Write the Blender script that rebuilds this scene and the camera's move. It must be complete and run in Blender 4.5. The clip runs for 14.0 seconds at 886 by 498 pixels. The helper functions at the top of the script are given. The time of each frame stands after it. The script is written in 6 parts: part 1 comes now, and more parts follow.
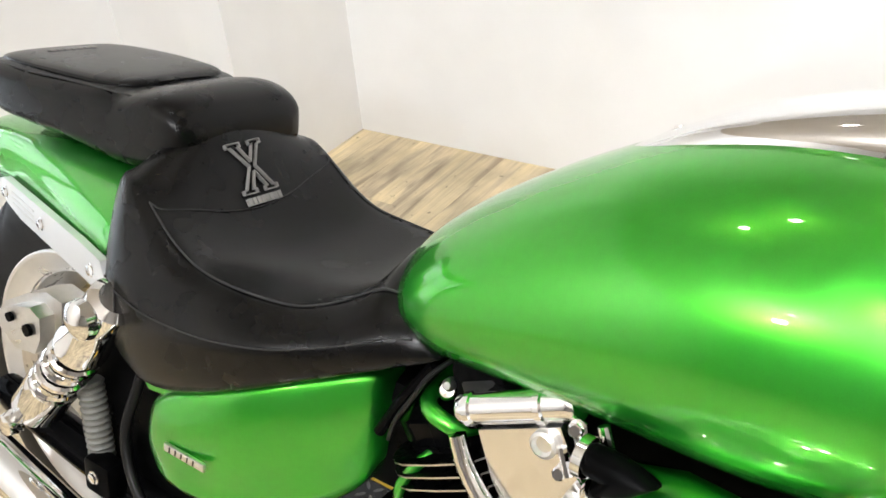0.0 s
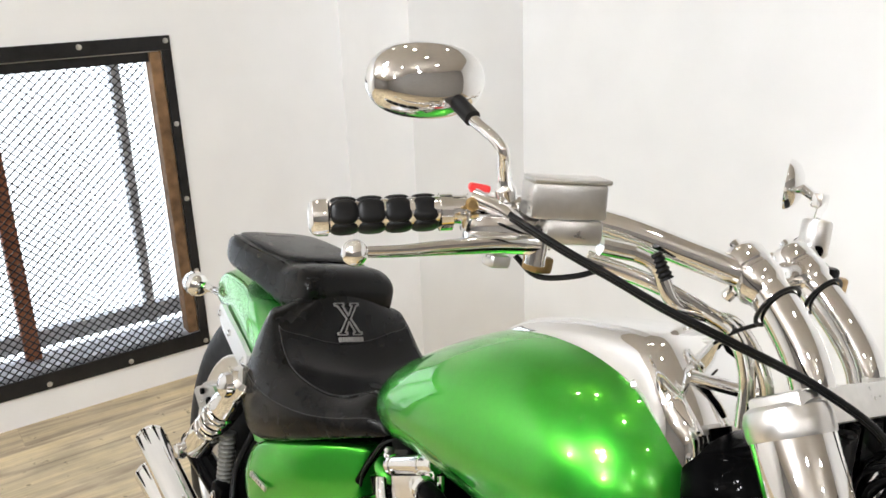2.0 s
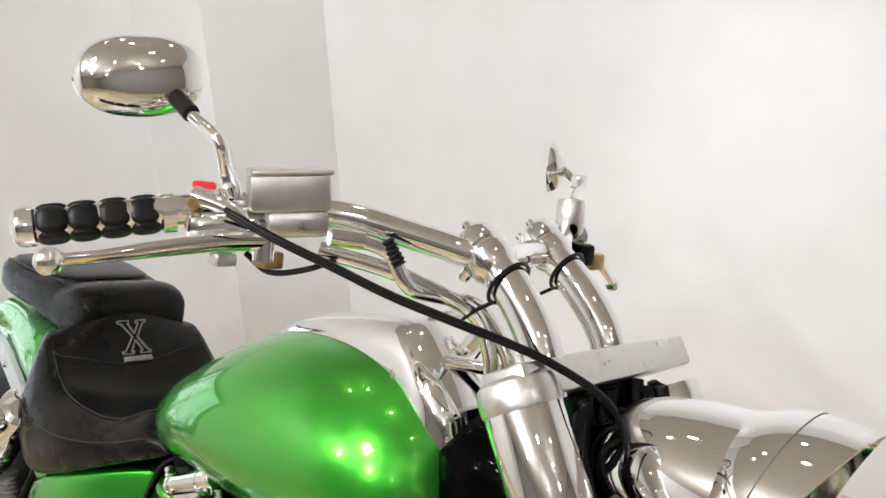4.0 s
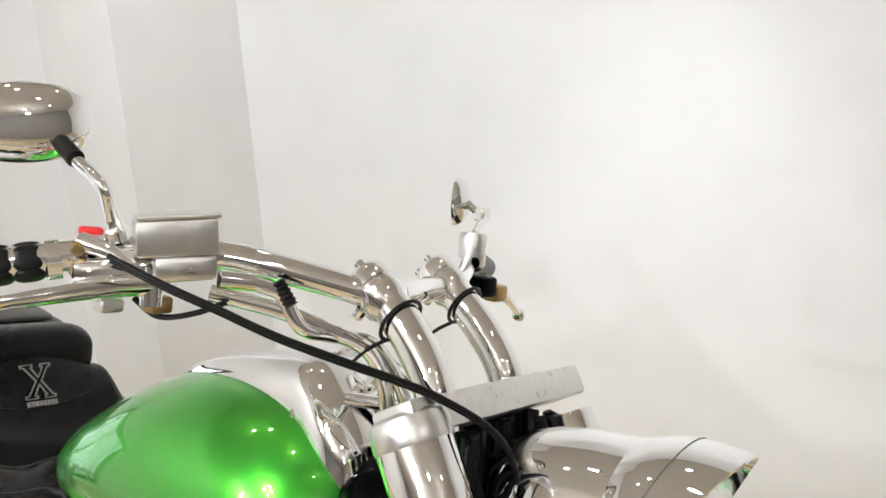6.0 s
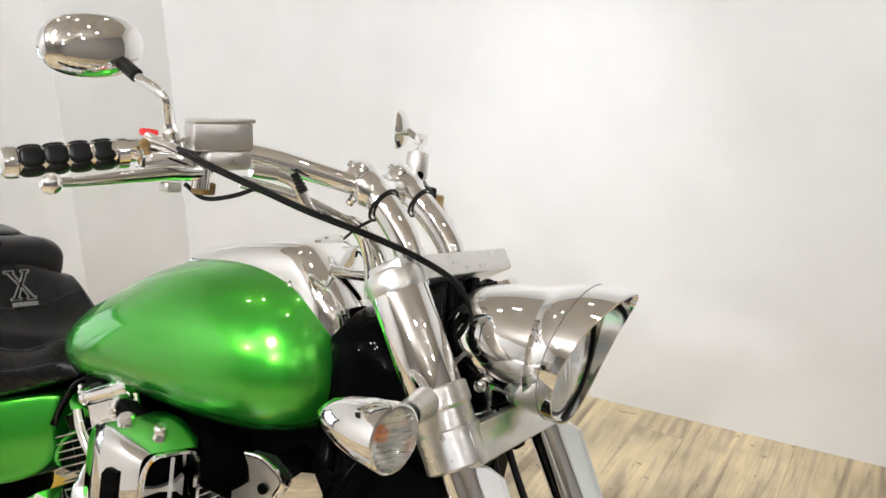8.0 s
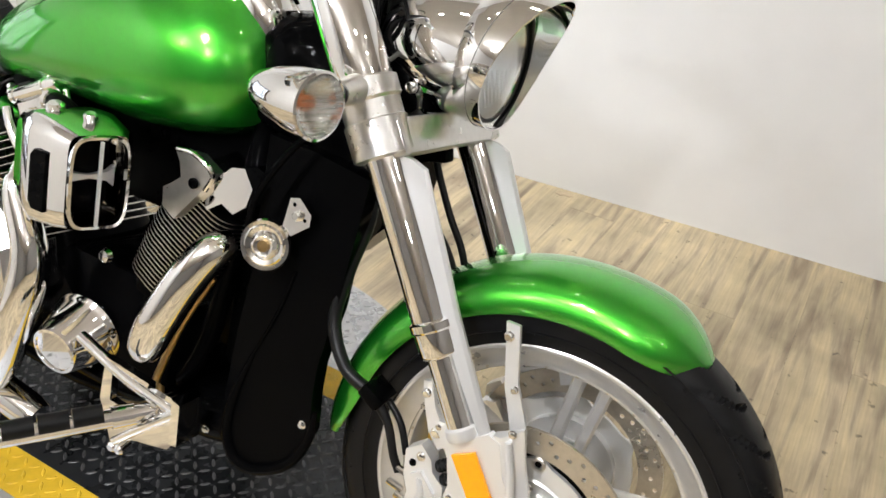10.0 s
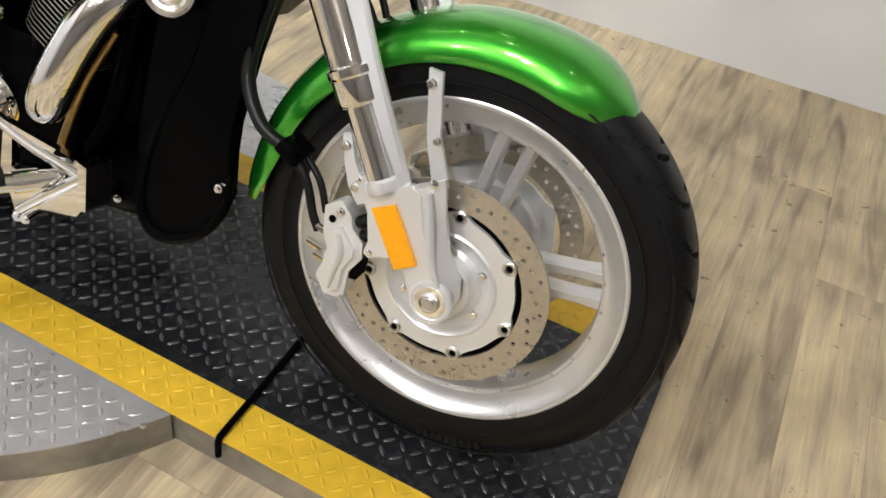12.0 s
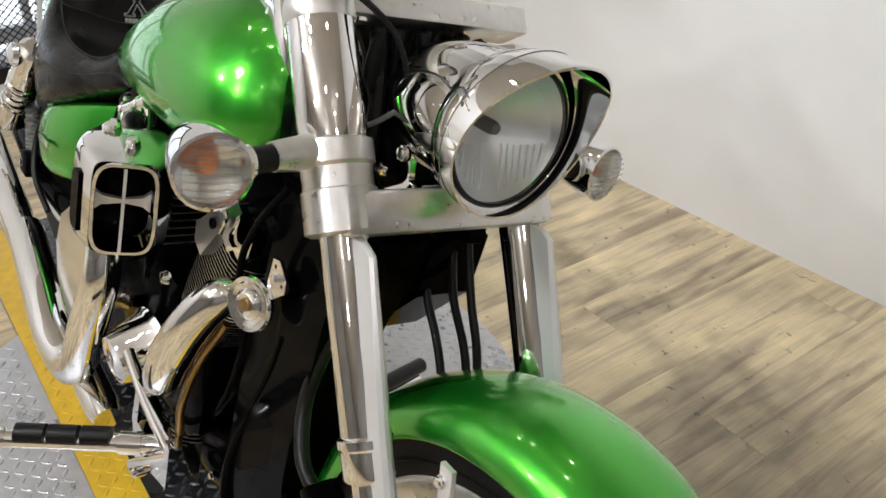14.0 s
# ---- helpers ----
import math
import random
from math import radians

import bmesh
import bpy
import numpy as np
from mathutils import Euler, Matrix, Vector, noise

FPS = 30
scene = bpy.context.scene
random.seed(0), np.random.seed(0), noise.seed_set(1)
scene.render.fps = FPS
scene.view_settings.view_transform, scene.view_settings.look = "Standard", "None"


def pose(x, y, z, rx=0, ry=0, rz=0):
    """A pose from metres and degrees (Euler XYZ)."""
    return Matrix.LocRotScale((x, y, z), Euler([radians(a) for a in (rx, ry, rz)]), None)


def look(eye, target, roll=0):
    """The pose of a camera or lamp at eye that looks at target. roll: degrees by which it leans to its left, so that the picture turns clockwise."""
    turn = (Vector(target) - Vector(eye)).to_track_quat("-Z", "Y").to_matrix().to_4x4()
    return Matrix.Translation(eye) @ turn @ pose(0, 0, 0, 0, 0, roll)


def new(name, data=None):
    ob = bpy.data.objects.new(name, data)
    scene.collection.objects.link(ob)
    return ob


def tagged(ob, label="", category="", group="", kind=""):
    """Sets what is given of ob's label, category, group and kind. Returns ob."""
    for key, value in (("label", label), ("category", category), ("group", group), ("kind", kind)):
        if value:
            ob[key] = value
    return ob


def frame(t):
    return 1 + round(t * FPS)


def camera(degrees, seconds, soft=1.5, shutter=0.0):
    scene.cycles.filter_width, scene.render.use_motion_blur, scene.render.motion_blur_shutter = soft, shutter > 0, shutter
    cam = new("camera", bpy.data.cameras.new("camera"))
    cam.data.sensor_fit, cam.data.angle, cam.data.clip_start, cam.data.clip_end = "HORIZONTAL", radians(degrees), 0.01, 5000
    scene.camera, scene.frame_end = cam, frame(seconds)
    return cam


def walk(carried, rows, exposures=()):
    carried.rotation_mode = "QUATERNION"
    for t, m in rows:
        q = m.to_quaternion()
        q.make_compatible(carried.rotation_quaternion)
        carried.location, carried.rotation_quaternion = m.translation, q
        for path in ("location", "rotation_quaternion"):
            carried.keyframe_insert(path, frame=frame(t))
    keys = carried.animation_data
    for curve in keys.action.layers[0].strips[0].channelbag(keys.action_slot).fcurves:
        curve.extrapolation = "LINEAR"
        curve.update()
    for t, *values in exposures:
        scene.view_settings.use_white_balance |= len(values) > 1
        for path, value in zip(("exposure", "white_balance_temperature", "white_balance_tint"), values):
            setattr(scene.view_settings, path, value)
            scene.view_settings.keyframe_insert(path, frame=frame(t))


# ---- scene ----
cam = camera(55.53, 14.0, soft=1.6)
# seconds, eye in metres, turn in degrees
ROWS = [
    (0.0, 1.0477, -0.3785, 1.1717, 55.835, 4.041, 34.126),
    (0.5, 1.1452, -0.5020, 1.2403, 61.617, 4.395, 43.559),
    (1.0, 1.3016, -0.5705, 1.2784, 65.673, 4.000, 49.732),
    (1.5, 1.5441, -0.5321, 1.3068, 69.682, 0.238, 55.365),
    (2.0, 1.6729, -0.5065, 1.3395, 71.688, 2.063, 54.081),
    (2.5, 1.6973, -0.4943, 1.3399, 72.519, 1.772, 51.414),
    (3.0, 1.7104, -0.4617, 1.3316, 72.091, 1.845, 48.360),
    (3.5, 1.7215, -0.4374, 1.3244, 71.579, 2.449, 46.217),
    (4.0, 1.7391, -0.4155, 1.3181, 71.589, 2.883, 43.113),
    (4.2, 1.7472, -0.4107, 1.3154, 71.550, 3.089, 42.372),
    (6.3, 1.7840, -0.3940, 1.3320, 73.361, 2.991, 38.028),
    (6.5, 1.7895, -0.3937, 1.3320, 73.421, 3.204, 37.798),
    (7.0, 1.8099, -0.4470, 1.3378, 73.200, 3.223, 36.609),
    (7.5, 1.8301, -0.5989, 1.3515, 72.991, 1.896, 32.786),
    (7.7, 1.8450, -0.6610, 1.3545, 71.804, 1.101, 31.836),
    (9.8, 1.9335, -0.7554, 1.2407, 59.771, -4.344, 30.002),
    (10.0, 1.9378, -0.7488, 1.2178, 58.001, -4.768, 29.794),
    (10.5, 1.9446, -0.7477, 1.1870, 55.425, -5.325, 29.392),
    (11.0, 1.9545, -0.7540, 1.1594, 52.637, -5.974, 28.540),
    (11.5, 1.9713, -0.7621, 1.1257, 49.515, -7.251, 27.616),
    (12.0, 1.9838, -0.7708, 1.1014, 47.984, -7.695, 26.517),
    (12.5, 1.9788, -0.7639, 1.1412, 48.656, -6.681, 26.090),
    (13.0, 1.9900, -0.6525, 1.2034, 52.950, -0.924, 30.522),
    (13.5, 2.0596, -0.4529, 1.2348, 56.963, -1.548, 45.918),
    (14.0, 2.1063, -0.3034, 1.2184, 57.526, -0.992, 54.121),
]
EXPOSURES = [(0.0, 0.26), (1.0, 0.26), (2.0, 0.06), (4.0, -0.16), (7.5, -0.10), (10.0, -0.06), (12.0, -0.30), (13.2, -0.36), (14.0, -0.42)]
walk(cam, [(t, pose(*p)) for t, *p in ROWS], EXPOSURES)

LEAN = -15.19  # the motorcycle rests on its side stand, tilted to its left
FLOOR = -0.07

# ---- light ----
world = bpy.data.worlds.new("world")
scene.world = world
world.use_nodes = True
wn = world.node_tree
wbg = wn.nodes["Background"]
sky = wn.nodes.new("ShaderNodeTexSky")
sky.sky_type = "NISHITA"
sky.sun_disc = False
sky.sun_elevation, sky.sun_rotation = radians(38), radians(120)
wn.links.new(sky.outputs[0], wbg.inputs[0])
wbg.inputs[1].default_value = 0.12


def bulb_lamp(name, x, y, z, power, colour, radius=0.05):
    li = bpy.data.lights.new(name, "POINT")
    li.energy, li.color, li.shadow_soft_size = power, colour, radius
    ob = new(name, li)
    ob.location = (x, y, z)
    return ob


def spot_lamp(name, eye, target, power, colour, cone=125, radius=0.04):
    li = bpy.data.lights.new(name, "SPOT")
    li.energy, li.color, li.shadow_soft_size = power, colour, radius
    li.spot_size, li.spot_blend = radians(cone), 0.85
    ob = new(name, li)
    ob.matrix_world = look(eye, target)
    return ob


# ---- materials ----
def mat(name, colour, rough=0.5, metal=0.0, coat=0.0, vary=0.0, scale=30.0, bump=0.0, bump_scale=200.0, rough_vary=0.0,
        emit=None, emit_power=0.0, trans=0.0, ior=1.45, random_tone=0.0, spec=0.5):
    m = bpy.data.materials.new(name)
    m.use_nodes = True
    nt = m.node_tree
    b = nt.nodes["Principled BSDF"]
    b.inputs["Base Color"].default_value = (*colour, 1)
    b.inputs["Roughness"].default_value = rough
    b.inputs["Metallic"].default_value = metal
    b.inputs["Coat Weight"].default_value = coat
    b.inputs["Coat Roughness"].default_value = 0.03
    b.inputs["Transmission Weight"].default_value = trans
    b.inputs["IOR"].default_value = ior
    b.inputs["Specular IOR Level"].default_value = spec
    if emit:
        b.inputs["Emission Color"].default_value = (*emit, 1)
        b.inputs["Emission Strength"].default_value = emit_power
    tc = nt.nodes.new("ShaderNodeTexCoord")
    if vary > 0 or rough_vary > 0:
        n1 = nt.nodes.new("ShaderNodeTexNoise")
        n1.inputs["Scale"].default_value, n1.inputs["Detail"].default_value = scale, 8
        n2 = nt.nodes.new("ShaderNodeTexNoise")
        n2.inputs["Scale"].default_value, n2.inputs["Detail"].default_value = scale * 0.13, 3
        for n in (n1, n2):
            nt.links.new(tc.outputs["Object"], n.inputs["Vector"])
        add = nt.nodes.new("ShaderNodeMath")
        add.operation = "ADD"
        nt.links.new(n1.outputs["Fac"], add.inputs[0])
        nt.links.new(n2.outputs["Fac"], add.inputs[1])
        if vary > 0:
            mr = nt.nodes.new("ShaderNodeMapRange")
            mr.inputs["From Min"].default_value, mr.inputs["From Max"].default_value = 0.7, 1.3
            mr.inputs["To Min"].default_value, mr.inputs["To Max"].default_value = 1 - vary, 1 + vary
            nt.links.new(add.outputs[0], mr.inputs["Value"])
            hs = nt.nodes.new("ShaderNodeHueSaturation")
            hs.inputs["Color"].default_value = (*colour, 1)
            nt.links.new(mr.outputs[0], hs.inputs["Value"])
            nt.links.new(hs.outputs[0], b.inputs["Base Color"])
            if random_tone > 0:
                oi = nt.nodes.new("ShaderNodeObjectInfo")
                m2 = nt.nodes.new("ShaderNodeMapRange")
                m2.inputs["To Min"].default_value, m2.inputs["To Max"].default_value = 1 - random_tone, 1 + random_tone
                nt.links.new(oi.outputs["Random"], m2.inputs["Value"])
                mu = nt.nodes.new("ShaderNodeMath")
                mu.operation = "MULTIPLY"
                nt.links.new(mr.outputs[0], mu.inputs[0])
                nt.links.new(m2.outputs[0], mu.inputs[1])
                nt.links.new(mu.outputs[0], hs.inputs["Value"])
        if rough_vary > 0:
            m3 = nt.nodes.new("ShaderNodeMapRange")
            m3.inputs["From Min"].default_value, m3.inputs["From Max"].default_value = 0.7, 1.3
            m3.inputs["To Min"].default_value, m3.inputs["To Max"].default_value = max(0.02, rough - rough_vary), rough + rough_vary
            nt.links.new(add.outputs[0], m3.inputs["Value"])
            nt.links.new(m3.outputs[0], b.inputs["Roughness"])
    if bump > 0:
        n = nt.nodes.new("ShaderNodeTexNoise")
        n.inputs["Scale"].default_value, n.inputs["Detail"].default_value = bump_scale, 5
        nt.links.new(tc.outputs["Object"], n.inputs["Vector"])
        bp_ = nt.nodes.new("ShaderNodeBump")
        bp_.inputs["Strength"].default_value, bp_.inputs["Distance"].default_value = bump, 0.002
        nt.links.new(n.outputs["Fac"], bp_.inputs["Height"])
        nt.links.new(bp_.outputs[0], b.inputs["Normal"])
    return m


def candy_paint():
    """Green flake under a clear coat: a broad deep lobe and a tighter, yellower one from the flakes."""
    m = mat("candy_green_paint", (0.017, 0.37, 0.031), 0.44, 0.85, coat=1.0, vary=0.05, scale=900, spec=0.2)
    nt = m.node_tree
    b = nt.nodes["Principled BSDF"]
    flake = nt.nodes.new("ShaderNodeBsdfPrincipled")
    flake.inputs["Base Color"].default_value = (0.15, 0.70, 0.035, 1)
    flake.inputs["Metallic"].default_value, flake.inputs["Roughness"].default_value = 1.0, 0.25
    for p in (b, flake):
        p.inputs["Coat Weight"].default_value, p.inputs["Coat Roughness"].default_value, p.inputs["Coat IOR"].default_value = 1.0, 0.02, 1.55
    mix = nt.nodes.new("ShaderNodeMixShader")
    mix.inputs[0].default_value = 0.36
    nt.links.new(b.outputs[0], mix.inputs[1])
    nt.links.new(flake.outputs[0], mix.inputs[2])
    nt.links.new(mix.outputs[0], nt.nodes["Material Output"].inputs["Surface"])
    return m


GREEN = candy_paint()
CHROME = mat("chrome", (0.90, 0.90, 0.90), 0.028, 1.0, rough_vary=0.012, scale=60)
BOWL = mat("lamp_reflector", (0.93, 0.96, 1.0), 0.38, 1.0, rough_vary=0.05, scale=60)
ALU = mat("brushed_aluminium", (0.78, 0.77, 0.75), 0.32, 1.0, vary=0.07, scale=90, rough_vary=0.06, bump=0.05, bump_scale=600)
POLISH = mat("polished_aluminium", (0.86, 0.85, 0.84), 0.16, 1.0, vary=0.05, scale=90, rough_vary=0.05)
SILVER = mat("silver_paint", (0.80, 0.80, 0.795), 0.30, 0.5, vary=0.03, scale=9)
RIM = mat("cast_wheel_silver", (0.71, 0.70, 0.685), 0.30, 0.62, vary=0.08, scale=26, rough_vary=0.04)
STEEL = mat("brake_steel", (0.58, 0.53, 0.45), 0.33, 0.85, vary=0.12, scale=120, rough_vary=0.1)
BLACK = mat("gloss_black_paint", (0.0018, 0.0018, 0.002), 0.07, 0.0, coat=0.0, rough_vary=0.03, scale=40, spec=0.035)
MATT = mat("matt_black_metal", (0.0016, 0.0016, 0.0017), 0.32, 0.0, vary=0.3, scale=70, rough_vary=0.1, spec=0.035)
RUBBER = mat("tyre_rubber", (0.0065, 0.0065, 0.007), 0.42, 0.0, vary=0.3, scale=40, bump=0.06, bump_scale=500, rough_vary=0.10, spec=0.22)
HOSE = mat("hose_rubber", (0.006, 0.006, 0.0062), 0.36, 0.0, vary=0.2, scale=90, spec=0.28)
VINYL = mat("seat_vinyl", (0.0032, 0.0031, 0.0031), 0.27, 0.0, rough_vary=0.012, scale=25, bump=0.006, bump_scale=900, spec=0.26)
THREAD = mat("grey_stitching", (0.030, 0.030, 0.030), 0.5, spec=0.3)
EMBROID = mat("silver_embroidery", (0.25, 0.24, 0.23), 0.6, 0.1, vary=0.1, scale=300)
ORANGE = mat("amber_reflector", (1.0, 0.40, 0.0), 0.16, 0.0, coat=0.5, vary=0.06, scale=200)
AMBER = mat("amber_bulb", (0.62, 0.19, 0.06), 0.25, 0.0, coat=0.3)
GLASS = mat("clear_glass", (0.97, 0.98, 0.97), 0.03, 0.0, trans=1.0)
RIBBED = mat("ribbed_clear_plastic", (0.95, 0.95, 0.93), 0.22, 0.0, trans=1.0)
RED = mat("red_switch", (0.75, 0.03, 0.03), 0.35)
GOLD = mat("brass_bolt", (0.40, 0.27, 0.12), 0.3, 0.9, vary=0.2, scale=200)
GASKET = mat("grey_bellows_rubber", (0.14, 0.14, 0.125), 0.5, 0.0, vary=0.2, scale=60)


# ---- mesh tools ----
def V(*a):
    return Vector(a)


SHIFT = Vector((0.0, 0.0, 0.0))  # place of the group of parts that is being built


def part(name, bm, material, parent, label="", smooth=True, sharp=35):
    me = bpy.data.meshes.new(name)
    bmesh.ops.recalc_face_normals(bm, faces=bm.faces)
    for f in bm.faces:
        f.smooth = smooth
    if smooth:
        lim = radians(sharp)
        for e in bm.edges:
            if len(e.link_faces) == 2:
                e.smooth = e.calc_face_angle(0) < lim
    bm.to_mesh(me)
    bm.free()
    me.materials.append(material)
    ob = new(name, me)
    ob.parent = parent
    if parent is not None and parent.name == "motorcycle":
        ob.location = SHIFT
    if label:
        ob["label"] = label
    return ob


def thing(name, label, category, group="", kind="", at=(0, 0, 0), turn=(0, 0, 0)):
    ob = new(name)
    ob.empty_display_size = 0.1
    ob.location, ob.rotation_euler = at, [radians(a) for a in turn]
    return tagged(ob, label, category, group, kind)


def rings(bm, secs, close=True, cap=True):
    rows = [[bm.verts.new(p) for p in s] for s in secs]
    n = len(rows[0])
    for a, b in zip(rows, rows[1:]):
        for i in range(n if close else n - 1):
            j = (i + 1) % n
            try:
                bm.faces.new((a[i], a[j], b[j], b[i]))
            except ValueError:
                pass
    if cap and close:
        for r in (rows[0], rows[-1]):
            try:
                bm.faces.new(r)
            except ValueError:
                pass
    return bm


def curve(pts, steps=6):
    """A smooth line through the points."""
    pts = [Vector(p) for p in pts]
    if len(pts) < 3 or steps < 2:
        return pts
    ext = [pts[0] * 2 - pts[1]] + pts + [pts[-1] * 2 - pts[-2]]
    out = []
    for i in range(1, len(ext) - 2):
        p0, p1, p2, p3 = ext[i - 1:i + 3]
        for k in range(steps):
            t = k / steps
            out.append(0.5 * (2 * p1 + (p2 - p0) * t + (2 * p0 - 5 * p1 + 4 * p2 - p3) * t * t + (3 * p1 - p0 - 3 * p2 + p3) * t ** 3))
    return out + [pts[-1]]


def tube(bm, pts, r, n=12, steps=6, flat=1.0):
    """A round bar along a smooth line; r is one radius or one for each given point; flat squeezes it across."""
    path = curve(pts, steps)
    rs = r if isinstance(r, (list, tuple)) else [r] * len(pts)
    per = max(1, (len(path) - 1) // max(1, len(pts) - 1))
    d = (path[1] - path[0]).normalized()
    side = d.orthogonal().normalized()
    secs = []
    for i, p in enumerate(path):
        d2 = (path[min(i + 1, len(path) - 1)] - path[max(i - 1, 0)]).normalized()
        side = (side - d2 * side.dot(d2)).normalized()
        up_ = d2.cross(side)
        k = min(i / per, len(rs) - 1)
        a = int(k)
        b_ = min(a + 1, len(rs) - 1)
        rad = rs[a] + (rs[b_] - rs[a]) * (k - a)
        secs.append([p + (side * math.cos(2 * math.pi * j / n) + up_ * math.sin(2 * math.pi * j / n) * flat) * rad for j in range(n)])
    return rings(bm, secs)


def lathe(bm, profile, centre, axis, n=32, closed=False):
    """Turns (radius, height) pairs round an axis through centre."""
    axis = Vector(axis).normalized()
    u = axis.orthogonal().normalized()
    w = axis.cross(u)
    c = Vector(centre)
    secs = [[c + axis * h + (u * math.cos(2 * math.pi * j / n) + w * math.sin(2 * math.pi * j / n)) * max(r, 1e-4) for j in range(n)] for r, h in profile]
    if closed:
        secs.append(secs[0])
        rings(bm, secs, True, False)
        bmesh.ops.remove_doubles(bm, verts=bm.verts, dist=1e-6)
        return bm
    return rings(bm, secs)


def rod(bm, a, b, r, r2=None, n=16):
    return rings(bm, tube_secs(Vector(a), Vector(b), r, r if r2 is None else r2, n))


def tube_secs(a, b, r, r2, n):
    d = (b - a).normalized()
    s = d.orthogonal().normalized()
    t = d.cross(s)
    return [[p + (s * math.cos(2 * math.pi * j / n) + t * math.sin(2 * math.pi * j / n)) * q for j in range(n)] for p, q in ((a, r), (b, r2))]


def box(bm, c, size, bevel=0.0, m=None, seg=2):
    geo = bmesh.ops.create_cube(bm, size=1.0)
    vs = geo["verts"]
    bmesh.ops.scale(bm, vec=size, verts=vs)
    if bevel:
        es = list({e for v in vs for e in v.link_edges})
        res = bmesh.ops.bevel(bm, geom=es, offset=bevel, segments=seg, affect="EDGES", profile=0.5)
        vs = list({v for f in res["faces"] for v in f.verts} | {v for v in vs if v.is_valid})
        vs = list({v for v0 in vs for f in v0.link_faces for v in f.verts})
    bmesh.ops.transform(bm, matrix=Matrix.Translation(c) @ (m.to_4x4() if m else Matrix()), verts=vs)
    return bm


def plate(bm, outline, holes, put, thick, bevel=0.0):
    """A flat plate with holes: put(a, b, h) places a point of the outline at height h."""
    tmp = bmesh.new()
    edges = []
    for loop in [outline] + list(holes):
        vs = [tmp.verts.new((a, b, 0)) for a, b in loop]
        edges += [tmp.edges.new((vs[i], vs[(i + 1) % len(vs)])) for i in range(len(vs))]
    if holes:
        bmesh.ops.triangle_fill(tmp, use_beauty=True, use_dissolve=False, edges=edges, normal=(0, 0, 1))
    else:
        tmp.faces.new(tmp.verts)
    faces = list(tmp.faces)
    res = bmesh.ops.extrude_face_region(tmp, geom=faces)
    for g in res["geom"]:
        if isinstance(g, bmesh.types.BMVert):
            g.co.z = thick
    if bevel:
        es = [e for e in tmp.edges if len(e.link_faces) == 2 and e.calc_face_angle(0) > 1.2]
        bmesh.ops.bevel(tmp, geom=es, offset=bevel, segments=2, affect="EDGES", profile=0.5)
    for v in tmp.verts:
        v.co = put(v.co.x, v.co.y, v.co.z)
    me = bpy.data.meshes.new("tmp")
    tmp.to_mesh(me)
    tmp.free()
    bm.from_mesh(me)
    bpy.data.meshes.remove(me)
    return bm


def circle(cx, cy, r, n=10, start=0.0):
    return [(cx + r * math.cos(start + 2 * math.pi * i / n), cy + r * math.sin(start + 2 * math.pi * i / n)) for i in range(n)]


def side_plate(outline, l0, l1, holes=(), bevel=0.003):
    """A plate in the motorcycle's side view, between two lateral places."""
    return plate(bmesh.new(), outline, holes, lambda a, b, h: V(a, l0 + h, b), l1 - l0, bevel)


def oval(w, h, n, power=2.4):
    out = []
    for i in range(n):
        a = 2 * math.pi * i / n
        c, s = math.cos(a), math.sin(a)
        out.append((w * math.copysign(abs(c) ** (2 / power), c), h * math.copysign(abs(s) ** (2 / power), s)))
    return out


def bolt(bm, c, axis, r=0.006, h=0.006):
    axis = Vector(axis).normalized()
    lathe(bm, [(r * 1.35, 0), (r * 1.35, h * 0.3), (r, h * 0.35), (r, h * 0.9), (r * 0.8, h), (0.0, h)], c, axis, 8)
    return bm


B_ = bmesh.new
# ---- the room ----
WALL = mat("white_wall_paint", (0.87, 0.865, 0.855), 0.62, 0.0, vary=0.03, scale=6, bump=0.12, bump_scale=60, rough_vary=0.1)
DARK = mat("brown_wall_paint", (0.26, 0.243, 0.228), 0.6, 0.0, vary=0.05, scale=6, bump=0.12, bump_scale=60)
CEIL = mat("ceiling_paint", (0.56, 0.520, 0.470), 0.8, 0.0, vary=0.04, scale=4)
WOOD = mat("floor_base", (0.16, 0.12, 0.08), 0.6, 0.0, vary=0.2, scale=20)


def slab(name, outline, z0, z1, material, label, kind="structure"):
    bm = plate(B_(), outline, [], lambda a, b, h: V(a, b, z0 + h), z1 - z0)
    return tagged(part(name, bm, material, None, label, smooth=False), label, "", "", kind)


def wall_quad(name, a, b, z0, z1, thick, label, paint=WALL):
    """A wall from a to b in plan, its thickness to the left of that way."""
    a, b = Vector(a), Vector(b)
    n = Vector((-(b - a).y, (b - a).x)).normalized() * thick
    return slab(name, [tuple(a), tuple(b), tuple(b + n), tuple(a + n)], z0, z1, paint, label)


TOP = 2.75
slab("floor", [(-1.6, -6.1), (4.9, -6.1), (4.9, 2.2), (-1.6, 2.2)], FLOOR - 0.10, FLOOR - 0.004, WOOD, "subfloor under the worn wooden floor boards")
W2A, W2B = (-0.712, 1.560), (4.8, 1.91)
wall_quad("wall_north", W2A, W2B, FLOOR, TOP, 0.15, "plain white painted wall")
# unseen east and south walls, brown to darken what the chrome reflects
wall_quad("wall_east", W2B, (4.8, -6.0), FLOOR, TOP, 0.15, "plain brown wall added out of view", DARK)
wall_quad("wall_south", (4.8, -6.0), (-1.22, -6.0), FLOOR, TOP, 0.15, "plain brown wall added out of view", DARK)
slab("wall_corner", [(-0.684, 1.055), (-0.714, 1.90), (-1.40, 1.90), (-1.22, 1.095)], FLOOR, TOP, WALL, "boxed-out white painted wall corner")
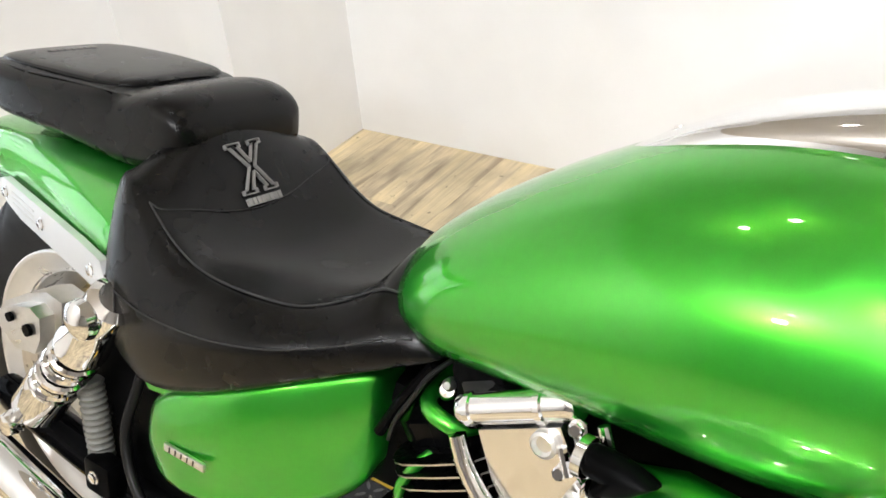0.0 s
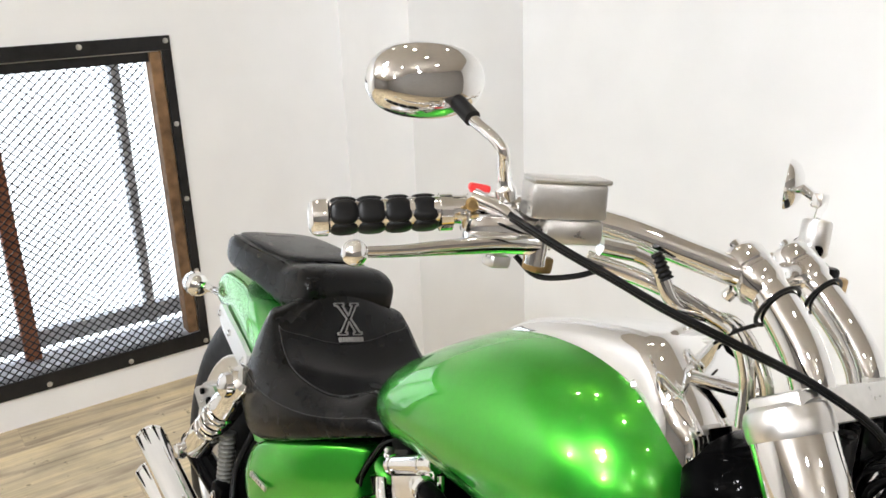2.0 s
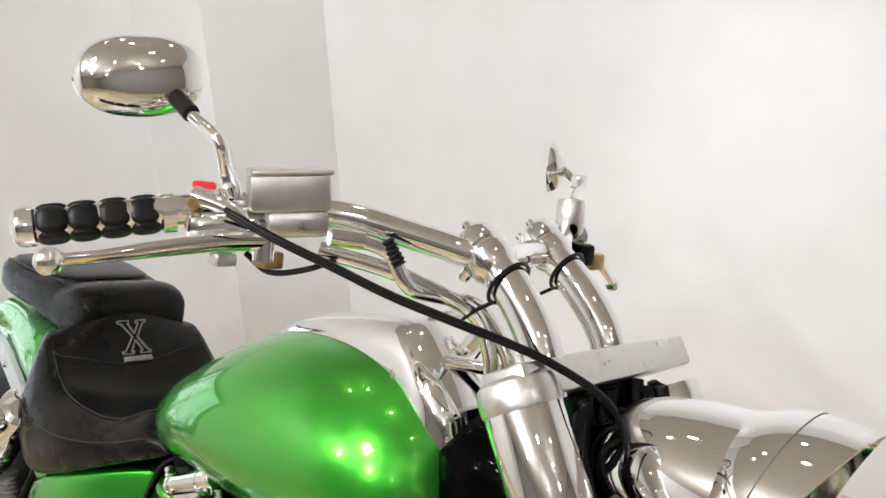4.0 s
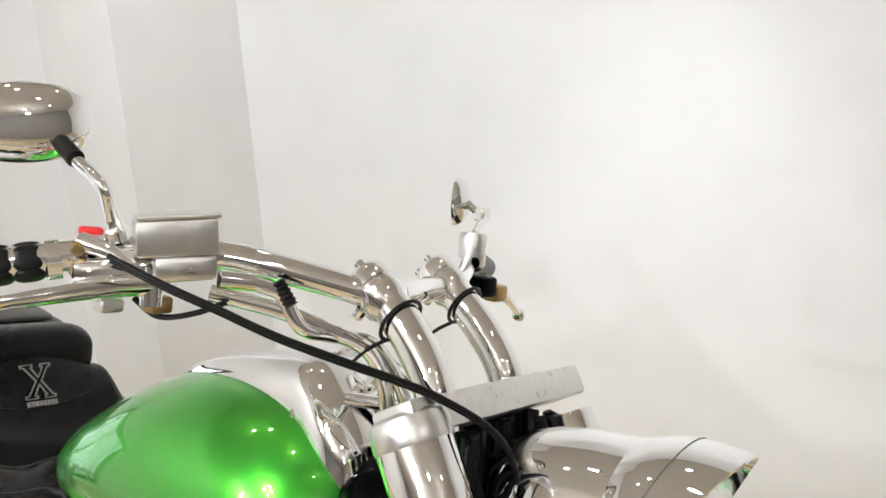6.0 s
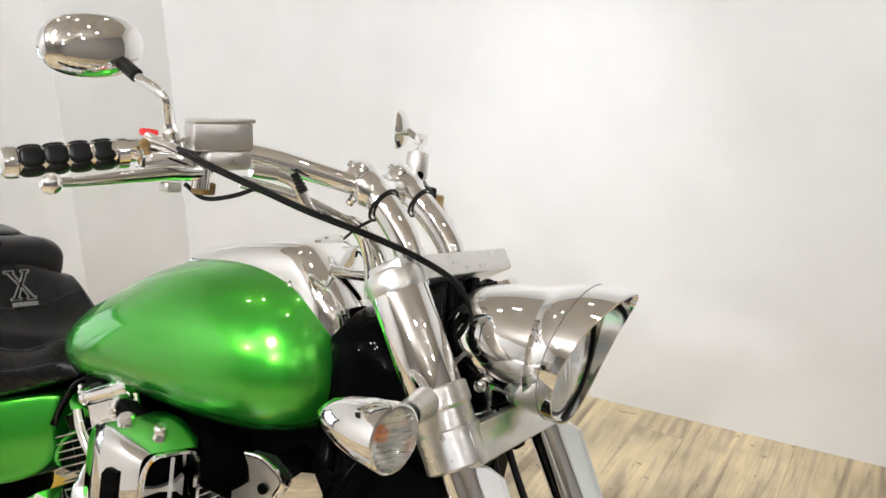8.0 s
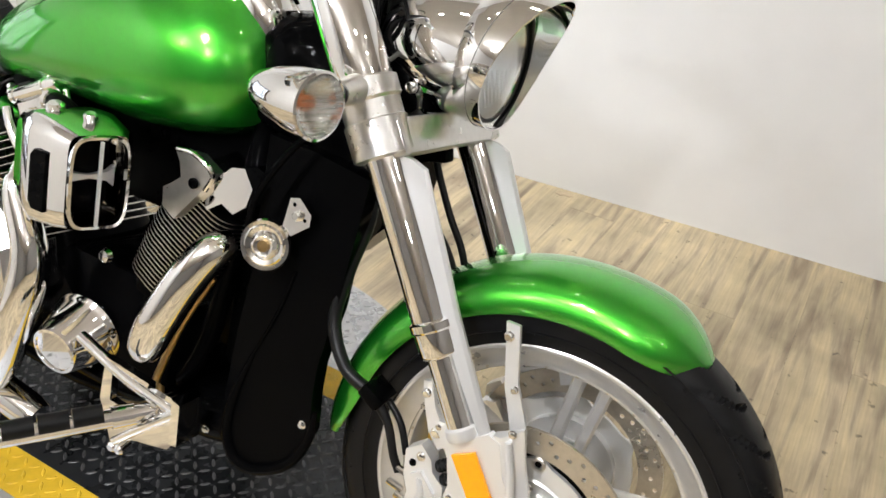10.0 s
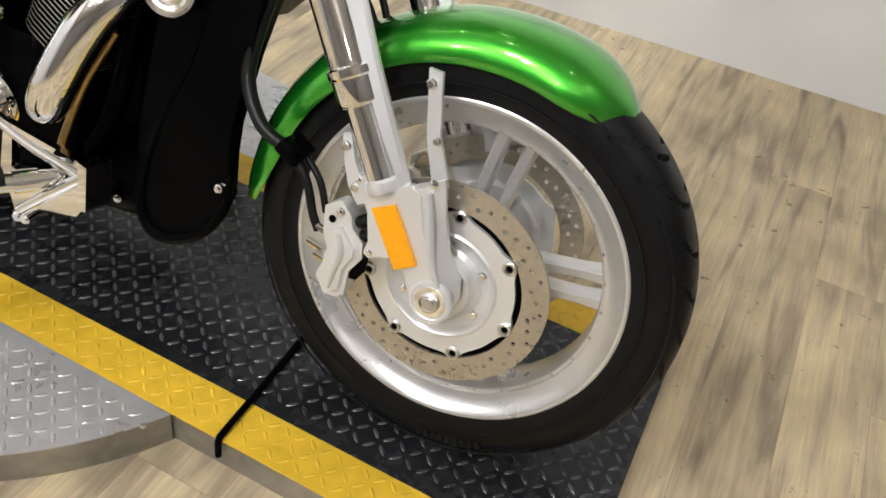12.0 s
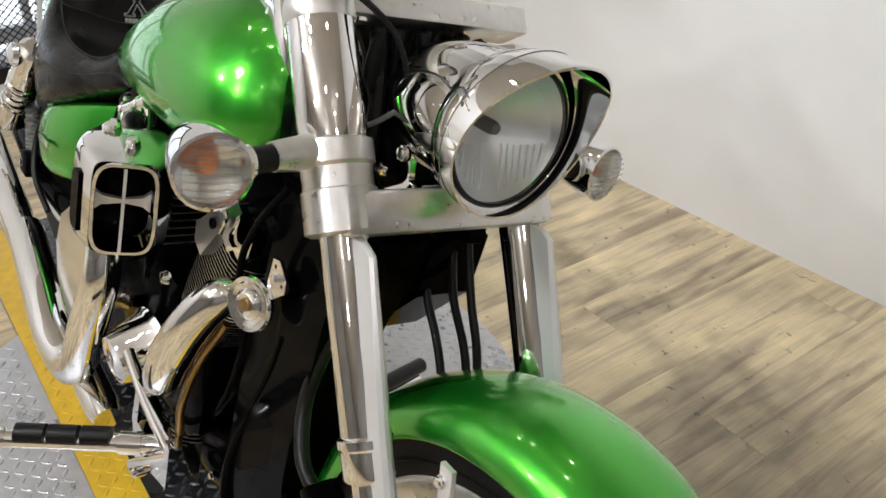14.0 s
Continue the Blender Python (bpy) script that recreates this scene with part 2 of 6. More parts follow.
slab("ceiling", [(-1.6, -6.2), (5.0, -6.2), (5.0, 2.2), (-1.6, 2.2)], TOP, TOP + 0.1, CEIL, "plain greyish beige ceiling")
# the wall with the caged window, in pieces round the opening
WY0, WY1, WZ0, WZ1 = -0.695, 0.415, 0.069, 1.133
X0, X1 = -1.40, -1.22
wall_parts = thing("wall_west", "white painted wall with a caged window opening", "wall", "", "structure")
for nm, y0, y1, z0, z1 in (("wall_part", -6.0, WY0, FLOOR, TOP), ("wall_part", WY1, 1.12, FLOOR, TOP), ("wall_part", WY0, WY1, FLOOR, WZ0), ("wall_part", WY0, WY1, WZ1, TOP)):
    part(nm, box(B_(), ((X0 + X1) / 2, (y0 + y1) / 2, (z0 + z1) / 2), (X1 - X0, y1 - y0, z1 - z0)), WALL, wall_parts, smooth=False)

# window behind the cage
IRON = mat("black_iron", (0.025, 0.024, 0.024), 0.5, 0.6, vary=0.3, scale=40, rough_vary=0.15)
OLDWOOD = mat("weathered_brown_wood", (0.17, 0.095, 0.045), 0.75, 0.0, vary=0.55, scale=28, bump=0.4, bump_scale=60)
POST = mat("red_brown_post", (0.26, 0.085, 0.035), 0.5, 0.0, vary=0.2, scale=40)
SILL = mat("grey_sill", (0.50, 0.51, 0.54), 0.6, 0.0, vary=0.12, scale=20)
DAY = mat("daylight_backdrop", (0.9, 0.93, 1.0), 1.0, emit=(0.88, 0.95, 1.0), emit_power=1.9)
BOLT = mat("zinc_bolt", (0.55, 0.53, 0.5), 0.35, 0.9)
win = thing("window_1", "caged window with black iron frame and expanded metal mesh", "window", "", "structure")
t = 0.045
for nm, y0, y1, z0, z1 in (("frame_bar", WY0 - 0.03, WY1 + 0.03, WZ1 - 0.012, WZ1 + 0.035), ("frame_bar", WY0 - 0.03, WY1 + 0.03, WZ0 - 0.03, WZ0 + 0.028),
                           ("frame_bar", WY1 - 0.002, WY1 + 0.03, WZ0 + 0.028, WZ1 - 0.012), ("frame_bar", WY0 - 0.03, WY0 + 0.002, WZ0 + 0.028, WZ1 - 0.012)):
    part(nm, box(B_(), (X1 + 0.004, (y0 + y1) / 2, (z0 + z1) / 2), (0.008, y1 - y0, z1 - z0), 0.0015), IRON, win, smooth=False)
for nm, y0, y1, z0, z1 in (("wood_lining", WY1 - 0.042, WY1 - 0.003, WZ0 + 0.03, WZ1 - 0.014), ("wood_lining", WY0 + 0.003, WY0 + 0.042, WZ0 + 0.03, WZ1 - 0.014)):
    part(nm, box(B_(), (X1 - 0.03, (y0 + y1) / 2, (z0 + z1) / 2), (0.06, y1 - y0, z1 - z0), 0.003), OLDWOOD, win, "weathered brown wooden lining", smooth=False)
part("top_bar", box(B_(), (X1 - 0.022, (WY0 + WY1) / 2, WZ1 - 0.03), (0.03, WY1 - WY0 - 0.09, 0.034), 0.002), IRON, win, smooth=False)
part("top_lip", box(B_(), (X1 - 0.004, (WY0 + WY1) / 2, WZ1 - 0.0135), (0.006, WY1 - WY0 - 0.02, 0.004), 0.001), BOLT, win, "pale metal lip", smooth=False)
part("window_sill", box(B_(), (X1 - 0.105, (WY0 + WY1) / 2, WZ0 + 0.018), (0.15, WY1 - WY0 - 0.012, 0.03), 0.004), SILL, win, "grey sill", smooth=False)
for y in (WY1 - 0.13, WY0 + 0.13):
    part("inner_jamb", box(B_(), (X1 - 0.14, y, (WZ0 + WZ1) / 2 + 0.02), (0.05, 0.03, WZ1 - WZ0 - 0.08), 0.004), SILL, win, "grey inner window jamb", smooth=False)
part("mullion", box(B_(), (X1 - 0.125, -0.135, (WZ0 + WZ1) / 2 + 0.02), (0.05, 0.05, WZ1 - WZ0 - 0.04), 0.004), POST, win, "red-brown window post", smooth=False)
part("rail", box(B_(), (X1 - 0.15, (WY0 + WY1) / 2, WZ0 + 0.10), (0.04, WY1 - WY0 - 0.02, 0.06), 0.004), SILL, win, "grey lower window rail", smooth=False)
for y in (0.429, 0.153, -0.120, -0.393, -0.666):
    for z in (WZ1 + 0.018, WZ0 - 0.012):
        part("bolt_head", bolt(B_(), (X1 + 0.008, y, z), (1, 0, 0), 0.007, 0.006), BOLT, win)
for z in (0.872, 0.606, 0.335):
    part("bolt_head", bolt(B_(), (X1 + 0.008, 0.429, z), (1, 0, 0), 0.007, 0.006), BOLT, win)
# expanded mesh: one sheet of crossing slanted strands
mesh_bm = B_()
PW, PH = 0.030, 0.0135
my0, my1, mz0, mz1 = WY0 + 0.03, WY1 - 0.03, WZ0 + 0.02, WZ1 - 0.02


def strand(y0, z0, y1, z1):
    a, b = V(X1 - 0.010, y0, z0), V(X1 - 0.010, y1, z1)
    d = (b - a).normalized()
    s = V(1, 0, 0)
    w = d.cross(s).normalized() * 0.0019
    s = s * 0.0017
    q = [a + w + s, a - w + s, a - w - s, a + w - s]
    r = [b + w + s, b - w + s, b - w - s, b + w - s]
    rings(mesh_bm, [q, r], True, False)


nz = int((mz1 - mz0) / PH)
ny = int((my1 - my0) / PW)
for k in range(nz):
    for i in range(ny * 2):
        up_ = (i + k) % 2 == 0
        y = my0 + i * PW / 2
        z = mz0 + k * PH
        strand(y, z if up_ else z + PH, y + PW / 2, z + PH if up_ else z)
tagged(part("mesh_sheet", mesh_bm, IRON, win, "black expanded metal mesh", smooth=False), kind="stuff")
bk = part("backdrop", box(B_(), (X1 - 0.55, -0.1, 0.7), (0.02, 2.6, 2.4)), DAY, None, smooth=False)
tagged(bk, "bright overcast daylight outside the window", "", "", "structure")

# ---- the turntable and its runway ----
CHECKER = mat("silver_tread_plate", (0.52, 0.52, 0.53), 0.34, 0.55, vary=0.14, scale=40, rough_vary=0.12, bump=0.1, bump_scale=150)
RUNWAY = mat("black_tread_plate", (0.038, 0.040, 0.043), 0.25, 0.60, vary=0.35, scale=30, rough_vary=0.14, bump=0.1, bump_scale=150)
YELLOW = mat("yellow_safety_paint", (0.74, 0.47, 0.03), 0.42, 0.0, vary=0.16, scale=35, rough_vary=0.12, bump=0.1, bump_scale=120)
EDGE = mat("dull_tread_edge", (0.36, 0.34, 0.31), 0.42, 0.7, vary=0.25, scale=40, rough_vary=0.1)
DC, DR = (0.85, 0.11), 0.61
Y0, Y1, Y2, Y3 = -0.183, -0.102, 0.341, 0.423
RX0, RX1 = -0.20, 2.045
table = thing("turntable", "round silver tread-plate turntable with a black and yellow runway", "turntable")


def arc_side(sign):
    """The part of the disc on one side of the runway."""
    ye = Y0 - 0.001 if sign < 0 else Y3 + 0.001
    pts = []
    for i in range(181):
        a = 2 * math.pi * i / 180
        x, y = DC[0] + DR * math.cos(a), DC[1] + DR * math.sin(a)
        if (y < ye) if sign < 0 else (y > ye):
            pts.append((x, y))
    k = max(range(len(pts)), key=lambda i: (Vector(pts[i]) - Vector(pts[i - 1])).length)
    pts = pts[k:] + pts[:k]
    h = math.sqrt(DR ** 2 - (ye - DC[1]) ** 2)
    first, last = (DC[0] - h, ye), (DC[0] + h, ye)
    if (Vector(pts[0]) - Vector(first)).length > (Vector(pts[0]) - Vector(last)).length:
        first, last = last, first
    return [first] + pts + [last]


for sg in (-1, 1):
    part("disc_half", plate(B_(), arc_side(sg), [], lambda a, b, h: V(a, b, -0.004 + h), 0.003), CHECKER, table, "silver tread plate", smooth=False)
    part("disc_edge", plate(B_(), [(DC[0] + (a - DC[0]) * 0.997, DC[1] + (b - DC[1]) * 0.997) for a, b in arc_side(sg)], [], lambda a, b, h: V(a, b, FLOOR + h), -FLOOR - 0.0045), EDGE, table, "dull tread-plate edge", smooth=False)
part("runway_base", box(B_(), ((RX0 + RX1) / 2, (Y0 + Y3) / 2, (FLOOR - 0.004) / 2), (RX1 - RX0 - 0.004, Y3 - Y0 - 0.006, -FLOOR - 0.0045)), EDGE, table, "dull tread-plate edge", smooth=False)
part("runway_plate", box(B_(), ((RX0 + RX1) / 2, (Y1 + Y2) / 2, -0.0025), (RX1 - RX0, Y2 - Y1, 0.003), 0.0006), RUNWAY, table, "black tread plate", smooth=False)
for y0, y1 in ((Y0, Y1 - 0.0005), (Y2 + 0.0005, Y3)):
    part("yellow_band", box(B_(), ((RX0 + RX1) / 2, (y0 + y1) / 2, -0.0025), (RX1 - RX0, y1 - y0, 0.003), 0.0006), YELLOW, table, "yellow painted band", smooth=False)


def lug(bm, x, y, z, ang, ln=0.0115, wd=0.0032, h=0.0014):
    c, s = math.cos(ang), math.sin(ang)
    base = [(ln, 0), (ln * 0.45, wd), (-ln * 0.45, wd), (-ln, 0), (-ln * 0.45, -wd), (ln * 0.45, -wd)]
    lo = [bm.verts.new((x + a * c - b * s, y + a * s + b * c, z)) for a, b in base]
    hi = [bm.verts.new((x + (a * c - b * s) * 0.55, y + (a * s + b * c) * 0.55, z + h)) for a, b in base]
    for i in range(6):
        bm.faces.new((lo[i], lo[(i + 1) % 6], hi[(i + 1) % 6], hi[i]))
    bm.faces.new(hi)


PITCH = 0.0235
lb, ly, ls = B_(), B_(), B_()
for i in range(int((RX1 - 0.3) / PITCH) + 1):
    for j in range(-30, 36):
        x, y = 0.3 + i * PITCH + 0.008, j * PITCH
        ang = radians(45 if (i + j) % 2 else -45)
        if x > RX1 - 0.012:
            continue
        if Y1 + 0.011 < y < Y2 - 0.011:
            lug(lb, x, y, -0.0011, ang)
        elif Y0 + 0.009 < y < Y1 - 0.009 or Y2 + 0.009 < y < Y3 - 0.009:
            lug(ly, x, y, -0.0011, ang)
        elif (x - DC[0]) ** 2 + (y - DC[1]) ** 2 < (DR - 0.012) ** 2 and (y < Y0 - 0.012 or y > Y3 + 0.012):
            lug(ls, x, y, -0.0011, ang)
LUG = mat("worn_black_lugs", (0.105, 0.106, 0.108), 0.34, 0.6, vary=0.45, scale=26, rough_vary=0.14)
for bm_, mm, nm in ((lb, LUG, "black_tread"), (ly, YELLOW, "yellow_tread"), (ls, CHECKER, "silver_tread")):
    tagged(part(nm, bm_, mm, table, smooth=False), kind="stuff")
for x, y in ((1.135, -0.225), (1.365, -0.222), (0.9, -0.225), (0.62, -0.225), (1.1, -0.40)):
    part("plate_bolt", bolt(B_(), (x, y, -0.001), (0, 0, 1), 0.004, 0.002), BOLT, table)
strap = part("flat_bar", tube(B_(), [(1.463, 0.20, 0.007), (1.470, 0.04, 0.007), (1.4745, -0.10, 0.007), (1.476, -0.176, 0.0065), (1.4765, -0.1845, 0.004), (1.477, -0.1885, -0.003), (1.478, -0.191, -0.030)], [0.0055] * 7, 10, 4), MATT, None)
tagged(strap, "thin black tie bar lying across the runway edge", "strap")

PAPER = mat("brown_paper", (0.50, 0.40, 0.27), 0.8, 0.0, vary=0.2, scale=60)
scrap = part("paper_scrap", plate(B_(), [(1.130, 1.632), (1.150, 1.624), (1.162, 1.638), (1.178, 1.632), (1.188, 1.644), (1.160, 1.656), (1.132, 1.652)], [], lambda a, b, h: V(a, b, FLOOR + 0.0005 + h + 0.02 * (b - 1.62)), 0.0015), PAPER, None, smooth=False)
tagged(scrap, "small torn paper scrap on the floor at the wall", "scrap")

# ceiling spots of the room
WHITE = (0.925, 0.955, 1.01)
LAMPM = mat("lamp_glow", (1, 1, 1), 1.0, emit=(1.0, 0.98, 0.96), emit_power=60.0)
# lamp, where it is aimed, power, cone: a row added to wash the walls and the floor beside them, then the lamps over the
# machine and the room
SPOTS = [(0.0, 0.1, -0.3, 1.60, 0.5, 60, 76), (1.1, 0.2, 1.0, 1.65, 0.5, 62, 76), (2.2, 0.2, 2.3, 1.75, 0.9, 40, 82), (3.4, 0.3, 3.6, 1.85, 0.9, 27, 82), (0.9, 1.0, 0.95, 1.35, -0.07, 125, 44), (0.3, 0.35, -1.1, 0.8, 0.6, 42, 76),
         (1.15, -1.15, 1.15, -1.0, 0, 30, 120), (1.30, -1.32, 1.3, -1.0, 0, 30, 120), (1.02, -1.40, 1.0, -1.0, 0, 30, 120), (1.25, -1.62, 1.25, -1.2, 0, 30, 120),
         (2.7, -1.0, 2.4, -0.6, 0, 8, 110), (0.2, -2.3, 0, 0, 0, 58, 0), (1.7, -2.5, 0, 0, 0, 88, 0), (3.4, -2.2, 0, 0, 0, 11, 0), (3.6, -0.4, 0, 0, 0, 6, 0)]
for x, y, tx, ty, tz, power, cone in SPOTS:
    lt = thing("ceiling_spot", "small round ceiling spot lamp out of view", "lamp", "ceiling spots", at=(x, y, TOP))
    part("housing", lathe(B_(), [(0.055, 0.0), (0.055, -0.05), (0.045, -0.05), (0.045, -0.02), (0.0, -0.02)], (0, 0, 0), (0, 0, 1), 20), CEIL, lt)
    part("bulb", lathe(B_(), [(0.0, -0.055), (0.030, -0.045), (0.036, -0.025), (0.0, -0.022)], (0, 0, 0), (0, 0, 1), 16), LAMPM, lt)
    # cone 0: unseen pendants, added to brighten the room and the reflected ceiling
    if cone == 0:
        part("cord", rod(B_(), (0, 0, 0), (0, 0, -0.36), 0.004, n=8), MATT, lt, "black cord of an added pendant lamp")
        part("globe", lathe(B_(), [(0.0, -0.36), (0.02, -0.365), (0.04, -0.39), (0.04, -0.41), (0.02, -0.435), (0.0, -0.44)], (0, 0, 0), (0, 0, 1), 16), LAMPM, lt, "glowing globe of a pendant lamp added for fill").visible_shadow = False
        bulb_lamp("pendant_fill", x, y, TOP - 0.40, power, WHITE)
        continue
    spot_lamp("spot_light", (x, y, TOP - 0.07), (tx, ty, tz), power, WHITE, cone)
# ---- the motorcycle: x ahead, y to its left, z up its own middle plane ----
bike = thing("motorcycle", "bright green chrome-trimmed cruiser motorcycle leaning on its side stand", "motorcycle", turn=(LEAN, 0, 0))


def lc(x):
    return max(0.0, 0.045 - 0.1 * x)


def wheel_matrix(c, steer=0.0, camber=0.0):
    return Matrix.Translation(c) @ Euler((radians(camber), 0, radians(steer))).to_matrix().to_4x4()


def moved(bm, m):
    bmesh.ops.transform(bm, matrix=m, verts=bm.verts)
    return bm


def tyre(radius, half, bead, n=540, groove_step=18.0):
    """A tyre round the y axis at the origin, with swept grooves cut into its tread."""
    prof = []
    for k in range(41):
        a = math.pi * (k / 40)
        c, s = math.cos(a), math.sin(a)
        prof.append((bead + (radius - bead) * s ** 0.62, half * math.copysign(abs(c) ** 0.8, c) * (0.82 + 0.18 * s)))
    bm = B_()
    secs = []
    for j in range(n):
        th = 2 * math.pi * j / n
        deg = math.degrees(th)
        ring = []
        for r, l in prof:
            q = abs(l) / half
            cut = 0.0
            if r > bead + (radius - bead) * 0.62 and 0.10 < q < 0.93:
                shift = deg + (9 if l > 0 else 0) - 26 * (q - 0.1) ** 2.2
                ph = shift % groove_step
                if ph < 1.25:
                    cut = 0.008
            rr = r - cut
            ring.append(V(rr * math.cos(th), l, rr * math.sin(th)))
        secs.append(ring)
    secs.append(secs[0])
    rings(bm, secs, False, False)
    bmesh.ops.remove_doubles(bm, verts=bm.verts, dist=1e-6)
    return bm


def rim(flange, half, barrel):
    near = [(flange - 0.004, half - 0.006), (flange, half - 0.002), (flange, half + 0.004), (flange - 0.003, half + 0.006), (flange - 0.007, half + 0.005), (flange - 0.010, half + 0.001),
            (flange - 0.033, half - 0.013), (flange - 0.0345, half - 0.013), (flange - 0.0345, half - 0.018), (barrel + 0.007, half - 0.018), (barrel + 0.005, half - 0.021)]
    prof = [(r, -l) for r, l in near] + [(barrel + 0.003, 0)] + list(reversed(near))
    prof += [(flange - 0.006, half - 0.012), (flange - 0.026, half - 0.018), (barrel + 0.015, half - 0.030), (barrel + 0.012, 0), (barrel + 0.015, -half + 0.030), (flange - 0.026, -half + 0.018), (flange - 0.006, -half + 0.012)]
    return lathe(B_(), prof, (0, 0, 0), (0, 1, 0), 96, True)


# front wheel
FC = (1.715, 0.0, 0.318)
FM = wheel_matrix(FC, 2.1, 2.7)
fw = part("front_wheel", moved(lathe(B_(), [(0.0, -0.105), (0.024, -0.105), (0.027, -0.092), (0.046, -0.088), (0.052, -0.06), (0.040, -0.045), (0.040, 0.045), (0.052, 0.06), (0.046, 0.088), (0.024, 0.105), (0.0, 0.105)], (0, 0, 0), (0, 1, 0), 40), FM), SILVER, bike, "silver cast wheel hub")
part("tyre", moved(tyre(0.318, 0.066, 0.236, 720, 12.0), FM), RUBBER, fw, "black rubber tyre with swept grooves")
part("rim", moved(rim(0.2425, 0.050, 0.196), FM), RIM, fw, "silver cast rim")
for k in range(5):
    a = radians(10 + 72 * k)
    for s in (-0.020, 0.020):
        d, t_ = V(math.cos(a), 0, math.sin(a)), V(-math.sin(a), 0, math.cos(a))
        secs = []
        for r, wd, dp in ((0.036, 0.011, 0.024), (0.10, 0.0085, 0.017), (0.17, 0.0085, 0.015), (0.206, 0.011, 0.018)):
            c = d * r + t_ * (s * (0.8 + r))
            secs.append([c + t_ * (wd * x) + V(0, 1, 0) * (dp * y) for x, y in ((1, .7), (.6, 1), (-.6, 1), (-1, .7), (-1, -.7), (-.6, -1), (.6, -1), (1, -.7))])
        part("spoke", moved(rings(B_(), secs), FM), RIM, fw)


def brake_disc(l, out_r=0.148, in_r=0.112, n_rows=36, face=-1):
    holes = []
    for i in range(n_rows):
        a = 2 * math.pi * i / n_rows
        for k, r in enumerate((in_r + 0.012, (in_r + out_r) / 2, out_r - 0.010)):
            if (i + k) % 2 == 0:
                aa = a + 0.05 * k
                holes.append(circle(r * math.cos(aa), r * math.sin(aa), 0.0034, 8))
    ring = [circle(0, 0, in_r, 64)] + holes
    return plate(B_(), circle(0, 0, out_r, 80), ring, lambda a, b, h: V(a, l + h, b), 0.0045)


def carrier(l):
    out = []
    for i in range(168):
        a = 2 * math.pi * i / 168
        lobe = 0.5 + 0.5 * math.cos(7 * (a - radians(243)))
        r = 0.1030 + 0.0090 * lobe ** 5
        out.append((r * math.cos(a), r * math.sin(a)))
    return plate(B_(), out, [circle(0, 0, 0.077, 48)], lambda a, b, h: V(a, l + h, b), 0.006, 0.001)


for sgn in (-1, 1):
    l = -0.0985 if sgn < 0 else 0.094
    dp = part("brake_disc", moved(brake_disc(l), FM), STEEL, bike, "drilled steel brake disc")
    part("disc_carrier", moved(carrier(l - 0.001), FM), SILVER, dp, "silver disc carrier")
    part("hub_cover", moved(lathe(B_(), [(0.0785, -0.003), (0.0790, 0.003), (0.0760, 0.005), (0.0725, 0.003), (0.0680, -0.005), (0.0540, -0.008), (0.0470, -0.004), (0.0455, 0.004), (0.0455, 0.012), (0.0430, 0.015), (0.030, 0.016), (0.030, -0.016), (0.0785, -0.016)], (0, l + 0.001, 0), (0, sgn, 0), 48, True), FM), SILVER, dp)
    # added black ring: stands in for the shadow between carrier and disc
    if sgn < 0:
        part("shade_ring", moved(plate(B_(), circle(0, 0, 0.1165, 56), [circle(0, 0, 0.100, 48)], lambda a, b, h: V(a, l + 0.0065 + h, b), 0.003), FM), MATT, dp, "black ring standing in for the shade behind the disc carrier")
    for k in range(7):
        a = radians(243 + 360 / 7 * k)
        part("disc_bolt", moved(lathe(B_(), [(0.0100, 0), (0.0100, 0.003), (0.0085, 0.004), (0.0055, 0.0035), (0.0050, 0.001), (0.0, 0.001)], (0.1035 * math.cos(a), l + (-0.001 if sgn < 0 else 0.0055), 0.1035 * math.sin(a)), (0, sgn, 0), 16), FM), ALU, dp)
        part("bolt_socket", moved(lathe(B_(), [(0.0046, 0.0), (0.0046, 0.0018), (0.0, 0.0018)], (0.1035 * math.cos(a), l + (-0.001 if sgn < 0 else 0.0055), 0.1035 * math.sin(a)), (0, sgn, 0), 12), FM), MATT, dp, "dark bolt socket")
    for k in range(6):
        a = radians(333 + 60 * k)
        part("hub_bolt", moved(bolt(B_(), (0.060 * math.cos(a), l - sgn * 0.006, 0.060 * math.sin(a)), (0, sgn, 0), 0.0045, 0.006), FM), CHROME, dp)

for r_, l_ in ((0.262, -0.0640), (0.296, -0.0635)):
    part("sidewall_rib", moved(lathe(B_(), [(r_ - 0.0016, 0.0012), (r_ - 0.0006, -0.0012), (r_ + 0.0006, -0.0012), (r_ + 0.0016, 0.0012)], (0, l_, 0), (0, 1, 0), 96, True), FM), RUBBER, fw)
for k in range(30):
    a = radians(12 * k + 4)
    part("rim_rivet", moved(lathe(B_(), [(0.0022, 0), (0.0022, 0.0015), (0, 0.002)], (0.2055 * math.cos(a), -0.0325, 0.2055 * math.sin(a)), (0, -1, 0), 8), FM), STEEL, fw)
# raised maker's lettering on the tyre wall, as plain bars
for k in range(9):
    a = radians(274 + k * 2.4)
    c, s = math.cos(a), math.sin(a)
    rr = 0.281
    m_ = Matrix.Translation((rr * c, -0.0655, rr * s)) @ Matrix.Rotation(-a + math.pi / 2, 4, "Y")
    part("raised_mark", moved(moved(box(B_(), (0, 0, 0), (0.007, 0.002, 0.012), 0.0008), m_), FM), RUBBER, fw)

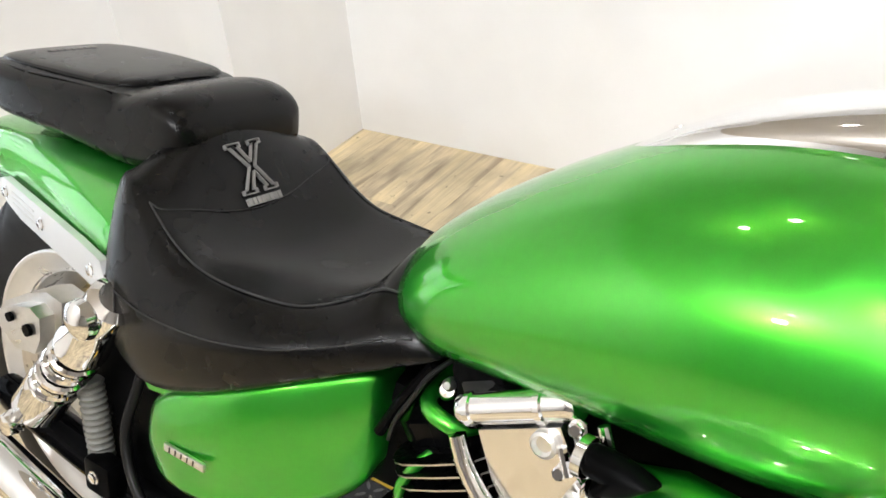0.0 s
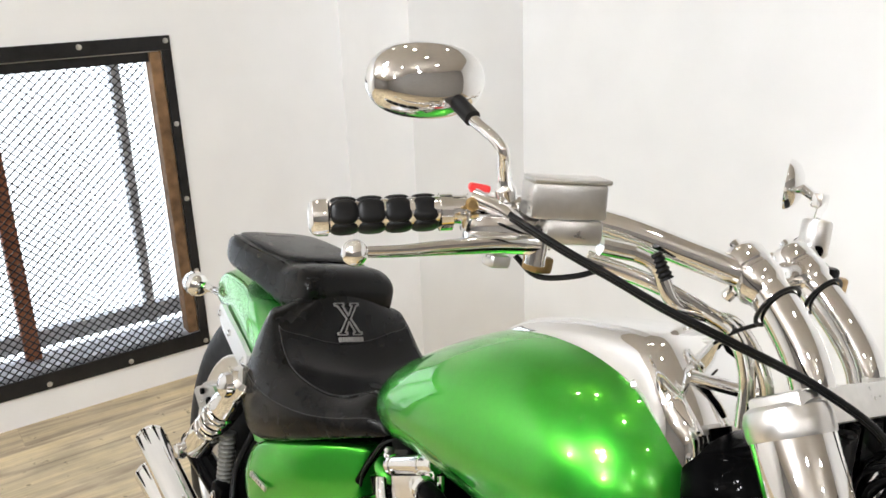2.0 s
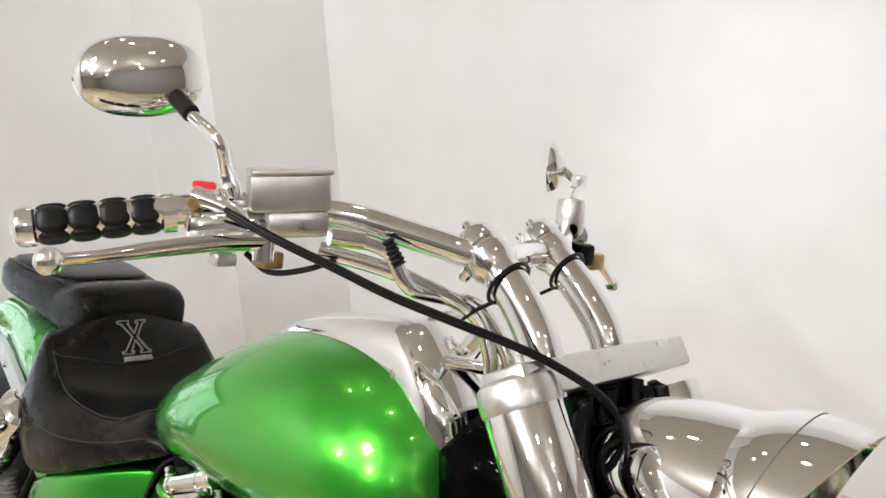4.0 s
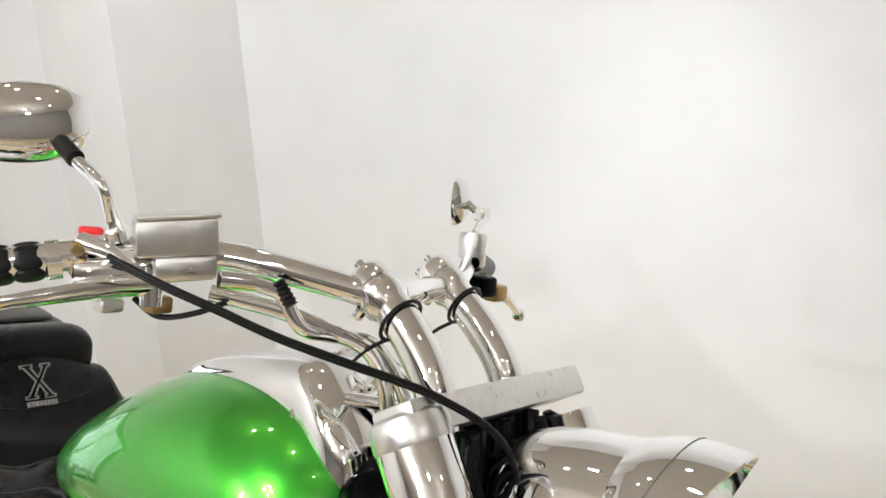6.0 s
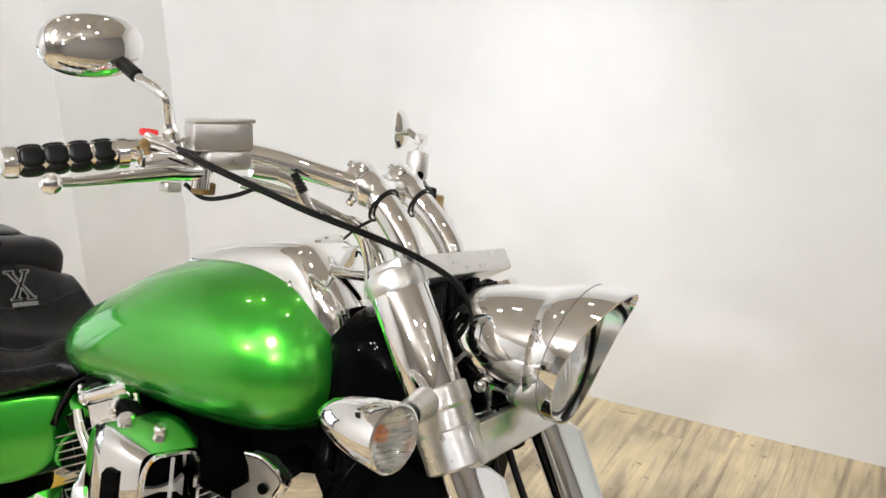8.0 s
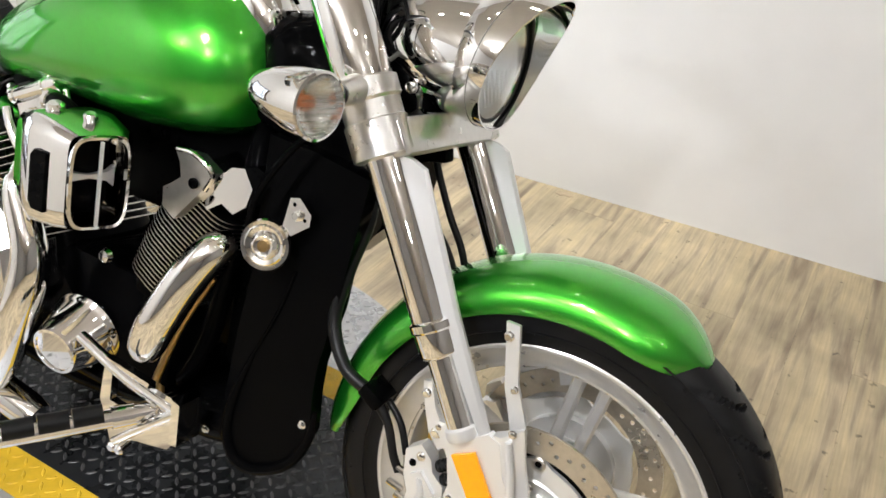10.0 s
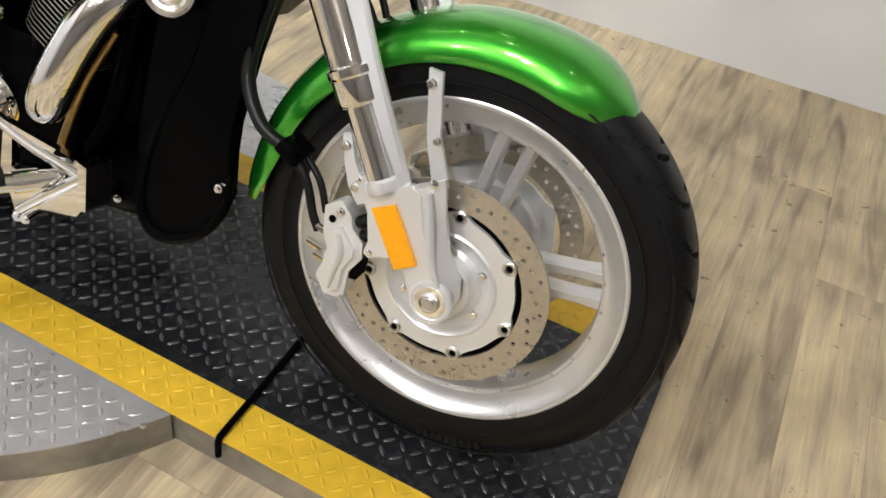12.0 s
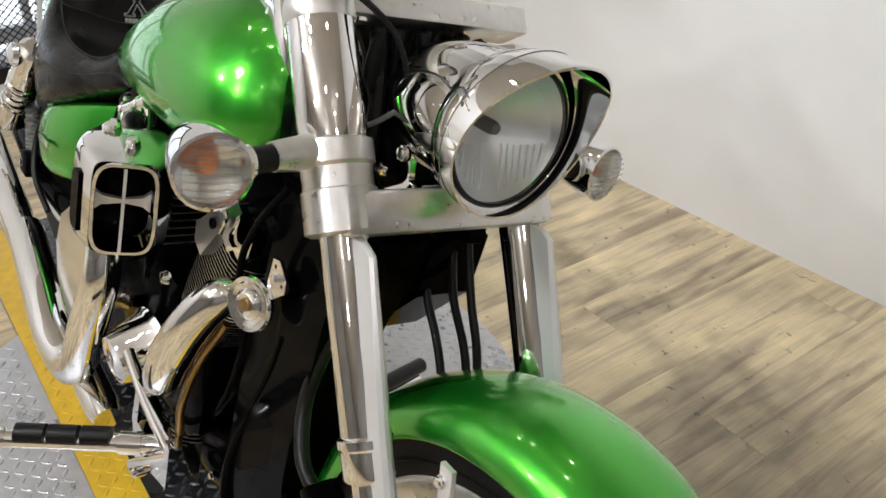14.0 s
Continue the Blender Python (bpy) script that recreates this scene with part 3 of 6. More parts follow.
# front fender
sec_n = 22
secs = []
for i in range(61):
    f = (i / 60) ** 1.5
    a = radians(58.5 + (184 - 58.5) * f)
    taper = max(0.02, 1 - (1 - min(f, 0.15) / 0.15) ** 2) ** 0.6
    tail = max(0.0, f - 0.84) / 0.16
    hw = 0.088 * taper * (1 - 0.06 * max(0.0, f - 0.5) - 0.22 * tail ** 3)
    edge = 0.285 + 0.022 * (1 - taper) + 0.030 * tail ** 2
    crest = edge + (0.342 - edge) * (0.15 + 0.85 * taper)
    ring = []
    for k in range(sec_n):
        u = -1 + 2 * k / (sec_n - 1)
        l = hw * math.sin(u * math.pi / 2)
        r = edge + (crest - edge) * math.cos(u * math.pi / 2) ** 0.75
        ring.append(V(FC[0] + r * math.cos(a), l, FC[2] + r * math.sin(a)))
    inner = [V(FC[0] + (p - V(FC[0], p.y, FC[2])).length * 0.988 * math.cos(a), p.y * 0.97, FC[2] + (p - V(FC[0], p.y, FC[2])).length * 0.988 * math.sin(a)) for p in reversed(ring)]
    secs.append(ring + inner)
part("front_fender", rings(B_(), secs), GREEN, bike, "glossy green front fender", sharp=50)

# forks
RK = 0.61


def fork_x(u):
    return 1.545 + (0.563 - u) * RK


def fk(u, l):
    return V(fork_x(u), l, u)


MID = -0.0085  # middle between the fork legs
for s in (-1, 1):
    l = MID + s * 0.1285
    fork = part("fork_leg", rod(B_(), fk(0.75, l), fk(0.545, l), 0.0265, n=28), CHROME, bike, "chrome fork leg")
    ax = (fk(0.5, l) - fk(0.6, l)).normalized()
    part("fork_cover", lathe(B_(), [(0.036, 0), (0.0375, 0.004), (0.0375, 0.150), (0.036, 0.156)], fk(0.945 if s < 0 else 0.925, l), ax, 36), CHROME, fork, "chrome upper fork cover")
    if s < 0:
        part("fork_cap", lathe(B_(), [(0.0, -0.022), (0.030, -0.022), (0.036, -0.018), (0.039, -0.010), (0.039, 0.004), (0.038, 0.008)], fk(0.942, l), ax, 32), ALU, fork, "brushed fork cap")
    part("fork_collar", lathe(B_(), [(0.036, 0), (0.042, 0.003), (0.042, 0.026), (0.0385, 0.030), (0.0385, 0.052), (0.041, 0.054), (0.041, 0.098), (0.036, 0.101)], fk(0.828, l), ax, 36), ALU, fork, "brushed fork clamp collar")
    part("fork_ring", lathe(B_(), [(0.0265, 0), (0.031, 0.003), (0.031, 0.012), (0.0285, 0.015), (0.0285, 0.044), (0.026, 0.048), (0.0225, 0.050)], fk(0.563, l), ax, 28), CHROME, fork)
    part("lower_tube", rod(B_(), fk(0.54, l), fk(0.431, l), 0.0205, n=24), CHROME, fork)
    secs = []
    for u, a, b, h in ((0.752, 0.010, 0.048, 0.007), (0.745, 0.012, 0.062, 0.008), (0.66, 0.016, 0.055, 0.011), (0.58, 0.020, 0.048, 0.013), (0.50, 0.023, 0.045, 0.013), (0.44, 0.027, 0.043, 0.011), (0.428, 0.029, 0.040, 0.008)):
        x = fork_x(u)
        secs.append([V(x + p, l + q, u) for p, q in ((a, -h * 0.7), (a + 0.004, -h), (b - 0.004, -h * 0.6), (b, -h * 0.2), (b, h * 0.2), (b - 0.004, h * 0.6), (a + 0.004, h), (a, h * 0.7))])
    part("fork_blade", rings(B_(), secs), SILVER, fork, "brushed aluminium fork blade", sharp=25)
    part("tube_collar", lathe(B_(), [(0.0208, -0.006), (0.0235, -0.003), (0.0245, 0.006), (0.0225, 0.012)], fk(0.437, l), ax, 24), SILVER, fork)
    o = l + s * 0.011
    a0, a1 = sorted((o, o - s * 0.016))
    part("axle_bracket", side_plate([(1.585, 0.428), (1.591, 0.438), (1.601, 0.439), (1.612, 0.424), (1.622, 0.420), (1.640, 0.436), (1.660, 0.450), (1.678, 0.444), (1.690, 0.405), (1.704, 0.382), (1.732, 0.340), (1.750, 0.304), (1.744, 0.286), (1.730, 0.277), (1.717, 0.279), (1.707, 0.292), (1.684, 0.332), (1.662, 0.348), (1.642, 0.340), (1.630, 0.333), (1.621, 0.338), (1.624, 0.356), (1.614, 0.394), (1.604, 0.412)], a0, a1, (), 0.004), SILVER, fork, "silver cast axle bracket")
    # the front flank falls away from the face towards the wheel
    low = []
    for x0, u0, x1, u1, dp in ((1.676, 0.452, 1.702, 0.474, 0.004), (1.678, 0.438, 1.704, 0.466, 0.006), (1.690, 0.408, 1.712, 0.425, 0.012), (1.704, 0.384, 1.727, 0.380, 0.016), (1.730, 0.344, 1.750, 0.347, 0.020), (1.748, 0.306, 1.756, 0.320, 0.020), (1.744, 0.290, 1.751, 0.292, 0.018)):
        y0, y1 = o - s * 0.0015, o - s * dp
        low.append([V(x0 - 0.010, y0, u0), V(x0, y0, u0), V(x1, y1, u1), V(x1, y1 - s * 0.006, u1), V(x0 - 0.010, y0 - s * 0.012, u0)])
    part("bracket_flank", rings(B_(), low), SILVER, fork, sharp=20)
    part("axle_washer", lathe(B_(), [(0.021, 0), (0.021, 0.003), (0.0, 0.003)], (1.726, o, 0.312), (0, s, 0), 24), CHROME, fork)
    part("axle_nut", lathe(B_(), [(0.0145, 0.002), (0.0140, 0.006), (0.0115, 0.008), (0.0110, 0.005), (0.0070, 0.005), (0.0065, 0.009), (0.0, 0.0095)], (1.726, o, 0.312), (0, s, 0), 24), ALU, fork)
    for x, u in ((1.690, 0.464), (1.594, 0.431), (1.630, 0.342)):
        part("bracket_bolt", bolt(B_(), (x, o - s * 0.002, u), (0, s, 0), 0.0045, 0.005), CHROME, fork)
    # amber reflector
    r0, r1 = sorted((o + s * 0.0006, o + s * 0.006))
    part("reflector", side_plate([(1.621, 0.404), (1.650, 0.421), (1.697, 0.354), (1.670, 0.336)], r0, r1, (), 0.0015), ORANGE, fork, "amber side reflector")
    part("bracket_rib", tube(B_(), [(1.688, o + s * 0.001, 0.452), (1.700, o + s * 0.002, 0.412), (1.712, o + s * 0.002, 0.370), (1.730, o + s * 0.001, 0.336)], [0.004, 0.0055, 0.0055, 0.004], 10, 4), SILVER, fork)
    part("bracket_boss", lathe(B_(), [(0.030, -0.004), (0.029, 0.001), (0.026, 0.002), (0.024, 0.0005), (0.0, 0.0005)], (1.726, o, 0.312), (0, s, 0), 32), SILVER, fork)
    # fender strut with its bolts
    y = MID + s * 0.096
    part("fender_strut", side_plate([(1.633, 0.585), (1.652, 0.585), (1.668, 0.510), (1.697, 0.450), (1.676, 0.440), (1.652, 0.500)], y - 0.003, y + 0.003, (), 0.0015), SILVER, fork, "silver fender strut")
    for x, u, r in ((1.642, 0.568, 0.0055), (1.667, 0.502, 0.004)):
        part("strut_bolt", bolt(B_(), (x, y + s * 0.003, u), (0, s, 0), r, 0.008), CHROME, fork)
    # brake caliper behind the leg
    c0, c1 = sorted((l - s * 0.010, l + s * 0.012))
    cal = part("brake_caliper", side_plate([(1.556, 0.380), (1.576, 0.396), (1.595, 0.380), (1.600, 0.364), (1.618, 0.350), (1.622, 0.328), (1.607, 0.302), (1.608, 0.268), (1.598, 0.258), (1.578, 0.256), (1.562, 0.278), (1.568, 0.300), (1.570, 0.322), (1.560, 0.344)], c0, c1, (), 0.006), SILVER, bike, "silver brake caliper")
    f0, f1 = sorted((l + s * 0.011, l + s * 0.019))
    part("caliper_face", side_plate([(1.572, 0.352), (1.586, 0.362), (1.598, 0.350), (1.610, 0.338), (1.611, 0.328), (1.600, 0.306), (1.600, 0.276), (1.592, 0.267), (1.581, 0.268), (1.574, 0.282), (1.578, 0.304), (1.579, 0.326)], f0, f1, (), 0.0038), SILVER, cal)
    part("caliper_ridge", tube(B_(), [(1.586, l + s * 0.018, 0.352), (1.593, l + s * 0.0205, 0.330), (1.588, l + s * 0.0205, 0.300), (1.586, l + s * 0.018, 0.272)], [0.004, 0.006, 0.006, 0.004], 10, 4), SILVER, cal)
    for x, u in ((1.612, 0.378), (1.622, 0.362)):
        part("pin_bellows", lathe(B_(), [(0.0, -0.012), (0.008, -0.012), (0.009, -0.008), (0.0065, -0.005), (0.009, -0.002), (0.0065, 0.001), (0.009, 0.004), (0.006, 0.008), (0.0, 0.008)], (x, l + s * 0.002, u), (0.75, 0, 0.6), 14), HOSE, cal, "black rubber pin bellows")
    d0, d1 = sorted((l - s * 0.012, l - s * 0.050))
    part("caliper_back", side_plate([(1.566, 0.372), (1.590, 0.378), (1.618, 0.345), (1.612, 0.305), (1.606, 0.272), (1.580, 0.270), (1.572, 0.310)], d0, d1, (), 0.005), ALU, cal)
    part("brake_pad", side_plate([(1.604, 0.350), (1.628, 0.338), (1.628, 0.310), (1.618, 0.292), (1.606, 0.290)], *sorted((l + s * 0.004, l + s * 0.007)), (), 0.001), MATT, cal, "dark brake pad plate")
    part("caliper_screw", bolt(B_(), (1.570, l + s * 0.012, 0.366), (0, s, 0), 0.004, 0.004), MATT, cal)
    for x, u in ((1.566, 0.338), (1.560, 0.312), (1.574, 0.298)):
        part("caliper_pin", rod(B_(), (x - 0.024, l + s * 0.002, u + 0.004), (x, l + s * 0.002, u), 0.005, n=10), CHROME, cal)
    part("caliper_screw", bolt(B_(), (1.580, l + s * 0.012, 0.380), (0, s, 0), 0.005, 0.005), CHROME, cal)
    part("caliper_bracket", side_plate([(1.556, 0.480), (1.568, 0.484), (1.580, 0.450), (1.600, 0.425), (1.612, 0.405), (1.596, 0.395), (1.578, 0.415), (1.566, 0.445)], l - 0.005, l + 0.003, (), 0.002), SILVER, cal)
    for x, u, r in ((1.590, 0.418, 0.006), (1.565, 0.466, 0.005)):
        part("bracket_screw", bolt(B_(), (x, l + s * 0.004, u), (0, s, 0), r, 0.008), CHROME, cal)

# triple clamps
ry = Matrix.Rotation(radians(-31.4), 3, "Y")
crown_c = fk(0.948, MID) + V(0.0, 0, 0.008)
part("top_clamp", box(B_(), crown_c, (0.052, 0.305, 0.034), 0.005, ry), ALU, bike, "brushed aluminium top fork clamp")
low_c = fk(0.766, MID) + V(0.024, 0, 0.004)
part("lower_clamp", box(B_(), low_c, (0.036, 0.290, 0.048), 0.006, ry), ALU, bike, "brushed aluminium lower fork clamp")
part("steering_stem", rod(B_(), fk(0.95, 0) + V(-0.06, 0, -0.03), fk(0.74, 0) + V(-0.05, 0, -0.02), 0.032, n=20), BLACK, bike, "black steering head")

part("wiring_box", box(B_(), (1.322, 0.0, 0.845), (0.06, 0.13, 0.12), 0.02, ry), MATT, bike, "black wiring box behind the headlamp")
part("neck_cover", rings(B_(), [[V(x, a, u + b) for a, b in oval(w, h, 28, 2.8)] for x, u, w, h in ((1.16, 0.79, 0.08, 0.07), (1.19, 0.79, 0.10, 0.09), (1.25, 0.79, 0.10, 0.10), (1.31, 0.76, 0.08, 0.09), (1.35, 0.73, 0.06, 0.07))]), BLACK, bike, "black frame neck cover")

# headlamp with its visor
HX, HU = 1.498, 0.877
lamp = part("headlamp", lathe(B_(), [(0.0, -0.174), (0.020, -0.172), (0.038, -0.165), (0.053, -0.152), (0.064, -0.134), (0.0715, -0.112), (0.0770, -0.085), (0.0805, -0.058), (0.0828, -0.030), (0.0842, -0.010), (0.0845, 0.0), (0.080, 0.001), (0.079, -0.014), (0.077, -0.042), (0.070, -0.084), (0.058, -0.122), (0.036, -0.152), (0.0, -0.166)], (HX, 0, HU), (1, 0, 0), 56), CHROME, bike, "chrome headlamp bucket")
LX = HX + 0.002  # plane of the lens, set back in the visor
part("reflector_bowl", lathe(B_(), [(0.0, -0.066), (0.034, -0.058), (0.053, -0.041), (0.068, -0.020), (0.076, -0.004), (0.0745, -0.004), (0.066, -0.020), (0.050, -0.038), (0.032, -0.054), (0.012, -0.062), (0.0, -0.062)], (LX, 0, HU), (1, 0, 0), 48), BOWL, lamp, "mirror reflector bowl")
part("bulb_shield", lathe(B_(), [(0.0, -0.024), (0.006, -0.024), (0.008, -0.030), (0.008, -0.056), (0.0, -0.058)], (LX, 0, HU), (1, 0, 0), 20), GASKET, lamp, "dark bulb cap")
part("lens_gasket", lathe(B_(), [(0.081, -0.006), (0.080, 0.002), (0.077, 0.004), (0.0745, 0.003), (0.0745, -0.004)], (LX, 0, HU), (1, 0, 0), 56, True), HOSE, lamp)
for k in range(-9, 10):
    y_ = k * 0.0068
    h_ = math.sqrt(0.064 ** 2 - y_ ** 2)
    if abs(k) > 1:
        part("reflector_flute", rod(B_(), (LX - 0.004 - 0.010 * (1 - abs(y_) / 0.064), y_, HU - h_), (LX - 0.004 - 0.026 * (1 - abs(y_) / 0.064), y_, HU - h_ * 0.25), 0.0014, n=8), BOWL, lamp)
lens = part("lens", lathe(B_(), [(0.0, 0.015), (0.03, 0.0135), (0.055, 0.0095), (0.0745, 0.003), (0.0745, 0.000), (0.055, 0.0055), (0.03, 0.0095), (0.0, 0.011)], (LX, 0, HU), (1, 0, 0), 48), GLASS, lamp, "clear domed glass lens")
lens.visible_shadow = False
secs = []
NV = 72
for ix in range(9):
    ring = []
    for j in range(NV):
        th = 2 * math.pi * j / NV
        topness = (1 + math.cos(th)) / 2
        ln = 0.015 + 0.062 * topness ** 2.2
        x = HX - 0.022 + (0.022 + ln) * ix / 8
        r = 0.0850 + 0.003 * (ix / 8) + 0.010 * topness * (ix / 8) + 0.0075 * topness ** 1.5 * math.sin(math.pi * (ix / 8) ** 0.8)
        ring.append(V(x, r * math.sin(th), HU + r * math.cos(th)))
    secs.append(ring)
back = [[V(p.x, p.y * 0.972, HU + (p.z - HU) * 0.972) for p in s] for s in reversed(secs)]
part("visor", rings(B_(), secs + back + [secs[0]], True, False), CHROME, lamp, "chrome headlamp visor")
part("lamp_bracket", side_plate([(1.378, 0.800), (1.408, 0.842), (1.423, 0.835), (1.428, 0.800), (1.458, 0.782), (1.453, 0.765), (1.383, 0.775)], -0.062, -0.054, (), 0.002), CHROME, lamp, "chrome lamp bracket")
part("bracket_bolt", bolt(B_(), (1.413, -0.064, 0.825), (0, -1, 0), 0.007, 0.008), CHROME, lamp)
part("bracket_bolt", bolt(B_(), (1.445, -0.064, 0.780), (0, -1, 0), 0.006, 0.008), CHROME, lamp)
part("visor_seam", tube(B_(), secs[4] + [secs[4][0]], 0.0007, 6, 1), GASKET, lamp, "fine seam round the visor")
part("loom_cover", box(B_(), (1.385, 0.005, 0.815), (0.07, 0.150, 0.085), 0.02, ry), MATT, lamp, "black loom cover below the headlamp")
for l_, x_ in ((-0.075, 1.395), (-0.05, 1.412), (-0.085, 1.372)):
    part("clamp_bolt", bolt(B_(), (x_, l_, 0.798), (0.4, 0, 1), 0.007, 0.010), CHROME, lamp)
part("lamp_mount", rod(B_(), (1.433, -0.05, 0.79), (1.433, 0.05, 0.79), 0.008), CHROME, lamp)

# turn signals
for s in (-1, 1):
    c = V(1.428, -0.288, 0.812) if s < 0 else V(1.412, 0.285, 0.794)
    fa = V(1, 0.16 * s, 0.03).normalized()
    sig = part("turn_signal", lathe(B_(), [(0.0, -0.116), (0.006, -0.113), (0.022, -0.090), (0.031, -0.062), (0.037, -0.031), (0.039, -0.006), (0.039, 0.0), (0.036, 0.001), (0.034, -0.012), (0.020, -0.025), (0.0, -0.028)], c, fa, 40), CHROME, bike, "chrome bullet turn signal")
    part("bulb", lathe(B_(), [(0.0, -0.008), (0.007, -0.010), (0.010, -0.016), (0.008, -0.024), (0.0, -0.026)], c + V(-0.004, 0, 0), fa, 20), AMBER, sig, "amber bulb")
    ln_ = part("lens", lathe(B_(), [(0.0, 0.007), (0.023, 0.005), (0.0360, 0.0), (0.0360, -0.003), (0.023, 0.0015), (0.0, 0.003)], c, fa, 36), RIBBED, sig, "clear ribbed lens")
    ln_.visible_shadow = False
    for k in range(-4, 5):
        h = math.sqrt(0.035 ** 2 - (k * 0.0075) ** 2)
        e = 0.0035 + 0.003 * (1 - abs(k) / 5)
        rb = part("lens_rib", tube(B_(), [c + V(e + 0.16 * h * -1, -h * 0.98 * s, k * 0.0075), c + V(0.008, 0, k * 0.0075), c + V(e - 0.16 * h, h * 0.98 * s, k * 0.0075)], 0.0011, 6, 4), GLASS, sig)
        rb.visible_shadow = False
    part("stalk", rod(B_(), c + V(-0.022, -0.035 * s, 0.0), c + V(-0.028, -0.075 * s, 0.004), 0.014, n=18), HOSE, sig, "black rubber stalk")
    part("stalk_arm", rod(B_(), c + V(-0.028, -0.072 * s, 0.004), c + V(-0.034, -0.125 * s, 0.008), 0.0155, 0.020, n=20), ALU, sig)
    part("stalk_collar", rod(B_(), c + V(-0.021, -0.030 * s, 0.0), c + V(-0.023, -0.045 * s, 0.001), 0.018, n=18), CHROME, sig)

SHIFT = V(0.012, 0, 0.008)
# fuel tank
secs = []
for x, w, ub, ut in ((0.612, 0.020, 0.690, 0.712), (0.614, 0.060, 0.670, 0.728), (0.622, 0.087, 0.656, 0.742), (0.642, 0.111, 0.646, 0.762), (0.68, 0.131, 0.640, 0.790), (0.72, 0.143, 0.640, 0.815), (0.76, 0.152, 0.642, 0.838), (0.83, 0.165, 0.645, 0.872), (0.90, 0.174, 0.645, 0.896),
                    (0.97, 0.179, 0.645, 0.910), (1.04, 0.180, 0.650, 0.914), (1.10, 0.176, 0.660, 0.907), (1.15, 0.164, 0.676, 0.890), (1.185, 0.143, 0.698, 0.866), (1.208, 0.112, 0.724, 0.838), (1.220, 0.066, 0.752, 0.808), (1.223, 0.02, 0.772, 0.788)):
    x = 0.6 + (x - 0.6) * 0.965
    c, h = (ub + ut) / 2, (ut - ub) / 2
    secs.append([V(x, lc(x) * 0.3 + a, c + b - 0.10 * h * (abs(a) / max(w, 1e-3)) ** 2) for a, b in oval(w, h, 48, 2.25)])
big = []
for i in range(len(secs) - 1):
    p0, p1, p2, p3 = secs[max(i - 1, 0)], secs[i], secs[i + 1], secs[min(i + 2, len(secs) - 1)]
    for k in range(4):
        t = k / 4
        big.append([0.5 * (2 * b + (c - a) * t + (2 * a - 5 * b + 4 * c - d) * t * t + (3 * b - a - 3 * c + d) * t ** 3) for a, b, c, d in zip(p0, p1, p2, p3)])
big.append(secs[-1])
part("fuel_tank", rings(B_(), big), GREEN, bike, "glossy metallic green fuel tank", sharp=70)


def soft_loft(sections, n=40, power=2.4, steps=4):
    """A rounded body through sections of x, middle, half width, bottom, top."""
    rs = [[V(x, m + a, (b0 + t0) / 2 + b) for a, b in oval(w, (t0 - b0) / 2, n, power)] for x, m, w, b0, t0 in sections]
    out = []
    for i in range(len(rs) - 1):
        p0, p1, p2, p3 = rs[max(i - 1, 0)], rs[i], rs[i + 1], rs[min(i + 2, len(rs) - 1)]
        for k in range(steps):
            t = k / steps
            out.append([0.5 * (2 * b + (c - a) * t + (2 * a - 5 * b + 4 * c - d) * t * t + (3 * b - a - 3 * c + d) * t ** 3) for a, b, c, d in zip(p0, p1, p2, p3)])
    out.append(rs[-1])
    return rings(B_(), out)


SHIFT = V(0.012, 0, -0.004)
dash = part("console", soft_loft([(0.775, 0.004, 0.012, 0.838, 0.852), (0.80, 0.003, 0.034, 0.845, 0.874), (0.86, 0, 0.056, 0.858, 0.910), (0.94, 0, 0.070, 0.86, 0.938), (1.02, 0, 0.080, 0.85, 0.957), (1.075, 0, 0.086, 0.83, 0.966), (1.10, 0, 0.090, 0.815, 0.962), (1.13, 0, 0.096, 0.80, 0.942), (1.16, 0, 0.096, 0.785, 0.918), (1.185, 0, 0.084, 0.775, 0.888), (1.20, 0, 0.050, 0.775, 0.85), (1.204, 0, 0.02, 0.79, 0.82)], 48, 3.3), CHROME, bike, "chrome tank console")
crest = [V(1.090, 0.088 * math.sin(a), 0.872 + 0.096 * math.cos(a)) for a in [radians(-100 + 10 * k) for k in range(21)]]
part("gauge_bezel", tube(B_(), crest, 0.0065, 10, 3), CHROME, dash, "chrome gauge rim")
for x, l, u in ((0.990, -0.034, 0.944),):
    part("console_slot", box(B_(), (x, l, u), (0.016, 0.005, 0.006), 0.002, Matrix.Rotation(radians(-18), 3, "Y")), MATT, dash, "dark console slot")
part("console_stud", bolt(B_(), (0.835, -0.012, 0.893), (-0.3, 0, 1), 0.008, 0.004), CHROME, dash)
for x, l, u in ((1.155, -0.03, 0.90), (1.165, -0.015, 0.882), (1.150, -0.045, 0.885)):
    part("ignition_barrel", lathe(B_(), [(0.009, -0.02), (0.009, 0.012), (0.006, 0.015), (0, 0.015)], (x, l, u), (0.9, -0.1, 0.5), 14), CHROME, dash)
part("lock_bar", rod(B_(), (1.14, -0.06, 0.93), (1.20, 0.0, 0.925), 0.008), CHROME, dash)

# ---- seat ----
SHIFT = V(0, 0, 0)


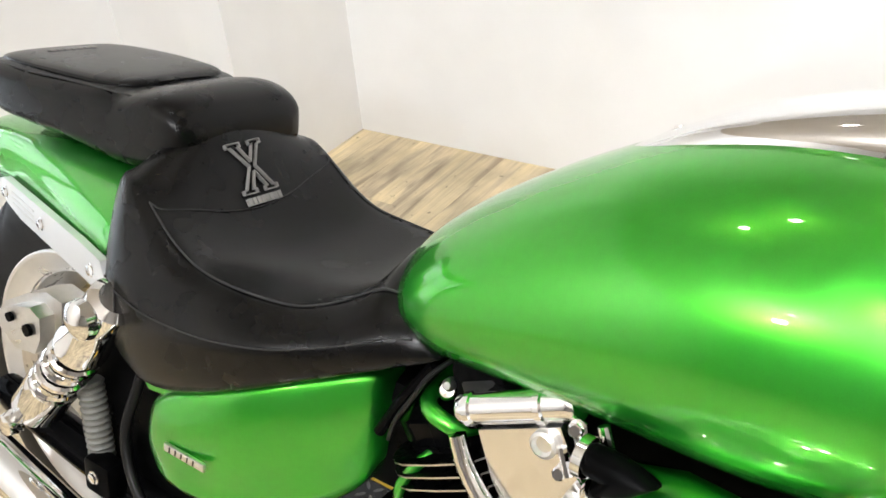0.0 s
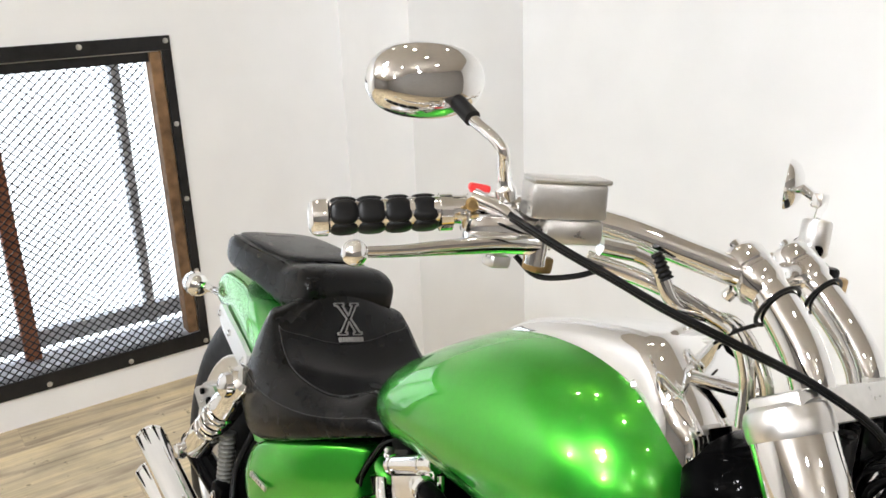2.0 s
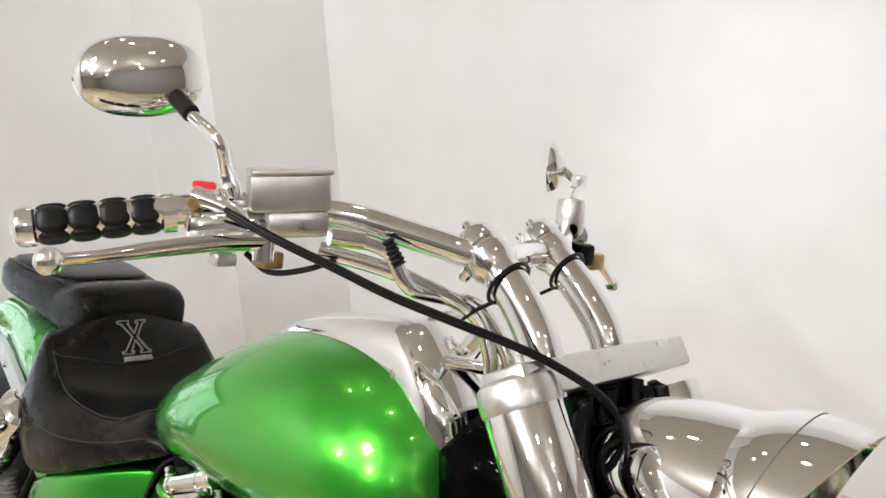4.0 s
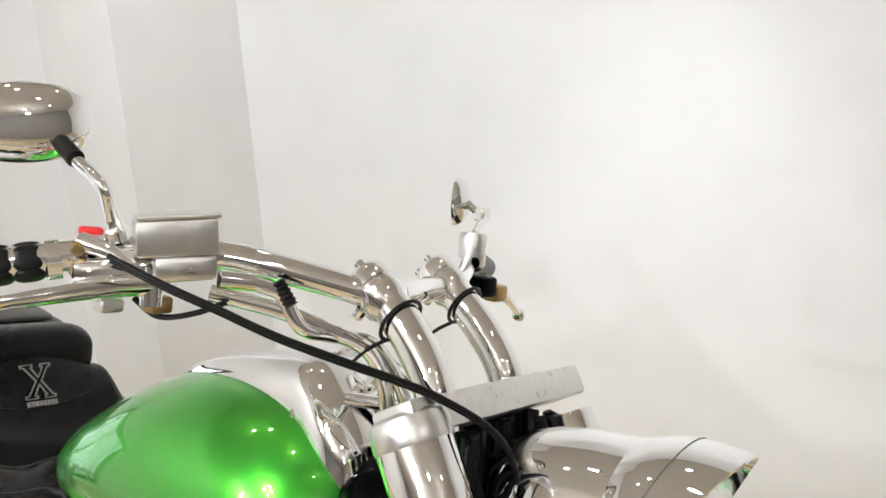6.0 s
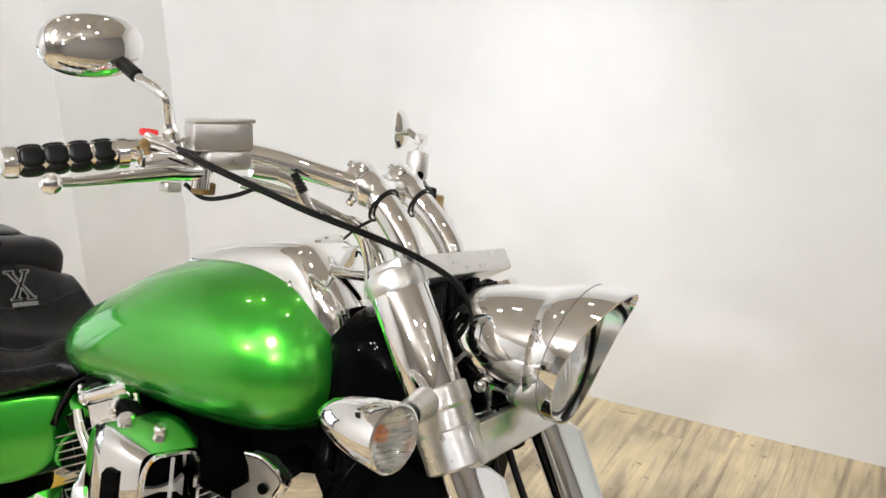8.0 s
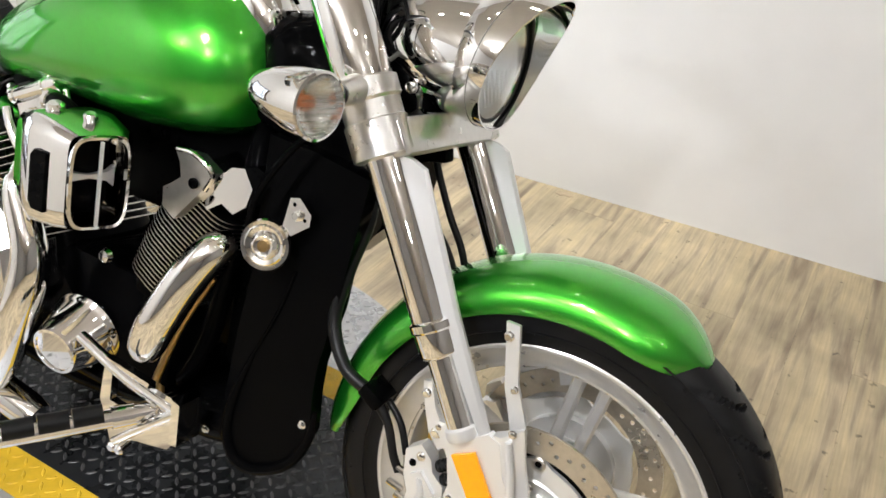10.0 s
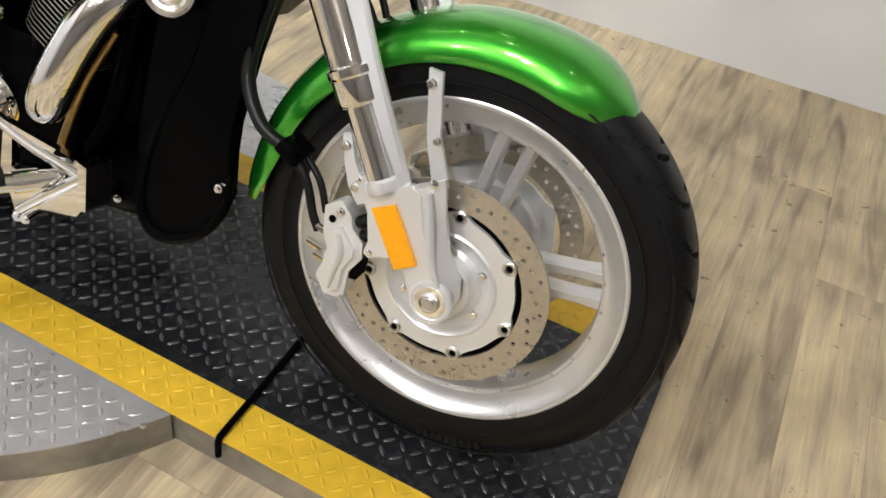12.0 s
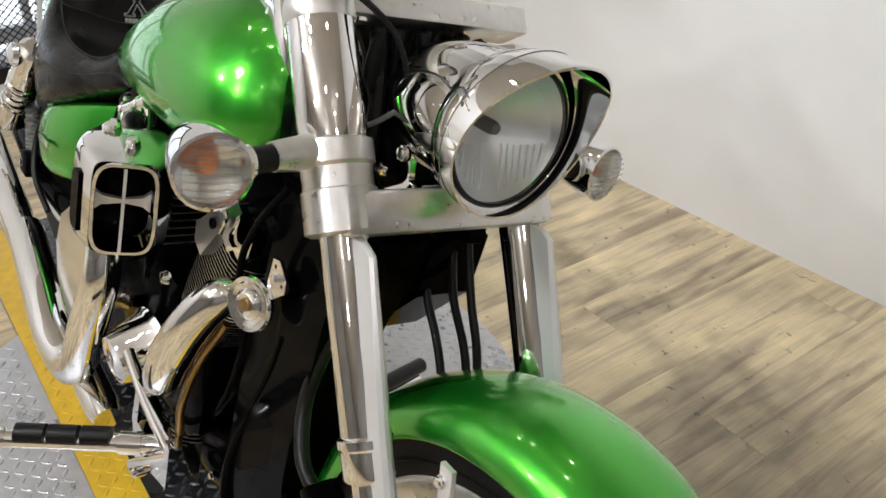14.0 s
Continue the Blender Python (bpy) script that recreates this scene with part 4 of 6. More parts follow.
def seat_ring(x, w, ub, u1, ur, ut):
    """Outline from the bottom middle outwards over the skirt, its two seams and in to the dished top; the front end leans back."""
    m = lc(x)
    low = min(0.03, (u1 - ub) * 0.4)
    half = [(0.0, ub), (0.60 * w, ub), (0.87 * w, ub + 0.002), (0.955 * w, ub + 0.3 * low), (0.985 * w, ub + low), (1.0 * w, u1 - 0.3 * low), (0.992 * w, u1), (0.975 * w, u1 + 0.006),
            (0.90 * w, u1 * 0.42 + ur * 0.58), (0.81 * w, ur - 0.004), (0.75 * w, ur), (0.70 * w, ur - 0.001), (0.50 * w, ur * 0.55 + ut * 0.45), (0.25 * w, ur * 0.2 + ut * 0.8), (0.0, ut)]
    lean = 1.05 * min(1.0, max(0.0, (x - 0.56) / 0.12))
    left = [V(x - lean * max(0.0, b - ub), m + a * 1.06, b) for a, b in half]
    right = [V(x - lean * max(0.0, b - ub), m - a, b) for a, b in reversed(half[1:-1])]
    return left + right


prof = [(0.222, 0.095, 0.600, 0.640, 0.682, 0.698), (0.236, 0.137, 0.572, 0.640, 0.716, 0.742), (0.262, 0.163, 0.548, 0.635, 0.740, 0.775), (0.290, 0.177, 0.533, 0.630, 0.742, 0.784), (0.312, 0.182, 0.526, 0.628, 0.733, 0.763), (0.345, 0.186, 0.521, 0.626, 0.710, 0.706), (0.375, 0.187, 0.523, 0.625, 0.690, 0.674),
        (0.42, 0.186, 0.537, 0.627, 0.674, 0.652), (0.48, 0.182, 0.562, 0.632, 0.670, 0.646), (0.54, 0.170, 0.590, 0.640, 0.671, 0.652), (0.60, 0.153, 0.617, 0.652, 0.682, 0.674), (0.645, 0.142, 0.637, 0.665, 0.695, 0.704), (0.680, 0.131, 0.652, 0.677, 0.706, 0.724), (0.697, 0.122, 0.659, 0.680, 0.704, 0.724), (0.704, 0.110, 0.664, 0.680, 0.698, 0.714), (0.707, 0.05, 0.672, 0.680, 0.690, 0.700)]
rs = [seat_ring(*p) for p in prof]
out = []
for i in range(len(rs) - 1):
    p0, p1, p2, p3 = rs[max(i - 1, 0)], rs[i], rs[i + 1], rs[min(i + 2, len(rs) - 1)]
    for k in range(3):
        t = k / 3
        out.append([0.5 * (2 * b + (c - a) * t + (2 * a - 5 * b + 4 * c - d) * t * t + (3 * b - a - 3 * c + d) * t ** 3) for a, b, c, d in zip(p0, p1, p2, p3)])
out.append(rs[-1])
seat = part("rider_seat", rings(B_(), out), VINYL, bike, "black vinyl rider seat", sharp=70)
sub = seat.modifiers.new("soft", "SUBSURF")
sub.levels = sub.render_levels = 1


def between(j, w):
    """A point of the seat's skin between its fifth and seventh rings."""
    return rs[4][j].lerp(rs[5][j], w) if w < 1 else rs[5][j].lerp(rs[6][j], w - 1)


for g in (-1, 1):
    up_line = [between(g * 10, 0.45), between(g * 10, 0.9)] + [r[g * 10] for r in rs[6:14]]
    part("seam", tube(B_(), [p + V(0, 0.0005 * g, 0.0005) for p in up_line], 0.0012, 6, 5), THREAD, seat, "grey stitched seam")
part("seam", tube(B_(), [r[-6] + V(0, -0.0003, 0) for r in rs[1:14]], 0.0009, 6, 5), THREAD, seat, "grey stitched seam")
cross = [between(j, w) for j, w in ((-10, 0.5), (-11, 0.75), (-12, 1.0), (-13, 1.3), (14, 1.38), (13, 1.3), (12, 1.0), (11, 0.75), (10, 0.5))]
part("cross_seam", tube(B_(), [p + V(0.0008, 0, 0.0006) for p in cross], 0.0008, 6, 6), THREAD, seat, "grey stitched seam")

pb = soft_loft([(-0.125, 0.050, 0.050, 0.765, 0.790), (-0.115, 0.050, 0.095, 0.748, 0.803), (-0.07, 0.050, 0.118, 0.733, 0.812), (0.0, 0.050, 0.122, 0.727, 0.814), (0.08, 0.047, 0.118, 0.725, 0.815), (0.16, 0.044, 0.112, 0.727, 0.815), (0.22, 0.041, 0.108, 0.731, 0.814), (0.262, 0.040, 0.106, 0.735, 0.812), (0.284, 0.040, 0.103, 0.738, 0.806), (0.296, 0.040, 0.097, 0.744, 0.794), (0.302, 0.040, 0.078, 0.752, 0.780)], 56, 4.0)
for v in pb.verts:
    a = (v.co.y - 0.043) / 0.11
    s = min(1.0, max(0.0, (v.co.x - 0.06) / 0.18))
    s = s * s * (3 - 2 * s)
    if v.co.z < 0.772:
        v.co.z += s * (0.010 * max(0.0, 1 - a * a) - 0.034 * abs(a) ** 3) * (0.772 - v.co.z) / 0.04
    else:
        v.co.z += 0.006 * math.exp(-((v.co.x - 0.250) / 0.035) ** 2) - 0.006 * math.exp(-((v.co.x - 0.185) / 0.018) ** 2)
pil = part("passenger_seat", pb, VINYL, bike, "black vinyl passenger seat", sharp=75)
part("seam", tube(B_(), [V(-0.10, -0.046, 0.803), V(0.0, -0.060, 0.806), V(0.1, -0.056, 0.807), V(0.2, -0.050, 0.806), V(0.265, -0.046, 0.801)], 0.0014, 6, 5), THREAD, pil, "dark stitched seam")
part("seat_patch", soft_loft([(-0.105, 0.050, 0.05, 0.796, 0.804), (-0.08, 0.050, 0.090, 0.798, 0.8155), (0.02, 0.050, 0.100, 0.800, 0.8190), (0.12, 0.046, 0.094, 0.800, 0.8195), (0.165, 0.044, 0.080, 0.801, 0.8175), (0.18, 0.044, 0.05, 0.803, 0.813)], 32, 3.2), VINYL, pil, "padded seat top panel")
for k in range(7):
    part("embroidered_bar", box(B_(), (-0.045, 0.01 + k * 0.0105, 0.8185), (0.012, 0.007, 0.0012), 0.0003), EMBROID, pil, "pale embroidered bar")

# embroidered emblem on the backrest of the rider seat: an outlined cross shape and a row of bars below it
EA, EB = V(0.311, 0.018, 0.762), V(0.3575, 0.018, 0.690)
ey = V(0, 1, 0)
ez = (EA - EB).normalized()
en = ez.cross(ey)
if en.x < 0:
    en = -en


def emb(a, b, h=0.0):
    return (EA + EB) / 2 + ey * a + ez * b + en * (h + 0.0035)


def stroke(bm, pts, w=0.00065):
    n = len(pts)
    for i in range(n):
        p, q = Vector(pts[i]), Vector(pts[(i + 1) % n])
        d = (q - p).normalized()
        s = Vector((-d.y, d.x)) * w
        p, q = p - d * w, q + d * w
        vs = [[emb(*(p + s), h), emb(*(p - s), h), emb(*(q - s), h), emb(*(q + s), h)] for h in (-0.004, 0.0015)]
        rings(bm, vs)


XW, XT, XB = 0.0265, 0.041, -0.022
eb = B_()
stroke(eb, [(-XW, XT), (-0.006, XT), (-0.006, XT - 0.005), (-0.009, XT - 0.005), (0.002, 0.016), (0.013, XT - 0.005), (0.009, XT - 0.005), (0.009, XT), (XW, XT), (XW, XT - 0.005), (0.022, XT - 0.005), (0.006, 0.010),
            (0.022, XB + 0.005), (XW, XB + 0.005), (XW, XB), (0.008, XB), (0.008, XB + 0.005), (0.012, XB + 0.005), (0.001, 0.004), (-0.010, XB + 0.005), (-0.006, XB + 0.005), (-0.006, XB), (-XW, XB), (-XW, XB + 0.005), (-0.021, XB + 0.005), (-0.003, 0.010), (-0.021, XT - 0.005), (-XW, XT - 0.005)])
part("emblem_cross", eb, EMBROID, seat, "silver embroidered cross emblem", smooth=False)
for k in range(8):
    a = -0.0262 + k * 0.0068
    vs = [[emb(a, XB - 0.014, h), emb(a + 0.0052, XB - 0.014, h), emb(a + 0.0052, XB - 0.005, h), emb(a, XB - 0.005, h)] for h in (-0.004, 0.0012)]
    part("emblem_bar", rings(B_(), vs), EMBROID, seat, "silver embroidered bar", smooth=False)

# ---- rear wheel, fender and suspension ----
RC = (0.030, 0.050, 0.330)
RM = wheel_matrix(RC)
rw = part("rear_wheel", moved(lathe(B_(), [(0.0, -0.10), (0.03, -0.10), (0.055, -0.085), (0.06, 0.085), (0.03, 0.10), (0.0, 0.10)], (0, 0, 0), (0, 1, 0), 36), RM), SILVER, bike, "silver cast wheel hub")
part("tyre", moved(tyre(0.331, 0.090, 0.210, 360, 20.0), RM), RUBBER, rw, "wide black rubber tyre")
part("rim", moved(rim(0.217, 0.080, 0.172), RM), RIM, rw, "silver cast rim")
for k in range(5):
    a = radians(30 + 72 * k)
    for s in (-0.020, 0.020):
        d, t_ = V(math.cos(a), 0, math.sin(a)), V(-math.sin(a), 0, math.cos(a))
        secs = []
        for r, wd, dp_ in ((0.04, 0.011, 0.026), (0.10, 0.009, 0.02), (0.182, 0.011, 0.02)):
            c = d * r + t_ * (s * (0.8 + r))
            secs.append([c + t_ * (wd * x) + V(0, 1, 0) * (dp_ * y) for x, y in ((1, .7), (.6, 1), (-.6, 1), (-1, .7), (-1, -.7), (-.6, -1), (.6, -1), (1, -.7))])
        part("spoke", moved(rings(B_(), secs), RM), RIM, rw)
rd = part("brake_disc", moved(brake_disc(-0.088, 0.155, 0.112), RM), STEEL, bike, "drilled steel brake disc")
part("disc_carrier", moved(carrier(-0.089), RM), SILVER, rd)
# caliper casting
rc = part("rear_caliper", side_plate([(-0.105, 0.432), (-0.088, 0.452), (-0.020, 0.486), (0.025, 0.502), (0.060, 0.496), (0.052, 0.440), (0.062, 0.398), (0.0, 0.388), (-0.049, 0.395)], -0.075, -0.035, (), 0.008), ALU, bike, "cast silver rear brake caliper")
part("caliper_body", side_plate([(-0.082, 0.436), (-0.072, 0.450), (-0.020, 0.474), (0.018, 0.484), (0.040, 0.474), (0.036, 0.440), (0.020, 0.412), (-0.030, 0.404)], -0.098, -0.070, (), 0.009), ALU, rc)
for x, u, r in ((-0.030, 0.455, 0.007), (0.012, 0.448, 0.009)):
    part("caliper_plug", rod(B_(), (x, -0.104, u), (x, -0.085, u), r, n=14), MATT, rc, "dark caliper plug")
part("swingarm", tube(B_(), [(0.50, -0.10, 0.31), (0.25, -0.115, 0.315), (0.0, -0.105, 0.325), (-0.06, -0.10, 0.328)], [0.032, 0.028, 0.026, 0.022], 16, 5), BLACK, bike, "black swingarm")

part("rear_fender", soft_loft([(-0.238, 0.068, 0.035, 0.628, 0.664), (-0.228, 0.066, 0.066, 0.612, 0.684), (-0.19, 0.062, 0.090, 0.604, 0.702), (-0.12, 0.056, 0.104, 0.600, 0.714), (-0.03, 0.048, 0.114, 0.598, 0.722), (0.08, 0.037, 0.130, 0.588, 0.726), (0.18, 0.027, 0.146, 0.580, 0.726), (0.27, 0.018, 0.158, 0.572, 0.720), (0.30, 0.014, 0.158, 0.575, 0.70)], 40, 2.8), GREEN, bike, "glossy green rear fender", sharp=60)
# flat fender rail with grooves
p0, p1 = V(-0.050, -0.0655, 0.633), V(0.285, -0.147, 0.624)
dd = (p1 - p0).normalized()
uu = V(0, 0, 1)
nn = dd.cross(uu).normalized()
bar = part("fender_rail", plate(B_(), [(-0.014, 0.004), (-0.010, 0.015), (0.004, 0.020), (0.27, 0.024), (0.335, 0.022), (0.345, 0.0), (0.335, -0.020), (0.06, -0.022), (0.008, -0.015), (-0.010, -0.006)], [], lambda a, b, h: p0 + dd * a + uu * b + nn * h, 0.010, 0.002), SILVER, bike, "silver fender rail with grooves")
for b in (-0.009, -0.001, 0.007):
    part("rib", plate(B_(), [(0.035, b), (0.120, b), (0.120, b + 0.003), (0.035, b + 0.003)], [], lambda a, c, h: p0 + dd * a + uu * c + nn * (0.0085 + h), 0.0025, 0.0008), ALU, bar)
for a in (0.014, 0.150, 0.310):
    part("rail_bolt", bolt(B_(), p0 + dd * a + nn * 0.010 + uu * 0.002, nn, 0.0065, 0.006), CHROME, bar)
# rear turn signal
c = V(-0.272, -0.048, 0.637)
rs_ = part("rear_turn_signal", lathe(B_(), [(0.0, 0.034), (0.012, 0.032), (0.024, 0.022), (0.029, 0.008), (0.030, -0.012), (0.027, -0.026), (0.0, -0.030)], c, (1, 0, 0), 28), CHROME, bike, "chrome rear turn signal")
part("stalk", tube(B_(), [c + V(0.02, 0.012, 0), c + V(0.05, 0.02, 0.002), c + V(0.10, 0.028, 0.004)], [0.013, 0.009, 0.012], 14, 4), CHROME, rs_)

# shock absorber
T0, T1 = V(0.302, -0.168, 0.601), V(0.1185, -0.166, 0.389)
ax = (T1 - T0).normalized()
ln = (T1 - T0).length
sh = part("shock_absorber", lathe(B_(), [(0.0, -0.028), (0.02, -0.028), (0.030, -0.020), (0.031, 0.012), (0.029, 0.018), (0.029, 0.075), (0.032, 0.080), (0.032, 0.088), (0.014, 0.090), (0.014, ln - 0.10), (0.033, ln - 0.098), (0.033, ln - 0.03), (0.024, ln - 0.01), (0.012, ln)], T0, ax, 28), CHROME, bike, "chrome rear shock absorber")
sp = []
su = ax.orthogonal().normalized()
sw = ax.cross(su)
for k in range(4 * 16 + 1):
    a = 2 * math.pi * k / 16
    sp.append(T0 + ax * (0.090 + (ln - 0.19) * k / 64) + (su * math.cos(a) + sw * math.sin(a)) * 0.0265)
part("spring", tube(B_(), sp, 0.0062, 8, 1), CHROME, sh, "chrome coil spring")
part("damper_sleeve", rod(B_(), T0 + ax * 0.088, T1 - ax * 0.09, 0.0195, n=18), MATT, sh, "black damper sleeve")
part("mount_cap", lathe(B_(), [(0.022, 0), (0.024, 0.004), (0.022, 0.014), (0.012, 0.020), (0.0, 0.021)], T0 + V(0, -0.026, 0), (0, -1, 0), 24), CHROME, sh)
part("mount_cap", lathe(B_(), [(0.016, 0), (0.017, 0.004), (0.014, 0.018), (0.0, 0.020)], T1 + V(0.0, -0.02, 0), (0, -1, 0), 20), CHROME, sh)
bw = []
for k in range(15):
    bw += [(0.0150, k * 0.0088), (0.0172, k * 0.0088 + 0.003), (0.0150, k * 0.0088 + 0.006)]
part("bellows", lathe(B_(), bw, (0.212, -0.140, 0.465), (0.1, 0.02, -1), 18), GASKET, bike, "grey ribbed bellows")
part("frame_box", box(B_(), (0.29, -0.03, 0.43), (0.30, 0.18, 0.22), 0.02), MATT, bike, "black frame and battery box")
hb = tube(B_(), [(0.30, -0.13, 0.50), (0.29, -0.15, 0.42), (0.33, -0.16, 0.35), (0.40, -0.15, 0.30)], 0.0065, 12, 5)
part("hose", hb, HOSE, bike, "black rubber hose")
lbk = part("lower_bracket", box(B_(), (0.245, -0.150, 0.345), (0.05, 0.03, 0.05), 0.006), MATT, bike, "black lower bracket")
part("bracket_bolt", bolt(B_(), (0.245, -0.166, 0.35), (0, -1, 0), 0.007, 0.006), CHROME, lbk)
# ---- side cover, engine and pipes ----
SHIFT = V(0, 0, 0)
secs = []
for x, lo_, u0, u1 in ((0.345, -0.148, 0.430, 0.490), (0.351, -0.156, 0.410, 0.503), (0.372, -0.161, 0.394, 0.521), (0.43, -0.163, 0.394, 0.548), (0.50, -0.147, 0.408, 0.575), (0.55, -0.123, 0.425, 0.590), (0.585, -0.101, 0.446, 0.600), (0.604, -0.089, 0.468, 0.603), (0.612, -0.082, 0.490, 0.599), (0.616, -0.070, 0.510, 0.590)):
    li = -0.035
    pts = []
    for a, b in oval(1.0, 1.0, 44, 9.0):
        l = (li + lo_) / 2 + a * (li - lo_) / 2
        u = (u0 + u1) / 2 + b * (u1 - u0) / 2
        if a < 0:
            l += 0.010 * (1 - abs(b)) * a
            dent = max(0.0, 1 - abs((u - u0) / (u1 - u0) - 0.24 - 0.35 * max(0, x - 0.40)) / 0.15)
            l += 0.014 * dent * (1 if 0.40 < x < 0.62 else 0)
        pts.append(V(x, l, u))
    secs.append(pts)
cover = part("side_cover", rings(B_(), secs), GREEN, bike, "glossy green side cover", sharp=45)
sm = cover.modifiers.new("soft", "SUBSURF")
sm.levels = sm.render_levels = 1
bd2 = box(B_(), (0.424, -0.1715, 0.4665), (0.064, 0.005, 0.0105), 0.0018)
badge = part("badge_bar", bd2, ALU, cover, "slim metal badge bar")
for k in range(5):
    part("badge_groove", box(B_(), (0.402 + 0.0095 * k, -0.1738, 0.4665), (0.0022, 0.0012, 0.0075), 0.0004, Matrix.Rotation(radians(12), 3, "Y")), MATT, badge)
part("cover_horn", side_plate([(0.292, 0.575), (0.306, 0.572), (0.318, 0.545), (0.345, 0.527), (0.368, 0.524), (0.368, 0.505), (0.330, 0.500), (0.308, 0.522)], -0.142, -0.090, (), 0.005), GREEN, cover)

SHIFT = V(-0.020, 0.028, 0)
eng = part("engine", box(B_(), (0.86, 0.0, 0.30), (0.52, 0.26, 0.24), 0.03), BLACK, bike, "black engine crankcase")
part("frame_spine", box(B_(), (0.93, 0.0, 0.60), (0.56, 0.10, 0.20), 0.02), MATT, bike, "black frame backbone")
part("seat_frame", box(B_(), (0.52, -0.01, 0.52), (0.44, 0.16, 0.14), 0.02), MATT, bike, "black seat frame")
part("down_tube", tube(B_(), [(1.20, -0.075, 0.72), (1.18, -0.085, 0.50), (1.13, -0.09, 0.28), (0.95, -0.09, 0.17), (0.6, -0.09, 0.165)], 0.018, 12, 5), BLACK, bike, "black frame tube")
part("down_tube", tube(B_(), [(1.20, 0.075, 0.72), (1.18, 0.085, 0.50), (1.13, 0.09, 0.28), (0.95, 0.09, 0.17), (0.6, 0.09, 0.165)], 0.018, 12, 5), BLACK, bike, "black frame tube")


def cylinder(base, tilt, fins, w, d, length):
    """A finned engine cylinder: fins stacked along a leaning axis."""
    axd = V(math.sin(tilt), 0, math.cos(tilt))
    sd = V(math.cos(tilt), 0, -math.sin(tilt))
    core = part("engine_cylinder", rings(B_(), [[base + axd * h + sd * a + V(0, b, 0) for a, b in oval(w * 0.42, d * 0.42, 24, 3)] for h in (-0.05, length)]), MATT, bike, "black finned engine cylinder")
    for k in range(fins):
        h = length * (k + 0.5) / fins
        ww = w / 2 * (0.86 + 0.14 * math.sin(math.pi * k / fins))
        fn = part("fin", rings(B_(), [[base + axd * (h + t_) + sd * a + V(0, b, 0) for a, b in oval(ww * q, d / 2 * q, 28, 4)] for t_, q in ((-0.0012, 0.988), (-0.0009, 1.0), (0.0009, 1.0), (0.0012, 0.988))]), MATT, core)
        fn.data.materials.append(FINS)
        for f_ in fn.data.polygons:
            if len(f_.vertices) == 4 and abs(f_.normal.dot(axd)) < 0.95:
                f_.material_index = 1
    return core, axd, sd


FINS = mat("machined_fin_edge", (0.62, 0.60, 0.57), 0.30, 1.0, vary=0.2, scale=80)
b1 = V(1.070, -0.038, 0.415)
_, a1, s1 = cylinder(b1, radians(26), 25, 0.150, 0.22, 0.195)
hd = part("cylinder_head", rings(B_(), [[b1 + a1 * h + s1 * a + V(0, b, 0) for a, b in oval(w, d, 28, 3.2)] for h, w, d in ((0.165, 0.060, 0.080), (0.195, 0.064, 0.084), (0.215, 0.058, 0.078), (0.235, 0.045, 0.060))]), BLACK, bike, "black cylinder head")
hp_ = part("head_plate", side_plate([(1.117, 0.654), (1.152, 0.656), (1.186, 0.638), (1.176, 0.614), (1.126, 0.552), (1.102, 0.566), (1.100, 0.594), (1.114, 0.604), (1.131, 0.618), (1.126, 0.640)], -0.166, -0.140, (), 0.003), ALU, hd, "brushed cylinder head plate")
part("plate_rim", tube(B_(), [(1.117, -0.164, 0.656), (1.152, -0.166, 0.658), (1.188, -0.166, 0.639), (1.178, -0.166, 0.612)], 0.004, 8, 4), CHROME, hp_)
part("plate_stud", lathe(B_(), [(0.008, 0), (0.008, 0.004), (0.005, 0.005), (0.004, 0.002), (0, 0.002)], (1.158, -0.167, 0.617), (0, -1, 0), 16), MATT, hp_)
part("rocker_cover", side_plate([(1.186, 0.630), (1.214, 0.656), (1.236, 0.661), (1.254, 0.636), (1.247, 0.608), (1.226, 0.590), (1.188, 0.606)], -0.158, 0.06, (), 0.010), CHROME, hd, "chrome rocker cover")
b2 = V(0.812, -0.03, 0.405)
_, a2, s2 = cylinder(b2, radians(-26), 15, 0.160, 0.262, 0.190)
part("cylinder_head", rings(B_(), [[b2 + a2 * h + s2 * a + V(0, b, 0) for a, b in oval(w, d, 28, 3.2)] for h, w, d in ((0.190, 0.070, 0.108), (0.215, 0.072, 0.110), (0.240, 0.052, 0.075))]), BLACK, bike, "black cylinder head")
kn = B_()
lathe(kn, [(0.010, 0), (0.013, 0.004), (0.010, 0.012), (0, 0.014)], (0.985, -0.146, 0.440), (0, -1, 0), 14)
part("engine_stud", kn, CHROME, eng)

part("head_bridge", side_plate([(1.150, 0.600), (1.172, 0.622), (1.196, 0.614), (1.200, 0.598), (1.172, 0.578)], -0.150, -0.10, (), 0.006), CHROME, hd)
part("engine_mount", box(B_(), (1.225, -0.01, 0.50), (0.10, 0.13, 0.40), 0.02), MATT, eng, "black engine mount")
# chrome plate on the rear cylinder head
SHIFT = V(0, 0, 0)


